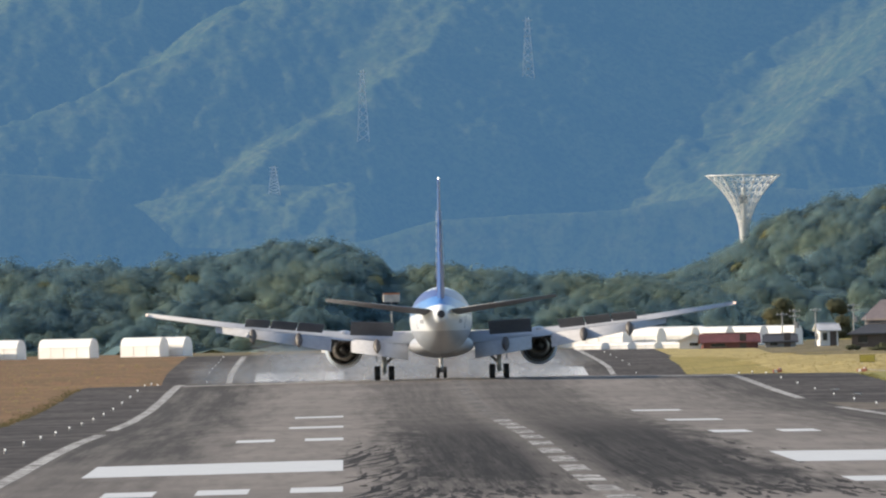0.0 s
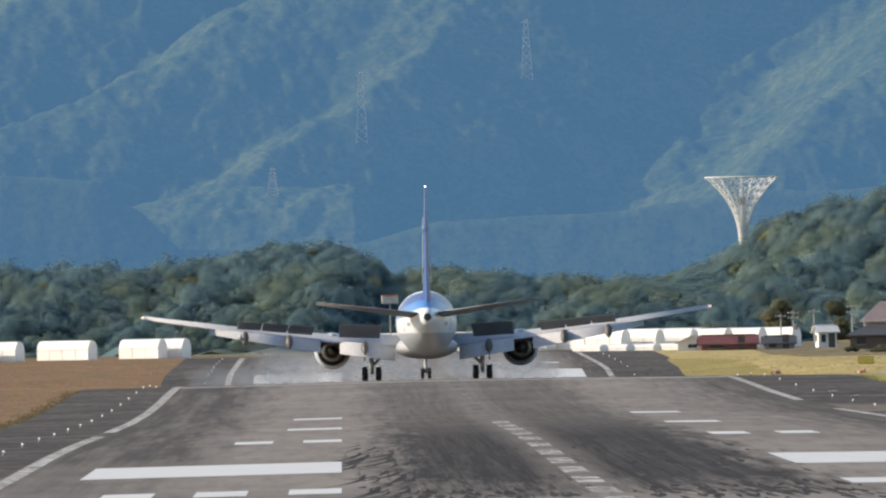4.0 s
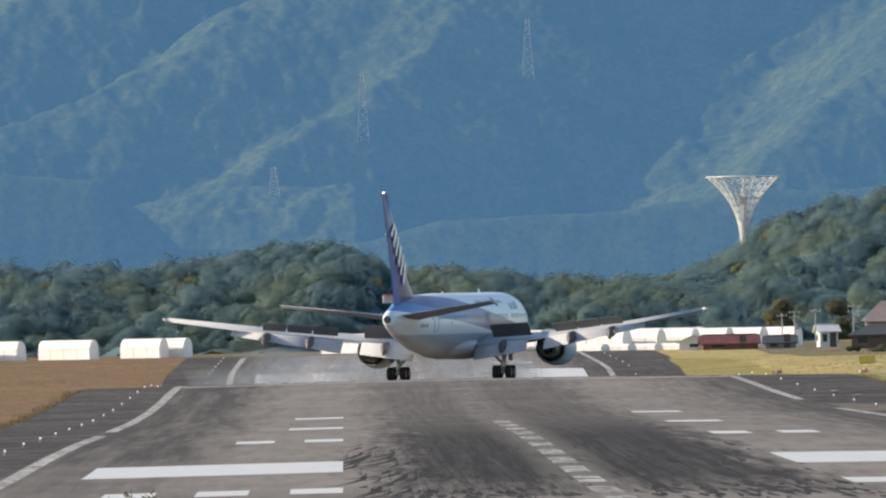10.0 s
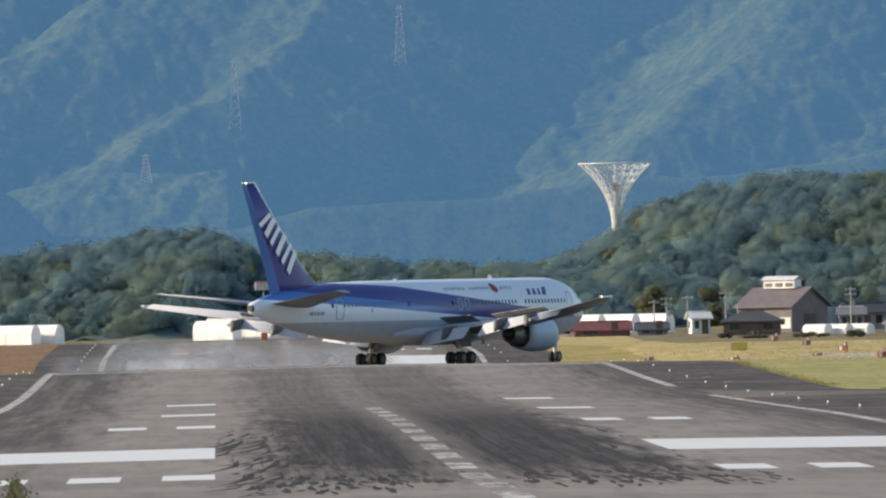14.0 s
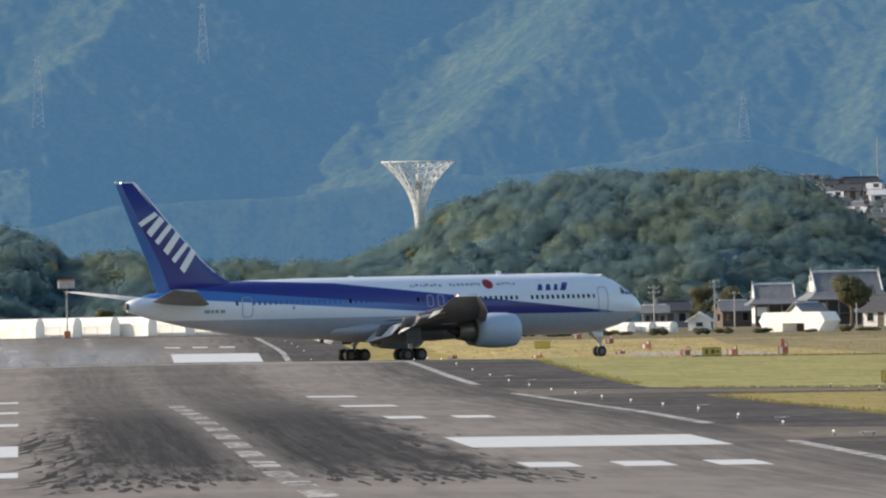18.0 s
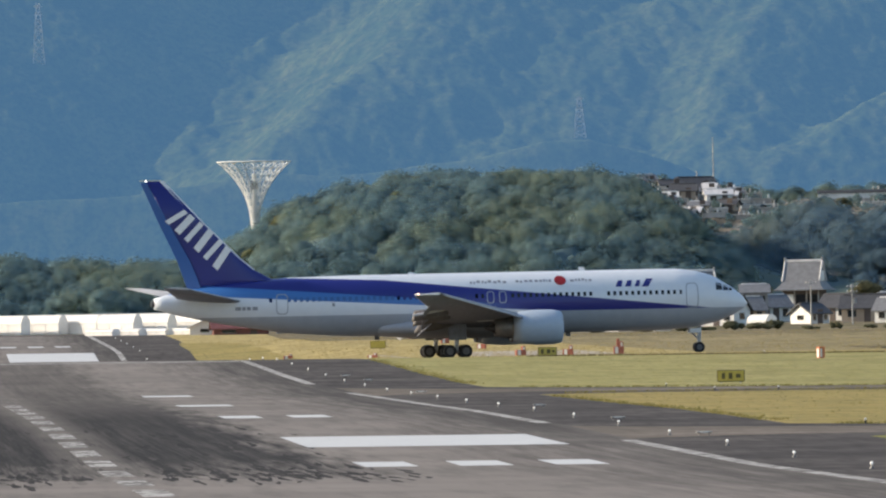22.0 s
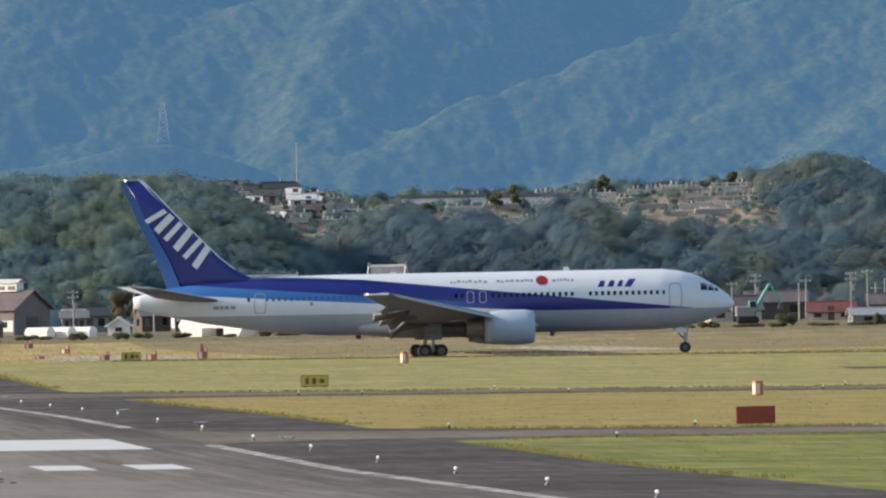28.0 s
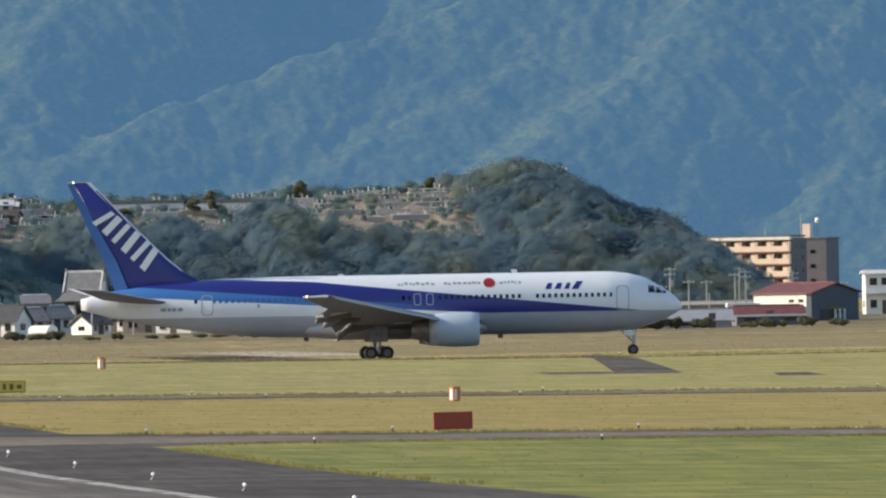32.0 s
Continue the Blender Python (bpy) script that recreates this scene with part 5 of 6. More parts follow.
def hip_roof(w, d, h, rise, over, thick=0.18):
    bm = bmesh.new()
    W, Dp = w / 2 + over, d / 2 + over
    r = max(0.3, W - Dp * 0.9)
    for dz in (0.0,):
        base = [bm.verts.new((x, y, h - 0.15)) for x, y in ((-W, -Dp), (W, -Dp), (W, Dp), (-W, Dp))]
        eave = [bm.verts.new((x, y, h - 0.15 + thick)) for x, y in ((-W, -Dp), (W, -Dp), (W, Dp), (-W, Dp))]
        top = [bm.verts.new((-r, 0, h + rise)), bm.verts.new((r, 0, h + rise))]
    bm.faces.new(base[::-1])
    for i in range(4):
        bm.faces.new((base[i], base[(i + 1) % 4], eave[(i + 1) % 4], eave[i]))
    bm.faces.new((eave[0], eave[1], top[1], top[0]))
    bm.faces.new((eave[2], eave[3], top[0], top[1]))
    bm.faces.new((eave[1], eave[2], top[1]))
    bm.faces.new((eave[3], eave[0], top[0]))
    bmesh.ops.recalc_face_normals(bm, faces=bm.faces)
    return bm


def gabled_walls(w, d, h, rise):
    bm = bmesh.new()
    sec = [(-d / 2, 0), (d / 2, 0), (d / 2, h), (0, h + rise), (-d / 2, h)]
    loft(bm, [[(x, y, z) for y, z in sec] for x in (-w / 2, w / 2)])
    return bm


def house(label, x, y, w, d, h, rise, turn=0.0, roof=None, wall=None, hip=False, base=None, openings=3, category="house", name="house"):
    """A house with a pitched roof, ridge along its width, door and windows on its front."""
    z = gz(x, y) if base is None else base
    o = empty(name, pose(x, y, z - 0.05, 0, 0, turn))
    tagged(o, label, category)
    roof, wall = roof or M_ROOF_GREY, wall or M_WALL_WHITE
    part("wall", boxes((0, 0, h / 2, w, d, h)) if hip else gabled_walls(w, d, h, rise), wall, o)
    part("roof", hip_roof(w, d, h, rise, 0.55) if hip else gable_roof(w, d, h, rise, 0.4), roof, o)
    part("ridge", boxes((0, 0, h + rise + 0.16, (w if not hip else max(0.8, w - d * 0.8)), 0.3, 0.22), bevel=0.05), M_ROOF_PALE if roof is M_ROOF_GREY else roof, o)
    for k in range(openings):
        u = (k + 0.5) / openings - 0.5
        if k == 1:
            part("door", boxes((u * w * 0.9, -d / 2 - 0.02, 1.0, 0.9, 0.06, 1.95)), M_WALL_WOOD, o)
        else:
            win = part("window", boxes((u * w * 0.9, -d / 2 - 0.02, min(1.5, h * 0.6), w / openings * 0.5, 0.06, min(1.1, h * 0.45))), M_GLASS, o)
            part("sill", boxes((u * w * 0.9, -d / 2 - 0.06, min(1.5, h * 0.6) - min(1.1, h * 0.45) / 2 - 0.04, w / openings * 0.6, 0.14, 0.06)), M_CONCRETE, win)
    if h > 4:
        for k in range(openings):
            u = (k + 0.5) / openings - 0.5
            part("window", boxes((u * w * 0.9, -d / 2 - 0.02, h - 1.0, w / openings * 0.55, 0.06, 1.0)), M_GLASS, o)
        part("lower_roof", boxes((0, -d / 2 - 0.5, h * 0.52, w + 0.5, 1.1, 0.12), bevel=0.02), roof, o)
    for s in (-1, 1):
        win = part("window", boxes((s * (w / 2 + 0.02), 0, min(1.5, h * 0.6), 0.06, d * 0.3, min(1.0, h * 0.4))), M_GLASS, o)
    return o


def temple_house(label, x, y, w, d, h, rise, turn=0.0, name="house", category="house"):
    """A dark timber house under a steep concave hip-and-gable roof with pale verges."""
    o = empty(name, pose(x, y, gz(x, y) - 0.05, 0, 0, turn))
    tagged(o, label, category)
    part("wall", boxes((0, 0, h / 2, w * 0.84, d * 0.8, h)), M_WALL_WOOD, o, "dark timber wall")
    W, Dp = w / 2 + 0.5, d / 2 + 0.6
    bm = bmesh.new()
    rings = []
    for k in range(8):
        u = k / 7
        z = h - 0.25 + (rise + 0.25) * u ** 1.45
        X = W * (1 - 0.62 * min(u, 0.42)) if u < 0.43 else W * 0.735
        Y = max(0.04, Dp * (1 - u) + (0.12 if u > 0.43 else 0))
        rings.append([(-X, -Y, z), (X, -Y, z), (X, Y, z), (-X, Y, z)])
    loft(bm, [[(px, py, pz - 0.16) for px, py, pz in rings[0]]] + rings)
    part("roof", bm, M_ROOF_GREY, o, "blue-grey tiled roof")
    for s in (-1, 1):
        for side in (-1, 1):
            bm = bmesh.new()
            for k in range(3, 7):
                (a, b) = rings[k], rings[k + 1]
                i = {(-1, -1): 0, (1, -1): 1, (1, 1): 2, (-1, 1): 3}[(s, side)]
                rod(bm, Vector(a[i]) + Vector((s * 0.05, 0, 0.05)), Vector(b[i]) + Vector((s * 0.05, 0, 0.05)), 0.13, 6)
            part("verge", bm, M_ROOF_PALE, o, "pale verge tiles")
        part("gable", boxes((s * W * 0.74, 0, h + rise * 0.45, 0.08, Dp * 0.55, rise * 0.4)), M_WALL_WHITE, o, "white plastered gable")
    part("ridge", boxes((0, 0, h + rise + 0.12, W * 1.5, 0.34, 0.34), bevel=0.06), M_ROOF_PALE, o, "pale ridge tiles")
    for s in (-1, 1):
        part("ridge_end", boxes((s * W * 0.75, 0, h + rise + 0.32, 0.3, 0.42, 0.55), bevel=0.08), M_ROOF_GREY, o)
    n = max(3, int(w / 1.8))
    for k in range(n + 1):
        u = k / n - 0.5
        part("post", boxes((u * w * 0.84, -d * 0.4 - 0.06, h * 0.45, 0.16, 0.14, h * 0.9)), M_POLE, o)
    for k in range(n):
        u = (k + 0.5) / n - 0.5
        part("panel", boxes((u * w * 0.84, -d * 0.4 - 0.03, h * 0.62, w * 0.84 / n * 0.8, 0.06, h * 0.36)), M_WALL_WHITE if k % 3 == 0 else M_GLASS, o)
    part("lower_roof", boxes((0, -d * 0.4 - 0.5, h * 0.42, w * 0.9, 1.2, 0.12), bevel=0.03), M_ROOF_GREY, o)
    part("white_end", boxes((-w * 0.42 - 0.03, 0, h * 0.5, 0.06, d * 0.7, h * 0.7)), M_WALL_WHITE, o, "white plastered end wall")
    return o


def barn():
    o = empty("barn", pose(67.6, 3000, gz(67.6, 3000) - 0.05, 0, 0, -38))
    tagged(o, "brown-roofed barn with a white ridge vent", "barn")
    part("wall", gabled_walls(9.0, 8.2, 3.7, 2.3), M_ROOF_BROWN, o)
    part("roof", gable_roof(9.0, 8.2, 3.7, 2.3, 0.5), M_ROOF_BROWN, o, "brown sheet metal roof")
    vent = part("ridge_vent", boxes((0, 0, 6.6, 5.2, 1.6, 1.3), bevel=0.03), M_WALL_WHITE, o, "white slatted ridge vent")
    part("vent_roof", gable_roof(5.2, 1.6, 7.2, 0.35, 0.25, 0.1), M_ROOF_PALE, vent)
    for k in range(3):
        part("louvre", boxes((-1.7 + 1.7 * k, -0.83, 6.45, 1.2, 0.05, 0.5)), M_ROOF_BROWN, vent)
    part("plaster_band", boxes((0, -4.13, 1.3, 8.6, 0.05, 1.5)), M_WALL_WHITE, o, "white plastered lower wall")
    for k in range(3):
        part("window", boxes((-2.8 + 2.8 * k, -4.17, 1.5, 1.1, 0.05, 0.8)), M_GLASS, o)
    part("door", boxes((4.53, 0, 1.3, 0.06, 2.6, 2.5)), M_WALL_WOOD, o)


def greenhouse(x, y, length, depth, h, turn=0.0, base=None):
    """A film tunnel with hoops, its length across the view."""
    z = gz(x, y) if base is None else base
    o = empty("greenhouse", pose(x, y, z - 0.03, 0, 0, turn))
    tagged(o, "long white film greenhouse beyond the runway", "greenhouse", "greenhouses")

    def arc(k):
        pts = [(-depth / 2, 0), (-depth / 2, h * 0.55)]
        pts += [(-depth / 2 * math.cos(a), h * 0.55 + h * 0.45 * math.sin(a)) for a in (math.pi * i / 10 for i in range(1, 10))]
        return pts + [(depth / 2, h * 0.55), (depth / 2, 0)]

    bm = bmesh.new()
    loft(bm, [[(u, p, q) for p, q in arc(0)] for u in (-length / 2, length / 2)], cap=True, closed=False)
    part("film", bm, M_FILM, o, smooth=False)
    n = max(3, int(length / 2.5))
    for i in range(n + 1):
        u = -length / 2 + length * i / n
        part("hoop", boxes((u, -depth / 2 - 0.03, h * 0.28, 0.07, 0.06, h * 0.56)), M_WALL_WHITE, o)
    part("gutter", boxes((0, -depth / 2 - 0.06, h * 0.56, length, 0.12, 0.09)), M_WALL_WHITE, o)


def portal_shed(x, y, w, h, turn=0.0):
    """A white shed with splayed ends and one wide opening."""
    o = empty("white_shed", at(x, y, -0.03, turn))
    tagged(o, "bright white low shed with one wide dark opening", "shed", "white sheds")
    bm = bmesh.new()
    a = w / 2
    sec = [(-a, h * 0.55), (-a * 0.86, h), (a * 0.86, h), (a, h * 0.55), (a * 0.8, 0), (a * 0.38, 0), (a * 0.38, h * 0.45), (-a * 0.28, h * 0.45), (-a * 0.28, 0), (-a * 0.8, 0)]
    fr = [bm.verts.new((x_, -1.5, z_)) for x_, z_ in sec]
    bk = [bm.verts.new((x_, 1.5, z_)) for x_, z_ in sec]
    bm.faces.new(fr)
    bm.faces.new(bk[::-1])
    for i in range(len(sec)):
        bm.faces.new((fr[i], fr[(i + 1) % len(sec)], bk[(i + 1) % len(sec)], bk[i]))
    bmesh.ops.recalc_face_normals(bm, faces=bm.faces)
    bmesh.ops.triangulate(bm, faces=bm.faces)
    part("shell", bm, M_FILM, o)
    part("back_wall", boxes((w * 0.03, 1.2, h * 0.22, w * 0.33, 0.08, h * 0.44)), M_WALL_WOOD, o)


def pole_line():
    """Concrete utility poles with crossarms beside the field."""
    def pole(x, y, h, arms, z=None):
        o = empty("utility_pole", pose(x, y, gz(x, y) if z is None else z, 0, 0, 12))
        tagged(o, "grey concrete utility pole with crossarms", "utility pole", "utility poles")
        part("shaft", rod(bmesh.new(), (0, 0, 0), (0, 0, h), 0.12, 8, 0.075), M_POLE, o)
        for k in range(arms):
            arm = part("crossarm", boxes((0, 0, h - 0.35 - 0.7 * k, 1.5, 0.1, 0.1)), M_POLE, o)
            for s in (-0.65, -0.2, 0.2, 0.65):
                part("insulator", boxes((s, 0, h - 0.23 - 0.7 * k, 0.09, 0.09, 0.16)), M_WALL_WHITE, arm)
        if arms > 1:
            part("transformer", rod(bmesh.new(), (0.35, 0, h - 2.6), (0.35, 0, h - 1.8), 0.24, 10), M_WALL_GREY, o)
    for x, y, h, a in ((54.5, 2990, 5.2, 1), (52.3, 3020, 5.0, 2), (50.4, 3010, 4.6, 1), (59.5, 2985, 5.8, 2), (61.0, 2980, 4.0, 0), (76.5, 2990, 6.0, 2), (85, 3000, 6.6, 2), (87.5, 2995, 5.0, 1), (101.5, 2930, 3.5, 0), (118.5, 2960, 6.0, 1), (124, 2960, 5.4, 2), (146.5, 2950, 6.5, 1), (152, 2960, 6.0, 2), (155.5, 2950, 5.0, 0), (160, 2980, 7.0, 2), (168.5, 2990, 6.4, 2), (172.5, 2960, 5.2, 0), (179.5, 2960, 6.6, 2), (182.0, 2965, 6.8, 1), (183.4, 2970, 5.0, 0), (188.0, 2960, 6.2, 2), (195.8, 2960, 7.6, 2), (199, 2970, 5.8, 1), (201.4, 2965, 4.0, 0), (205.2, 2970, 6.6, 1), (207, 2975, 7.0, 2), (216, 3010, 6.5, 2), (222, 3000, 5.0, 1), (184.8, 2990, 4.4, 1), (186.6, 3000, 5.4, 0), (189.8, 2995, 4.8, 1), (191.4, 3005, 6.0, 1), (193.6, 2990, 4.2, 0), (197.4, 3000, 5.0, 2), (202.8, 2990, 5.6, 1), (209.4, 3020, 7.2, 1), (175.6, 2995, 5.6, 1), (165.0, 2985, 5.4, 1)):
        pole(x, y, h, a)


def tree(x, y, h, r, seed, label, base=None, conifer=False):
    """A single tree: tapered trunk, limbs and a leafy crown of sprays."""
    z = gz(x, y) if base is None else base
    o = empty("tree", pose(x, y, z - 0.05))
    tagged(o, label, "tree")
    rng = random.Random(seed)
    bm = bmesh.new()
    rod(bm, (0, 0, 0), (0.1, 0, h * 0.55), r * 0.11, 8, r * 0.05)
    for k in range(5):
        a = rng.uniform(0, 6.28)
        rod(bm, (0.05, 0, h * (0.3 + 0.05 * k)), (math.cos(a) * r * 0.6, math.sin(a) * r * 0.6, h * (0.55 + 0.06 * k)), r * 0.045, 6, r * 0.015)
    part("trunk", bm, M_WOOD, o)
    rows = []
    for k in range(14):
        a, q = rng.uniform(0, 6.28), rng.uniform(0.1, 0.7) ** 0.6
        zz = h * rng.uniform(0.24, 0.86)
        q *= 1.0 - 0.5 * max(0, zz / h - 0.55) / 0.3
        rows.append((math.cos(a) * r * q, math.sin(a) * r * q, zz, r * rng.uniform(0.42, 0.6), h * rng.uniform(0.13, 0.2)))
    v, f = leafy(rows, seed, 140, 0.20)
    c = mesh_np("crown", v, f, M_LEAF, smooth=False)
    c.parent = o


def bush(x, y, w, h, seed, label="dark green bush at the field's edge"):
    rng = random.Random(seed)
    rows = [(rng.uniform(-0.4, 0.4) * w, rng.uniform(-0.4, 0.4), h * rng.uniform(0.3, 0.6), w * rng.uniform(0.2, 0.32), h * rng.uniform(0.35, 0.45)) for _ in range(6)]
    v, f = leafy(rows, seed, 120, 0.22)
    o = mesh_np("bush", v, f, M_LEAF, smooth=False)
    o.matrix_basis = at(x, y)
    tagged(o, label, "bush", "bushes")


def build_village():
    # film greenhouses past the runway's end
    for k, x in enumerate([-92, -86.8, -81.6, -76.4, -71.2, -66, -60.8, -56.5, -48.1, -46.4, -36.7, -33.4] + [-8.8 + 5.2 * j for j in range(10)]):
        greenhouse(x, 3085 + 1.3 * (k % 3), 8.9, 1.6, 2.75, -52)
    for k in range(6):
        greenhouse(27.5 + 4.7 * k, 3058, 8.0, 1.6, 2.7, -52)
    for k in range(4):
        greenhouse(24.5 + 3.6 * k, 3005, 5.4, 1.5, 0.95, -48)
    for k in range(3):
        greenhouse(70.6 + 2.8 * k, 2940, 4.2, 1.5, 1.4, -48)
    greenhouse(110.7, 2930, 3.6, 2, 1.8, -48)
    for k in range(3):
        greenhouse(136.4 + 3.1 * k, 2990, 4.7, 1.5, 1.6, -48)
    house("low house with a rusty red roof beyond the field", 42.7, 2980, 7.4, 5, 0.9, 1.0, 2, M_ROOF_RED, M_ROOF_RED, openings=2)
    house("small white gabled shed beside the greenhouses", 38.1, 2985, 3.2, 4, 1.1, 0.9, 86, M_WALL_WHITE, M_WALL_WHITE, openings=2)
    house("low dark-roofed house at the field's edge", 49.7, 2990, 4.0, 4, 0.8, 0.8, 0, M_ROOF_DARK, M_WALL_GREY, openings=2)
    house("low dark-tiled farmhouse below the hill", 62.2, 2950, 7.4, 5, 1.9, 1.3, -4, M_ROOF_DARK, M_WALL_WOOD, hip=True)
    house("small white plastered house between poles", 56.2, 3000, 2.5, 3, 2.2, 0.7, 10, M_ROOF_PALE, M_WALL_WHITE, openings=2)
    barn()
    house("grey-roofed house among poles", 77.4, 3020, 3.4, 4, 2.2, 0.9, 0, M_ROOF_GREY, M_WALL_GREY)
    house("dark low house under the trees", 79.6, 3040, 5.5, 4, 2.4, 1.1, 15, M_ROOF_DARK, M_WALL_GREY)
    house("small white gabled store", 81.8, 2960, 2.2, 3, 1.4, 0.9, 80, M_WALL_WHITE, M_WALL_WHITE, openings=2)
    house("grey-tiled house with white lower wall", 107.7, 2980, 5.2, 5, 2.2, 1.9, -28, M_ROOF_DARK, M_WALL_WHITE)
    house("narrow two-storey grey house", 114.2, 3040, 3.5, 5, 4.2, 1.0, 0, M_ROOF_GREY, M_WALL_GREY)
    temple_house("grey-tiled timber house below the wooded hill", 93.6, 3020, 6.4, 5.5, 3.4, 2.3, 4)
    temple_house("large country house under a sweeping grey-tiled roof", 104.2, 3042, 11.6, 8, 3.8, 3.4, 10)
    temple_house("tall temple hall under a steep grey-tiled roof", 122.8, 3080, 6.0, 7, 4.6, 3.6, -14, name="temple_hall", category="temple")
    house("low grey-roofed house beside the temple", 128.5, 3010, 7, 5, 2.0, 1.6, -8, M_ROOF_DARK, M_WALL_TAN)
    house("low house with a blue-grey roof", 134.0, 3030, 6, 5, 2.4, 1.4, 4, M_ROOF_GREY, M_WALL_GREY)
    for x, y, w, h, r, t, roof, wall, label in ((116.6, 3050, 4.6, 2.2, 1.5, 24, M_ROOF_GREY, M_WALL_WHITE, "low tiled outbuilding beside the temple"), (126.6, 3056, 4.2, 2.0, 1.6, -30, M_ROOF_DARK, M_WALL_WHITE, "dark-roofed house with a white gable beside the temple"), (98.0, 3015, 3.6, 1.8, 1.3, 32, M_ROOF_GREY, M_WALL_WHITE, "low outbuilding of the country house"), (112.0, 3020, 4.4, 2.0, 1.6, 18, M_ROOF_GREY, M_WALL_TAN, "tiled farmhouse between the temple roofs"), (88.4, 3030, 4.0, 2.3, 1.2, 12, M_ROOF_GREY, M_WALL_WOOD, "dark timber house behind poles"), (119.6, 2990, 3.2, 1.5, 1.2, 36, M_ROOF_DARK, M_WALL_WHITE, "small store with a white gable end"), (131.2, 2985, 5.0, 1.8, 1.5, -22, M_ROOF_GREY, M_WALL_WHITE, "grey-roofed house with a white gable end"), (143.5, 3010, 5.4, 2.1, 1.4, 10, M_ROOF_DARK, M_WALL_WOOD, "dark low farmhouse behind the white shed")):
        house(label, x, y, w, 4.4, h, r, t, roof, wall)
    portal_shed(92.9, 2900, 12.0, 2.6, -46)
    portal_shed(140.5, 2900, 9.8, 2.7, -46)
    house("grey-roofed house behind poles", 148, 3000, 7, 5, 2.3, 1.2, 6, M_ROOF_GREY, M_WALL_TAN)
    house("brown-walled shed behind the field", 154.5, 2970, 6, 4, 2.2, 0.9, -5, M_ROOF_PALE, M_WALL_WOOD)
    house("pale-roofed workshop behind utility poles", 162, 3010, 8, 5, 2.4, 1.0, 0, M_ROOF_PALE, M_WALL_GREY)
    house("dark brown-roofed shed behind the digger", 173, 3020, 8, 5, 2.5, 1.3, 0, M_ROOF_BROWN, M_WALL_WOOD)
    house("cream-walled house with a brown roof behind the digger", 165.2, 2988, 7.0, 5, 1.7, 1.7, 8, M_ROOF_BROWN, M_WALL_CREAM)
    house("red-roofed house with pale walls at the field's edge", 178.4, 2985, 6.0, 5, 1.2, 1.2, -5, M_ROOF_RED, M_WALL_CREAM)
    house("brown gabled shed beyond the bushes", 185.0, 2970, 5.2, 5, 2.2, 1.2, 0, M_ROOF_BROWN, M_WALL_WOOD)
    house("long low beige shed with a shallow roof", 203.7, 2990, 10.4, 4, 2.3, 0.35, 0, M_CONCRETE, M_CONCRETE, openings=2)
    house("brown-roofed house behind the grey shed", 194.6, 3010, 7.0, 4, 2.0, 0.8, 0, M_ROOF_BROWN, M_WALL_WOOD)
    house("long grey-roofed shed by the fence", 192.6, 2870, 9.2, 8, 1.0, 1.3, 0, M_ROOF_MIST, M_ROOF_MIST, openings=2)
    house("long grey sheet-roofed shed", 180.5, 2900, 10, 6, 1.2, 0.8, 2, M_ROOF_MIST, M_WALL_GREY, openings=2)
    hall = house("red-roofed hall with a white wall and dark gable", 214.5, 2966.8, 9.6, 10.6, 3.8, 1.2, -41, M_ROOF_RED, M_WALL_SHADE, openings=3, category="hall", name="hall")
    part("plaster_wall", boxes((-0.4, -5.33, 2.85, 8.8, 0.05, 1.7)), M_WALL_WHITE, hall, "white plastered front")
    for u in (1.5, 3.1):
        part("window", boxes((u, -5.37, 2.75, 0.8, 0.05, 0.4)), M_GLASS, hall)
    # flat black panel standing in for the shade inside the gateway
    part("gate_shade_panel", boxes((4.83, -1.6, 0.85, 0.06, 3.4, 1.5)), M_BLACK, hall, "black panel for the shade in the gateway")
    for u in (-0.4, 0.6, 1.6):
        part("gate_post", boxes((5.1, u, 0.8, 0.25, 0.25, 1.6)), M_WALL_WHITE, hall, "white post")
    lean = house("red-roofed lean-to with a white fascia beside the hall", 204.3, 2900, 8.8, 5, 1.5, 1.0, 4, M_ROOF_RED, M_WALL_DIM)
    part("fascia", boxes((0, -3.0, 1.36, 9.6, 0.12, 0.28)), M_WALL_WHITE, lean, "white fascia board")
    part("canopy", boxes((-3.0, 1.2, 2.75, 4.4, 1.2, 0.5), bevel=0.03), M_WALL_WHITE, lean, "white flat canopy")
    house("white flat-topped building beside the hall", 235.4, 3100, 5.5, 6, 5.6, 0.4, 0, M_ROOF_PALE, M_WALL_WHITE, category="building", name="white_building")
    house("low pale building at the foot of the knoll", 222, 3060, 12, 6, 2.6, 1.0, 0, M_ROOF_PALE, M_WALL_GREY)
    pole_line()
    tree(101.6, 2950, 7.3, 2.9, 7, "broad olive-green tree before the country house")
    for k, (x, y, h, r) in enumerate(((86, 3080, 6, 2.2), (90, 3090, 5.5, 2.0), (117, 3060, 5, 1.8), (132, 3090, 6, 2.2), (158, 3060, 5, 2.0), (3, 3120, 4, 1.8), (60, 3110, 6, 2.2), (52, 3110, 6.5, 2.4))):
        tree(x, y, h, r, 20 + k, "rounded dark green tree among the houses")
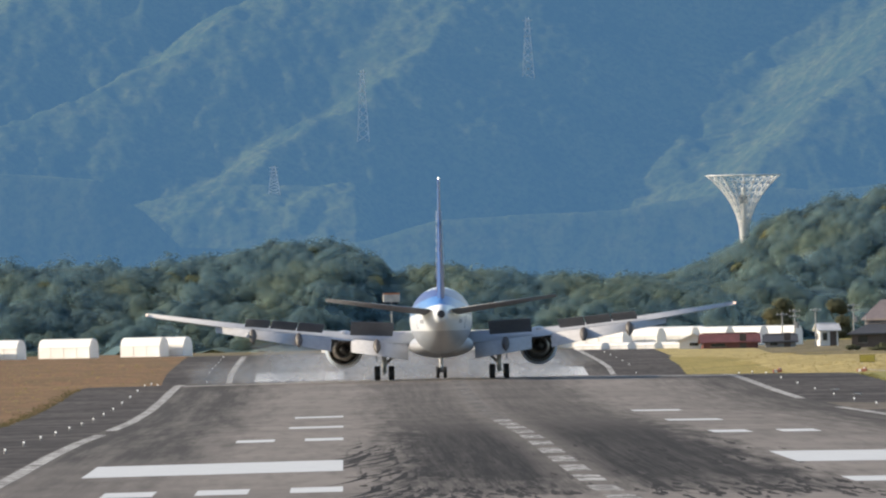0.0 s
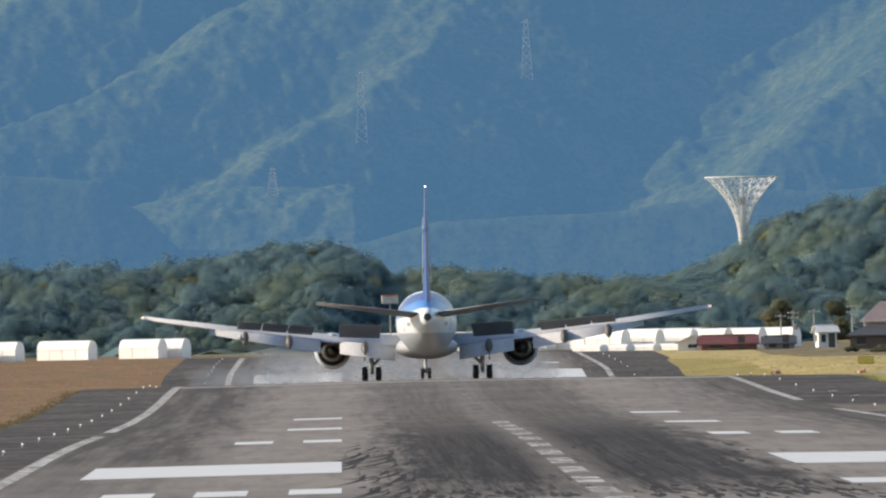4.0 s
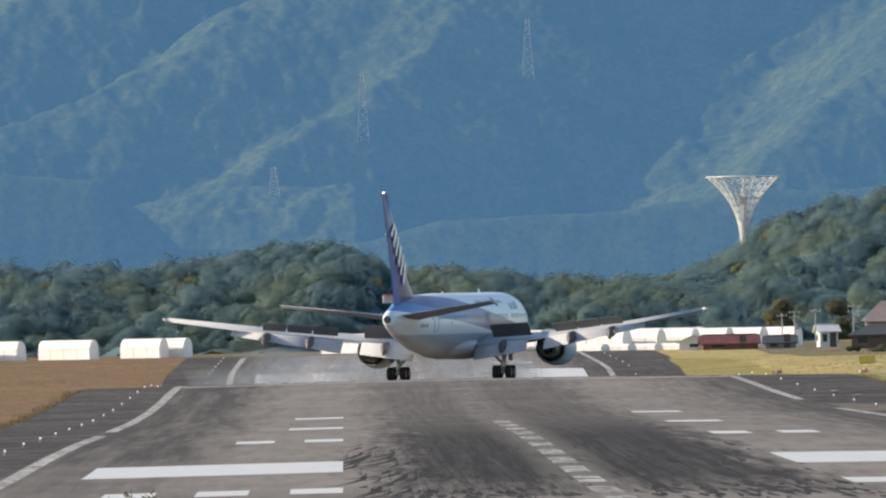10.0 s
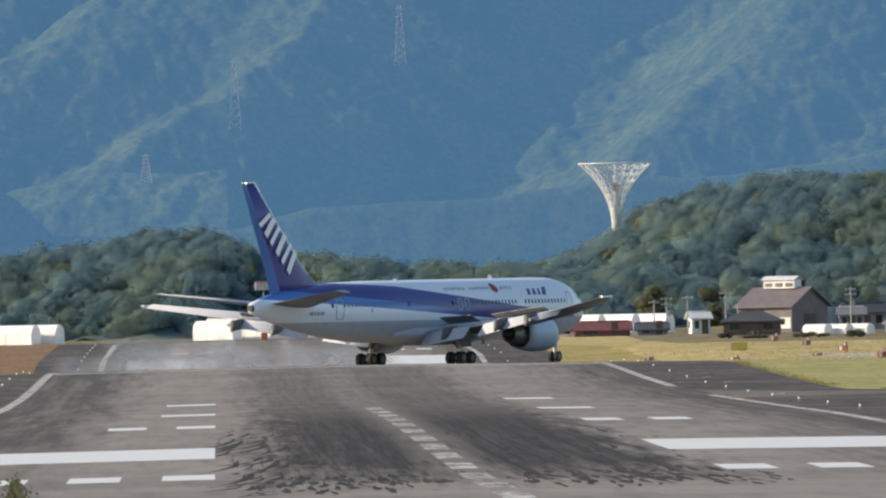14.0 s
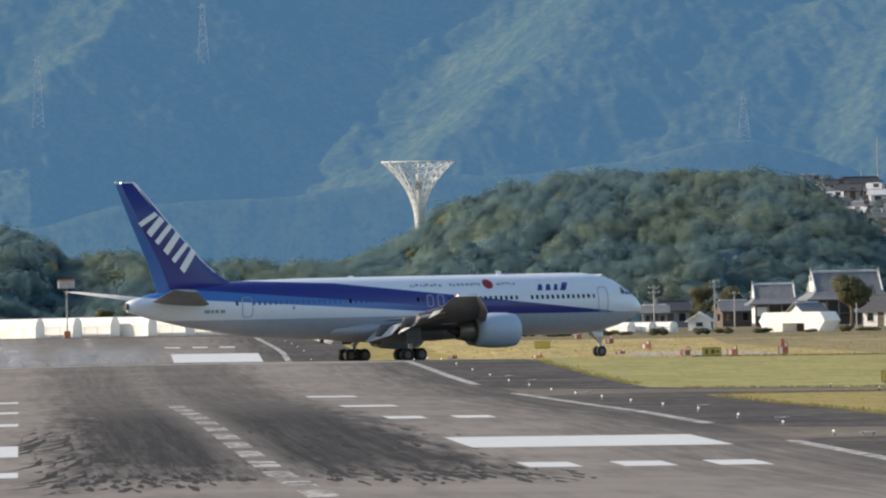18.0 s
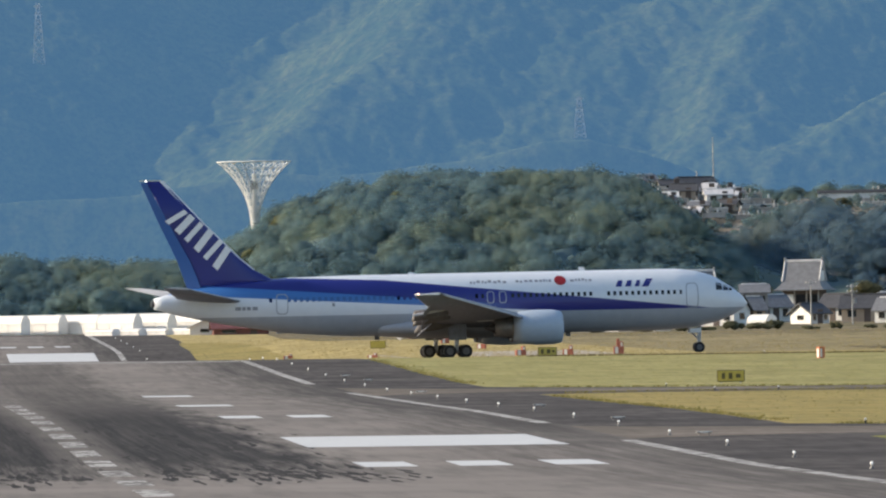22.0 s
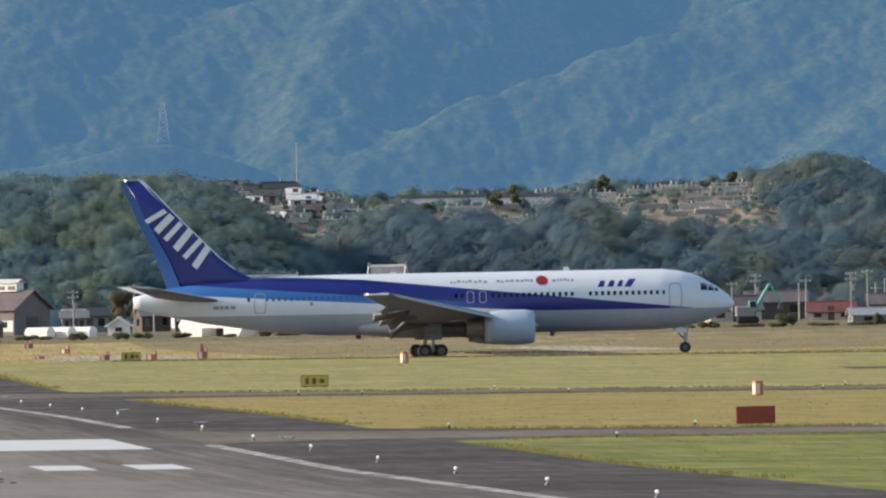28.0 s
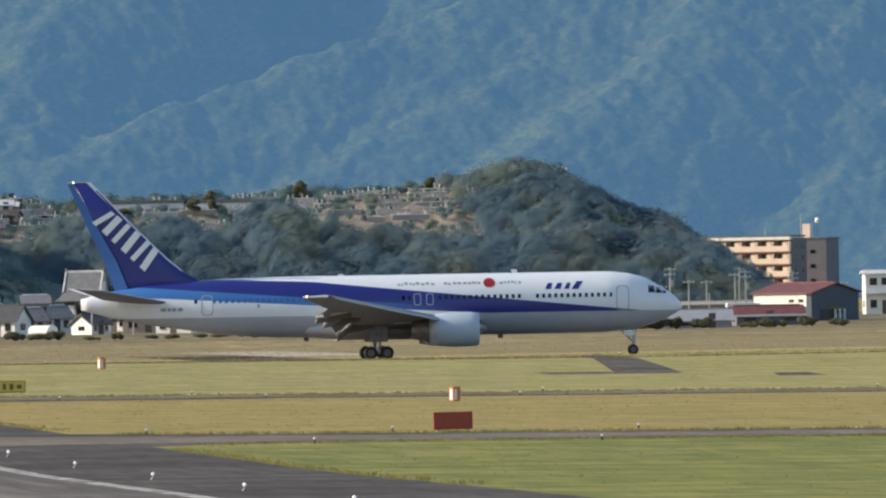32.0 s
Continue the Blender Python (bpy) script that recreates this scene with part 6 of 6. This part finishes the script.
    for k, (x, y, w, h) in enumerate(((175.3, 2840, 1.3, 1.9), (178, 2840, 2.6, 2.0), (182, 2845, 3.0, 2.1), (185.3, 2845, 3.4, 2.3), (188, 2845, 2.0, 1.8), (166, 2880, 2.4, 1.7), (110.5, 2890, 2.2, 1.4), (106, 2900, 2.4, 1.2), (61, 2890, 1.6, 1.0), (191.5, 2845, 3.2, 1.6), (198.6, 2850, 1.4, 0.9), (201.5, 2850, 3.0, 1.3), (206, 2850, 2.6, 1.5), (209.5, 2850, 2.4, 1.1))):
        bush(x, y, w, h, 60 + k)
    rng = random.Random(8)
    for k in range(34):
        x = 58 + k * 4.3 + rng.uniform(-1.5, 1.5)
        bush(x, rng.uniform(2865, 2892), rng.uniform(1.4, 3.8), rng.uniform(0.4, 1.0), 160 + k, "low scrubby bush along the field's edge")


build_village()


def apartment():
    o = empty("apartment_block", pose(301.6, 4250, -1.3, 0, 0, 0))
    tagged(o, "apartment block with pale peach balconies and a shade-darkened end wall", "apartment block")
    # long balcony front turned to the sun, and the shaded end
    turn = pose(0, 0, 0, 0, 0, -22)
    n, h = 5, 2.4

    def piece(name, mat, label, *specs):
        bm = boxes(*specs)
        bmesh.ops.transform(bm, matrix=turn, verts=bm.verts)
        return part(name, bm, mat, o, label)

    piece("wall", M_PEACH, "", (-1.0, 0, 6.5, 19.0, 9.0, 13.0))
    piece("end_wall", M_WALL_DIM, "end wall in a shade-darkened brown-grey", (8.65, 0, 6.4, 0.3, 9.2, 12.8))
    piece("roof_slab", M_WALL_WOOD, "dark brown roof slab", (-1.0, 0, 13.3, 19.2, 9.4, 0.3))
    piece("parapet", M_WALL_WHITE, "white roof edge", (-1.0, -5.3, 12.85, 19.6, 1.4, 0.6))
    for k in range(n):
        z = 12.5 - h * (k + 1)
        piece("floor_slab", M_ROOF_RED, "brown floor edge", (-1.0, -5.1, z + 0.02, 19.2, 1.3, 0.34))
        for j in range(6):
            x = -9.0 + 3.2 * j
            piece("window", M_GLASS, "", (x - 0.5, -4.55, z + 1.5, 1.2, 0.12, 1.5))
            piece("balcony", M_BALCONY, "pale balcony front", (x, -5.7, z + 0.75, 3.1, 0.14, 1.05))
            piece("partition", M_BALCONY, "pale wall between two balconies", (x + 1.5, -5.1, z + 1.15, 0.25, 1.2, 2.0))
            piece("awning", M_BALCONY, "pale half-height screen", (x + 0.7, -5.6, z + 1.65, 1.0, 0.1, 0.75))
        for j in (-1, 1):
            piece("window", M_GLASS, "", (8.83, 2.2 * j, z + 1.4, 0.08, 1.0, 1.0))
    piece("rail", M_POLE, "thin roof aerial", (2.0, 0, 14.2, 0.12, 0.12, 1.8))


def second_block():
    o = empty("apartment_block", pose(312.6, 4275, -1.3, 0, 0, -20))
    tagged(o, "grey apartment block in shade behind the balconied one", "apartment block")
    part("wall", boxes((0.3, 0, 6.35, 11.2, 9, 12.7)), M_WALL_DIM, o)
    part("parapet", boxes((0.3, 0, 12.8, 11.6, 9.4, 0.25)), M_WALL_DIM, o)
    for k in range(4):
        for j in range(3):
            part("window", boxes((-3.2 + 3.2 * j, -4.53, 1.8 + 2.8 * k, 1.0, 0.08, 0.7)), M_GLASS, o)
    part("stair_tower", boxes((1.5, -2, 14.2, 1.5, 1.6, 2.8)), M_BALCONY, o, "pale peach stair tower")
    part("tank_pole", rod(bmesh.new(), (3.3, -1, 12.8), (3.3, -1, 15.9), 0.10, 6), M_POLE, o)
    bm = bmesh.new()
    bmesh.ops.create_uvsphere(bm, u_segments=12, v_segments=8, radius=0.55, matrix=Matrix.Translation((3.3, -1, 16.2)))
    part("water_tank", bm, M_WALL_WHITE, o, "round white tank", smooth=True)
    part("aerial", rod(bmesh.new(), (0.2, -2, 12.8), (0.2, -2, 17.5), 0.06, 5), M_POLE, o)


apartment()
second_block()


def hill_village():
    """Houses, terrace walls and graves on the ridge."""
    rng = random.Random(9)
    for x, y, w, d, h, r, t, roof, wall, label in (
            (122.8, 3690, 2.6, 3, 1.3, 0.8, 20, M_ROOF_GREY, M_WALL_WHITE, "small white house on the crest"),
            (126.5, 3680, 3.6, 3, 1.0, 0.7, 12, M_ROOF_DARK, M_WALL_TAN, "low pale house on the ridge"),
            (131.0, 3690, 6.0, 4, 1.2, 1.3, 14, M_ROOF_DARK, M_WALL_TAN, "grey-tiled house on the ridge"),
            (136.2, 3690, 2.0, 3, 0.9, 0.5, 8, M_WALL_WHITE, M_WALL_WHITE, "small white hut on the ridge"),
            (128.0, 3660, 4.0, 3, 1.6, 0.9, -6, M_ROOF_DARK, M_WALL_TAN, "dark-roofed house on the hillside"),
            (133.5, 3655, 4.2, 3, 1.5, 0.7, 4, M_ROOF_PALE, M_WALL_WHITE, "pale-roofed house on the hillside"),
            (125.5, 3650, 2.0, 2, 1.3, 0.6, 0, M_WALL_WHITE, M_WALL_WHITE, "tiny white hillside hut"),
            (228.9, 3698, 1.4, 1.5, 1.6, 0.4, 0, M_ROOF_PALE, M_WALL_WHITE, "small white hut on the knoll's top")):
        house(label, x, y, w, d, h, r, t, roof, wall, base=float(VILLAGE.z(x, y)), openings=2)
    # a huddle of small tiled houses stepping down the slope
    for k in range(20):
        x, y = 119.5 + 17.5 * rng.random(), 3632 + 2.9 * k
        w, turn = rng.uniform(1.8, 3.4), rng.uniform(-25, 25)
        pale = k % 3 == 0
        house("small pale-walled house on the terraced hillside" if pale else "small grey-tiled house on the terraced hillside", x, y, w, 2.4, rng.uniform(0.8, 1.3), rng.uniform(0.5, 0.8), turn, M_ROOF_PALE if k % 5 == 1 else M_ROOF_DARK if k % 2 else M_ROOF_GREY, M_WALL_WHITE if pale else M_WALL_TAN, base=float(VILLAGE.z(x, y)) - 0.1, openings=2)
    for x0, x1, rows in ((150, 174, 4), (180, 213, 7), (119, 138, 7)):
        for k in range(rows):
            y = 3636 + 56 * (k + 0.3) / rows
            x = x0 + rng.uniform(0, 2)
            while x < x1:
                w = rng.uniform(3.0, 8.0)
                if rng.random() < 0.78:
                    z = float(VILLAGE.z(x + w / 2, y))
                    o = empty("terrace_wall", pose(x + w / 2, y, z - 0.4, 0, 0, rng.uniform(-5, 5)))
                    tagged(o, "pale stone terrace wall on the dry slope", "wall", "terrace walls")
                    part("stonework", boxes((0, 0, 0.4, w, 0.5, 0.8), bevel=0.05), M_CONCRETE if rng.random() < 0.6 else M_STONE, o)
                    part("coping", boxes((0, -0.05, 0.84, w + 0.1, 0.65, 0.12), bevel=0.02), M_WALL_WHITE if rng.random() < 0.6 else M_STONE, o)
                    n = int(w / 0.75)
                    for j in range(n):
                        if rng.random() < 0.7:
                            gx = -w / 2 + (j + 0.5) * w / n
                            gh = rng.uniform(0.3, 0.8)
                            g = empty("gravestone", o.matrix_basis @ pose(gx, rng.uniform(0.7, 1.6), 0.6))
                            tagged(g, "small grey stone grave marker on a plinth", "gravestone", "gravestones")
                            part("pillar", boxes((0, 0, 0.25 + gh / 2, 0.26, 0.26, gh), bevel=0.03), M_STONE if rng.random() < 0.75 else M_WALL_WHITE, g)
                            part("plinth", boxes((0, 0, 0.13, 0.6, 0.55, 0.26), bevel=0.02), M_STONE, g)
                x += w + rng.uniform(0.4, 2.2)
    for x0, x1, y in ((150.5, 164.5, 3668), (165.5, 176.5, 3668)):
        x = (x0 + x1) / 2
        o = empty("boundary_wall", pose(x, y, float(VILLAGE.z(x, y)) - 0.5, 0, 0, 1))
        tagged(o, "long pale plastered wall with dark tiled coping on the ridge", "wall", "boundary walls")
        part("plaster", boxes((0, 0, 0.75, x1 - x0, 0.4, 1.5)), M_WALL_WHITE, o)
        part("coping", gable_roof(x1 - x0, 0.5, 1.5, 0.28, 0.15, 0.1), M_ROOF_DARK, o, "dark tiled coping")
        part("base", boxes((0, -0.05, 0.2, x1 - x0 + 0.1, 0.6, 0.5), bevel=0.05), M_CONCRETE, o)
    for k in range(7):
        x, y = rng.uniform(150, 212), rng.uniform(3632, 3690)
        z = float(VILLAGE.z(x, y))
        h = rng.uniform(1.6, 3.4)
        tree(x, y, h, h * 0.42, 100 + k, "small tree between the terraces", base=z)


hill_village()


# ---- towers, masts and the digger ----
def funnel_tower():
    """A white lattice tower that flares out like a funnel."""
    o = empty("funnel_tower", pose(54.05, 3480, 11.9))
    tagged(o, "white lattice funnel-shaped tower on the wooded hill", "tower")
    H = 13.2

    def radius(u):
        return 0.55 + 4.9 * max(0.0, (u - 0.2) / 0.8) ** 2.5 + 0.35 * u

    n, rings = 20, 13
    for i in range(n):
        a = 2 * math.pi * i / n
        bm = bmesh.new()
        for j in range(rings - 1):
            u, v = j / (rings - 1), (j + 1) / (rings - 1)
            p = [Vector((radius(q) * math.cos(a), radius(q) * math.sin(a), q * H)) for q in (u, v)]
            rod(bm, p[0], p[1], 0.07, 5)
        part("rib", bm, M_WALL_WHITE, o)
    for j in range(2, rings):
        u = j / (rings - 1)
        bm = bmesh.new()
        q = 0.045 if j < rings - 1 else 0.11
        circle = [[((radius(u) + q * math.cos(c)) * math.cos(a), (radius(u) + q * math.cos(c)) * math.sin(a), u * H + q * math.sin(c)) for c in (0, 1.57, 3.14, 4.71)] for a in (2 * math.pi * i / n for i in range(n))]
        loft(bm, circle + circle[:1], cap=False)
        part("hoop", bm, M_WALL_WHITE, o)
    for s in (-1, 1):
        bm = bmesh.new()
        for i in range(n):
            for j in range(3, rings - 1):
                u, v = j / (rings - 1), (j + 1) / (rings - 1)
                a, b = 2 * math.pi * i / n, 2 * math.pi * (i + s) / n
                rod(bm, (radius(u) * math.cos(a), radius(u) * math.sin(a), u * H), (radius(v) * math.cos(b), radius(v) * math.sin(b), v * H), 0.04, 4)
        part("bracing", bm, M_WALL_WHITE, o)
    part("core", rod(bmesh.new(), (0, 0, 0), (0, 0, H * 0.86), 0.42, 10), M_WALL_WHITE, o)
    part("cabin", boxes((0, 0, H * 0.72, 1.1, 1.1, 1.3), bevel=0.1), M_CONCRETE, o)
    part("foot", boxes((0, 0, 0.3, 1.8, 1.8, 0.9), bevel=0.05), M_CONCRETE, o)


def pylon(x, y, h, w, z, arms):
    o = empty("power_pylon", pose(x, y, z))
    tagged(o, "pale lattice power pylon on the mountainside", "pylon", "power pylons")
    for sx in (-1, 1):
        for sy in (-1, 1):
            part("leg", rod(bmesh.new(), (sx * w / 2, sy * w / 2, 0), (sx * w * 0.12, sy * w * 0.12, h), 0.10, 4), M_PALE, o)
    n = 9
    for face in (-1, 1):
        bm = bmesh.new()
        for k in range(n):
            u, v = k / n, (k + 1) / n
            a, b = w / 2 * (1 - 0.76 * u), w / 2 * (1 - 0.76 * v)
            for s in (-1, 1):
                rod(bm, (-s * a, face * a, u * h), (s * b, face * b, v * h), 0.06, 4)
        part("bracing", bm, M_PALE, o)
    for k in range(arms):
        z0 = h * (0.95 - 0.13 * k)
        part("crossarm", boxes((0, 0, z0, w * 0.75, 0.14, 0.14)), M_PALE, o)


M_PALE = plain("galvanised_steel", (0.62, 0.70, 0.80), 0.6)
funnel_tower()
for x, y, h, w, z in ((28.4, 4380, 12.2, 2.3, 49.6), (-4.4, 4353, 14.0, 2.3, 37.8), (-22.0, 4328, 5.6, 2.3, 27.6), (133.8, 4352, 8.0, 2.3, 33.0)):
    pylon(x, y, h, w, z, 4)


def mast(x, y, h, z, label, lamp=False):
    o = empty("mast", pose(x, y, z))
    tagged(o, label, "mast")
    part("shaft", rod(bmesh.new(), (0, 0, 0), (0, 0, h), 0.12, 8, 0.06), M_POLE, o)
    for k in range(5):
        part("bracket", boxes((0, 0, h * (0.25 + 0.15 * k), 0.4, 0.4, 0.06)), M_POLE, o)
    if lamp:
        part("lamp_box", boxes((0, 0, h - 0.6, 2.3, 1.4, 1.2), bevel=0.08), M_STONE, o, "white box with an orange rim")
        part("rim", boxes((0, -0.72, h - 0.05, 2.3, 0.05, 0.2)), M_ORANGE, o)
        part("footing", boxes((0, 0, 0.5, 0.9, 0.9, 1.0), bevel=0.05), M_ORANGE, o)


mast(135.3, 3720, 9.0, 19.8, "slim pale radio mast on the ridge")
mast(132.5, 3720, 3.5, 19.8, "short pale mast on the ridge")
mast(-2.4, 3040, 8.0, gz(-2.4, 3040), "pole with a white lamp box beyond the runway's end", True)


def digger():
    o = empty("excavator", at(166.6, 2950, 0.0, 0))
    tagged(o, "teal excavator with its arm raised behind the field", "excavator")
    part("tracks", boxes((-1.6, 0, 0.45, 3.0, 2.2, 0.9), bevel=0.25), M_TYRE, o)
    part("body", boxes((-1.9, 0, 1.6, 2.6, 2.0, 1.4), bevel=0.15), M_WALL_GREY, o, "grey engine housing")
    cab = part("cab", boxes((-0.9, -0.5, 2.3, 1.1, 0.9, 1.5), bevel=0.1), M_TEAL, o)
    part("window", boxes((-0.9, -0.97, 2.5, 0.8, 0.05, 0.8)), M_GLASS, cab)
    bm = bmesh.new()
    rod(bm, (-0.6, 0.2, 1.8), (1.4, 0.2, 5.2), 0.22, 6)
    part("boom", bm, M_TEAL, o)
    bm = bmesh.new()
    rod(bm, (1.4, 0.2, 5.3), (2.9, 0.2, 2.6), 0.17, 6)
    part("stick", bm, M_TEAL, o)
    bm = bmesh.new()
    loft(bm, [[(2.9 + a, 0.2 + y, 2.2 + b) for a, b in ((-0.3, 0.4), (0.3, 0.3), (0.2, -0.4), (-0.4, -0.3))] for y in (-0.5, 0.5)])
    part("bucket", bm, M_DARKGREY, o)


digger()


def shrub_near():
    """The tip of a leafy shrub on the bank before the runway."""
    rng = np.random.default_rng(77)
    o = empty("shrub", pose(-11.9, 300, gz(-11.9, 300)))
    global SHRUB
    SHRUB = o
    tagged(o, "leafy green shrub tip on the bank before the runway", "shrub")
    tips = []
    bm = bmesh.new()
    for k in range(30):
        x = float(rng.uniform(-0.48, 0.40)) if k % 3 else float(rng.uniform(-1.75, -1.05))
        top = (3.44 - 0.9 * x * x if k % 3 else 3.33) + float(rng.uniform(-0.20, 0.06))
        tips.append((x, float(rng.uniform(-0.5, 0.5)), top))
        rod(bm, (x * 0.3, 0, 0), (x, tips[-1][1], top), 0.03, 5, 0.008)
    part("stems", bm, M_WOOD, o)
    vs, fs = [], []
    for k, (x, y, z) in enumerate(tips):
        for j in range(70):
            c = np.array([x, y, z - 0.7 * rng.uniform(0, 1) ** 1.3]) + rng.normal(0, 0.05, 3)
            a = rng.normal(size=3)
            a[2] = abs(a[2]) + 0.5
            a /= np.linalg.norm(a)
            b = np.cross(a, rng.normal(size=3))
            b /= np.linalg.norm(b)
            L, W = rng.uniform(0.06, 0.11), rng.uniform(0.012, 0.022)
            n = len(vs)
            vs += [c, c + a * L * 0.5 + b * W, c + a * L, c + a * L * 0.5 - b * W]
            fs.append([n, n + 1, n + 2, n + 3])
    lf = mesh_np("leaves", np.array(vs), np.array(fs), M_LEAF, smooth=False)
    lf.parent = o


shrub_near()


# ---- dust and spray that the reversed engines blow along the ground ----
def dust_material():
    """Thin pale dust: mostly clear, thickest in the middle of each puff."""
    m, t, b = material("thin_dust", 1.0)
    b.inputs["Specular IOR Level"].default_value = 0.0
    b.inputs["Base Color"].default_value = (0.72, 0.69, 0.66, 1)
    thick = t.nodes.new("ShaderNodeAttribute")
    thick.attribute_name = "thickness"
    tr = t.nodes.new("ShaderNodeBsdfTranslucent")
    tr.inputs[0].default_value = (0.72, 0.69, 0.66, 1)
    body = t.nodes.new("ShaderNodeMixShader")
    body.inputs[0].default_value = 0.5
    t.links.new(b.outputs[0], body.inputs[1])
    t.links.new(tr.outputs[0], body.inputs[2])
    clear = t.nodes.new("ShaderNodeBsdfTransparent")
    mx = t.nodes.new("ShaderNodeMixShader")
    t.links.new(maths(t, "MULTIPLY", thick.outputs["Fac"], maths(t, "ADD", maths(t, "MULTIPLY", noise_at(t, 0.9, (0.5, 1, 1), 5), 0.9), 0.1)), mx.inputs[0])
    t.links.new(clear.outputs[0], mx.inputs[1])
    t.links.new(body.outputs[0], mx.inputs[2])
    t.links.new(mx.outputs[0], t.nodes["Material Output"].inputs[0])
    return m


M_DUST = dust_material()


def dust_cloud(x, y, spread, high, puffs, most, seed):
    """A low cloud of domed puffs that thin out towards their rims."""
    rng = np.random.default_rng(seed)
    vs, fs, th = [], [], []
    n, rings = 18, 5
    for k in range(puffs):
        cx, cy = rng.uniform(-1, 1) * spread, (k / puffs - 0.5) * 16
        r, h = rng.uniform(1.8, 3.8), high * rng.uniform(0.6, 1.0)
        cz = h * 0.30
        first = len(vs)
        vs.append((cx, cy - 0.5, cz))
        th.append(most)
        for q in range(1, rings + 1):
            u = q / rings
            for i in range(n):
                a = 2 * math.pi * i / n
                lump = 1 + 0.18 * math.sin(3 * a + k) + 0.12 * math.sin(5 * a + 2.3 * k)
                vs.append((cx + r * u * lump * math.cos(a), cy - 0.5 * (1 - u * u), cz + h * 0.7 * u * lump * math.sin(a)))
                th.append(most * (1 - u * u) ** 1.2)
        for i in range(n):
            j = (i + 1) % n
            fs.append((first, first, first + 1 + i, first + 1 + j))
            for q in range(rings - 1):
                a = first + 1 + q * n
                fs.append((a + i, a + n + i, a + n + j, a + j))
    tri = [f[1:] for f in fs if f[0] == f[1]]
    quads = [f for f in fs if f[0] != f[1]]
    me = bpy.data.meshes.new("dust_cloud")
    me.from_pydata(vs, [], tri + quads)
    at_ = me.attributes.new("thickness", "FLOAT", "POINT")
    at_.data.foreach_set("value", np.array(th, np.float32))
    me.polygons.foreach_set("use_smooth", [True] * len(me.polygons))
    me.materials.append(M_DUST)
    ob = new("dust_cloud", me)
    ob.matrix_basis = pose(x, y, gz(x, y))
    ob.visible_shadow = True
    return tagged(ob, "thin pale dust blown up behind the engines", "dust", "dust clouds", "stuff")


DUST = [(dust_cloud(x, y, w, h, n, m, k), x, y, slide) for k, (x, y, w, h, n, m, slide) in enumerate(
    ((-9.5, 1925, 4.5, 4.2, 8, 0.74, -0.10), (-2.0, 1936, 5.0, 3.4, 8, 0.68, -0.16), (7.0, 1930, 5.5, 3.0, 8, 0.72, -0.22), (-17.0, 1945, 4.0, 2.4, 6, 0.48, -0.05)))]


def motions():
    for sp, basis in SPOILERS:
        up, down = basis @ pose(0, 0, 0, -48), basis @ pose(0, 0, 0.03, -1)
        walk(sp, [(0.0, up), (12.9, up), (15.0, down), (32.0, down)])
    z = gz(-11.9, 300)
    walk(SHRUB, [(t, pose(x, 300, z + d, 0, a, 0)) for t, x, d, a in ((0.0, -12.3, -0.30, 0), (2.0, -12.37, -0.13, 0.5), (3.5, -12.2, -0.16, 0), (5.5, -12.58, -0.12, -0.5), (6.0, -12.03, -0.08, 0.3), (6.5, -12.17, -0.08, 0), (7.0, -12.03, -0.06, 0.4), (8.0, -12.12, -0.08, 0), (9.0, -12.06, -0.06, 0.5), (10.0, -11.81, -0.05, -0.3), (11.0, -11.64, -0.04, 0), (12.0, -11.60, -0.02, 0.4), (13.0, -11.91, 0.02, 0), (15.0, -11.95, 0.02, 0.3), (32.0, -11.95, 0.02, 0))])
    for cloud, x, y, slide in DUST:
        # pushed along by the rolling aircraft at first, then drifting off with the wind
        walk(cloud, [(t, pose(x + slide * t + drift, y + dy, gz(x, y + dy) - sink)) for t, dy, drift, sink in ((0.0, -60, 0, 0), (3.0, -25, 0, 0), (6.0, 5, 0, 0), (9.0, 22, 0, 0), (13.0, 34, -0.6, 0.1), (18.0, 40, -3, 0.3), (23.0, 42, -11, 0.6), (32.0, 44, -26, 0.9))])
    rows = []
    for t, x, y, h in TAXI:
        k = min(1.0, max(0.0, (x - 45) / 45))
        rows.append((t, pose(x, y, gz(x * (0.5 + 0.5 * k), y) + 0.03, -0.2 * k, 0, -h)))
    walk(AIRLINER, rows)


motions()
